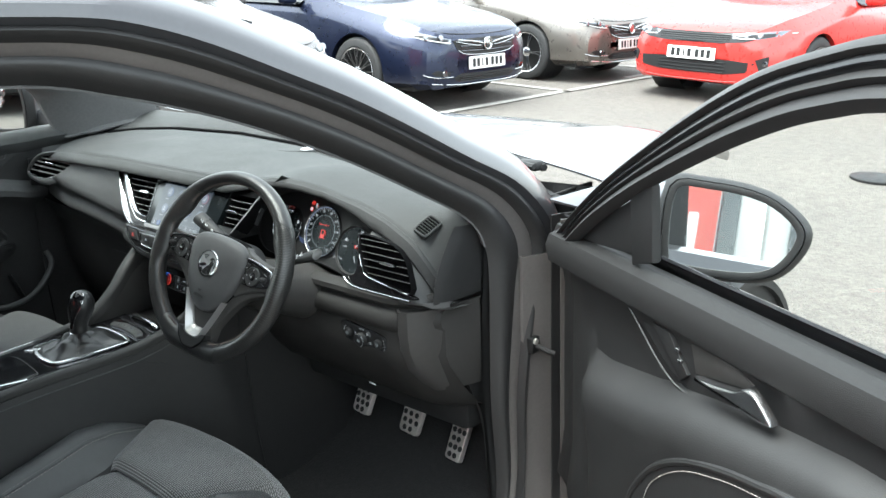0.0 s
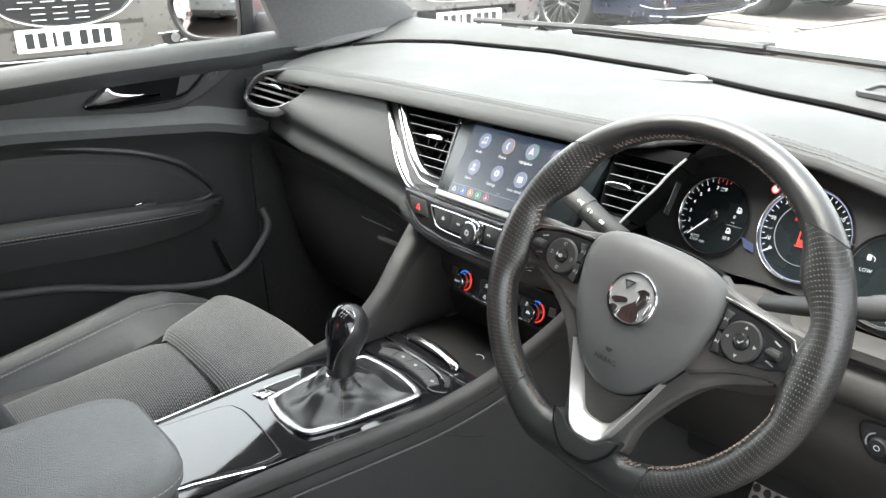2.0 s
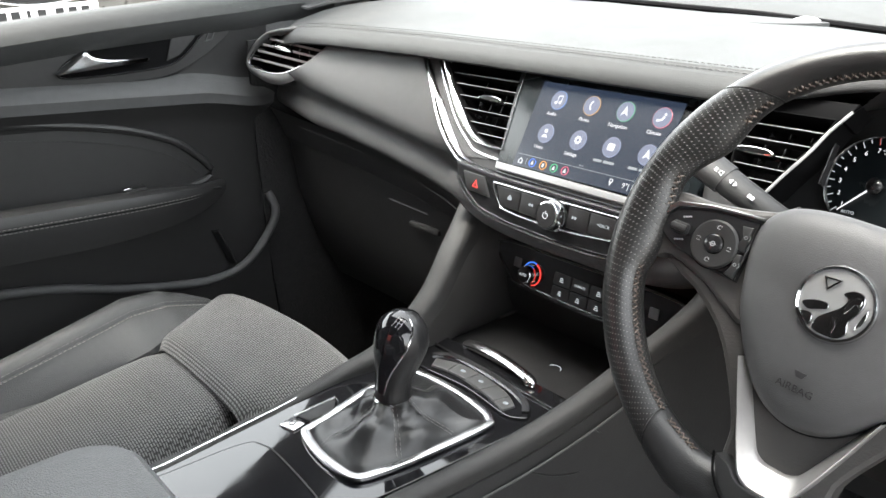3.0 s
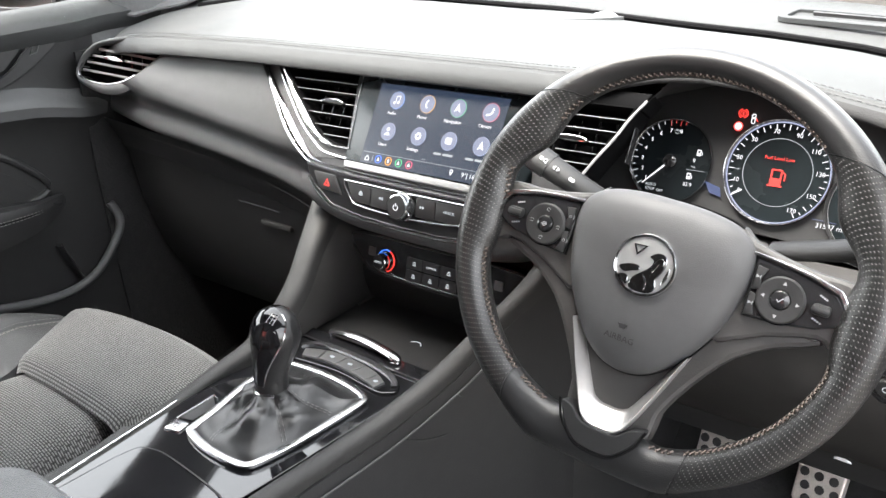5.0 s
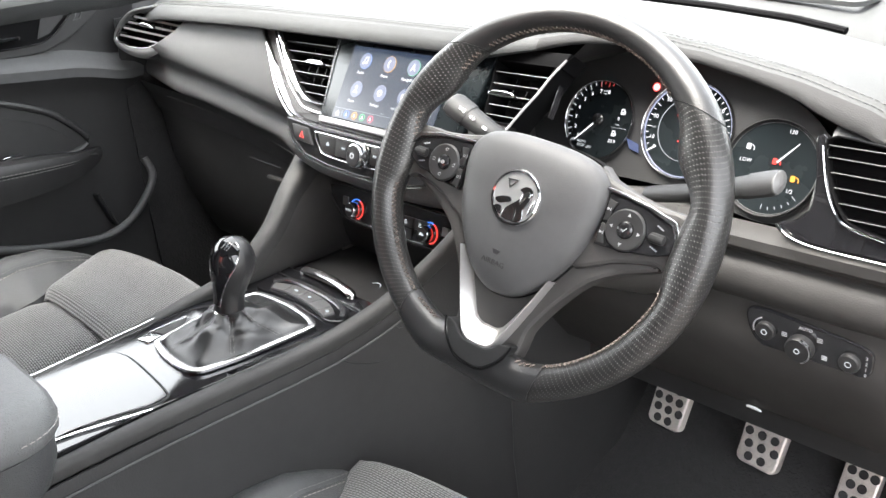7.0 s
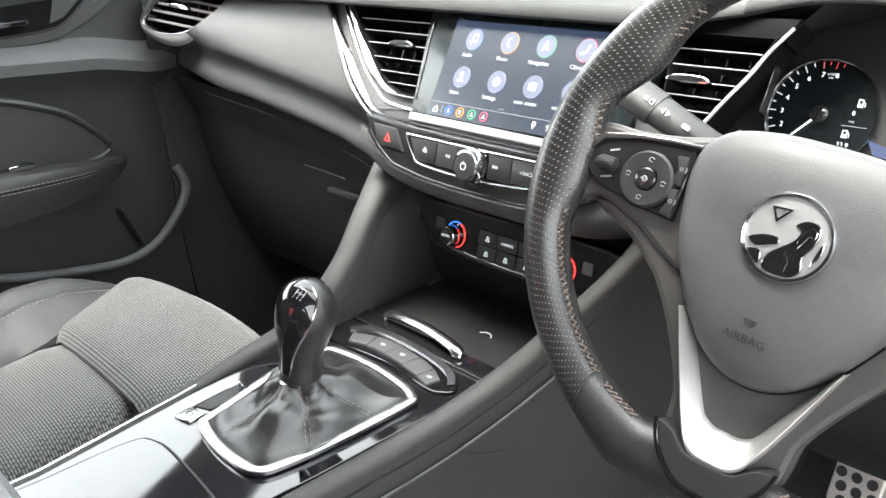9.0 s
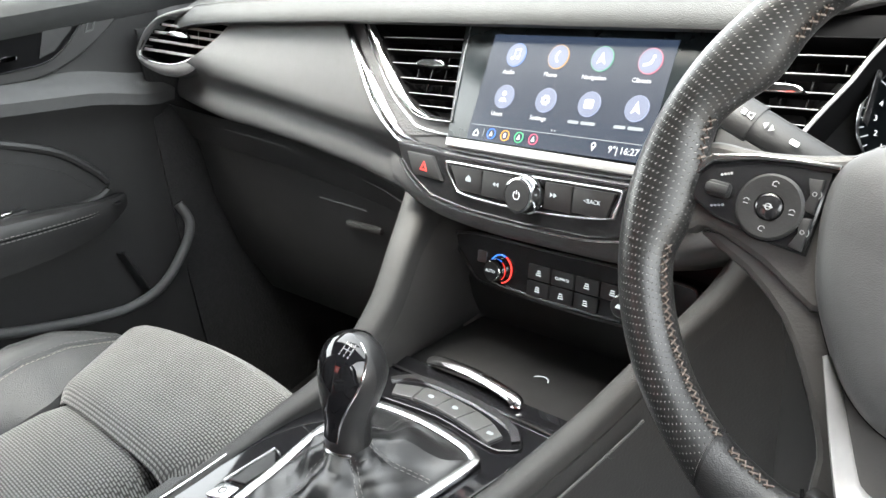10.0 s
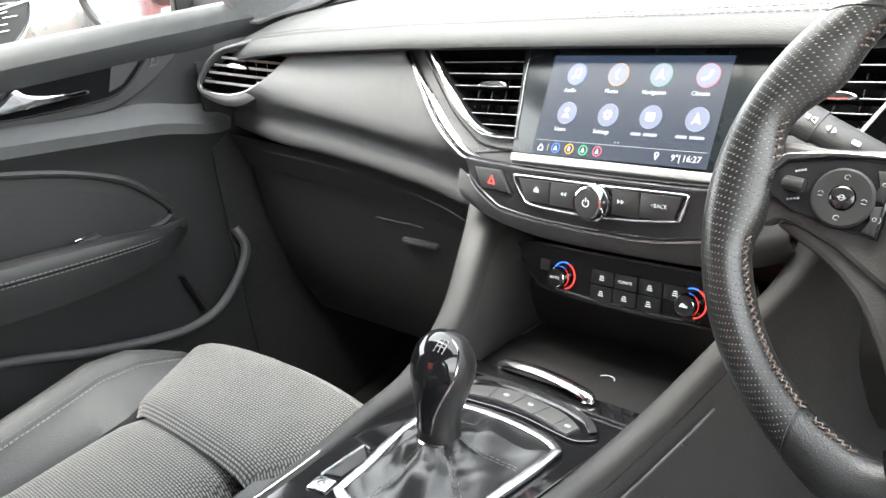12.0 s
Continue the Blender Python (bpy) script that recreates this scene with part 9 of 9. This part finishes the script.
parked_car(facing_east(-4.22, 1.755, 2), (0.13, 0.126, 0.12), "silver-grey hatchback with wide chrome-winged grille, parked nose out", 0.10, style="wide", wheel_spokes=8)
parked_car(facing_east(-3.82, 4.20), (0.17, 0.165, 0.165), "pale silver hatchback parked nose out", wheel_spokes=10, low_plate=0.05)
parked_car(facing_east(-3.80, 6.79, 1), (0.012, 0.018, 0.045), "dark blue hatchback parked nose out with slim alloy spokes", wheel_spokes=12)
parked_car(facing_east(-3.86, 9.55, 0), (0.16, 0.145, 0.13), "bronze-grey hatchback parked nose out", wheel_spokes=5)
parked_car(Matrix.Translation((-2.48, 8.42, 0)) @ Matrix.Rotation(radians(-6), 4, "Z"), (0.52, 0.03, 0.025), "bright red hatchback with a black visor grille", style="visor", metal=0.1)
parked_car(Matrix.Translation((0.55, 9.6, 0)) @ Matrix.Rotation(radians(-6), 4, "Z"), (0.52, 0.03, 0.025), "bright red hatchback with a black visor grille", style="visor", metal=0.1)
# further along the row, seen in the passenger's door mirror
parked_car(facing_east(-3.45, -3.2, 1), (0.62, 0.63, 0.63), "white hatchback parked nose out further down the row", wheel_spokes=10, metal=0.1)
parked_car(facing_east(-3.5, -5.8, -1), (0.20, 0.21, 0.22), "mid-grey hatchback parked nose out at the row's end", wheel_spokes=10)

# showroom behind the car, which the driver's mirror and the paint see
show = thing("showroom", (3.5, -7, 0), "showroom with red and pale wall panels and a glazed front", "building")
for k in range(9):
    if k == 5:
        part("wall_panel", box((2.52, -8.0, 2.4), (1.88, 0.2, 4.8), 0.02), BRICK, show)
        part("door_post", box((3.59, -7.97, 2.4), (0.22, 0.2, 4.8), 0.01), DARKGLASS, show)
        part("wall_panel", box((3.86, -8.0, 2.4), (0.30, 0.2, 4.8), 0.02), WALLP, show)
        part("poster", box((3.15, -7.88, 2.15), (0.12, 0.03, 0.9), 0.005), PLATE, show)
        continue
    part("wall_panel", box((-9.7 + 2.5 * k, -8.0, 2.4), (2.44, 0.2, 4.8), 0.02), (BRICK if k in (3, 4) else WALLP), show)
    if k not in (3, 4):
        part("window", box((-9.7 + 2.5 * k, -7.88, 1.5), (1.9, 0.06, 2.4), 0.01), DARKGLASS, show)
part("roof", box((2.5, -10.0, 4.95), (23.5, 4.4, 0.3), 0.03), WALLP, show)
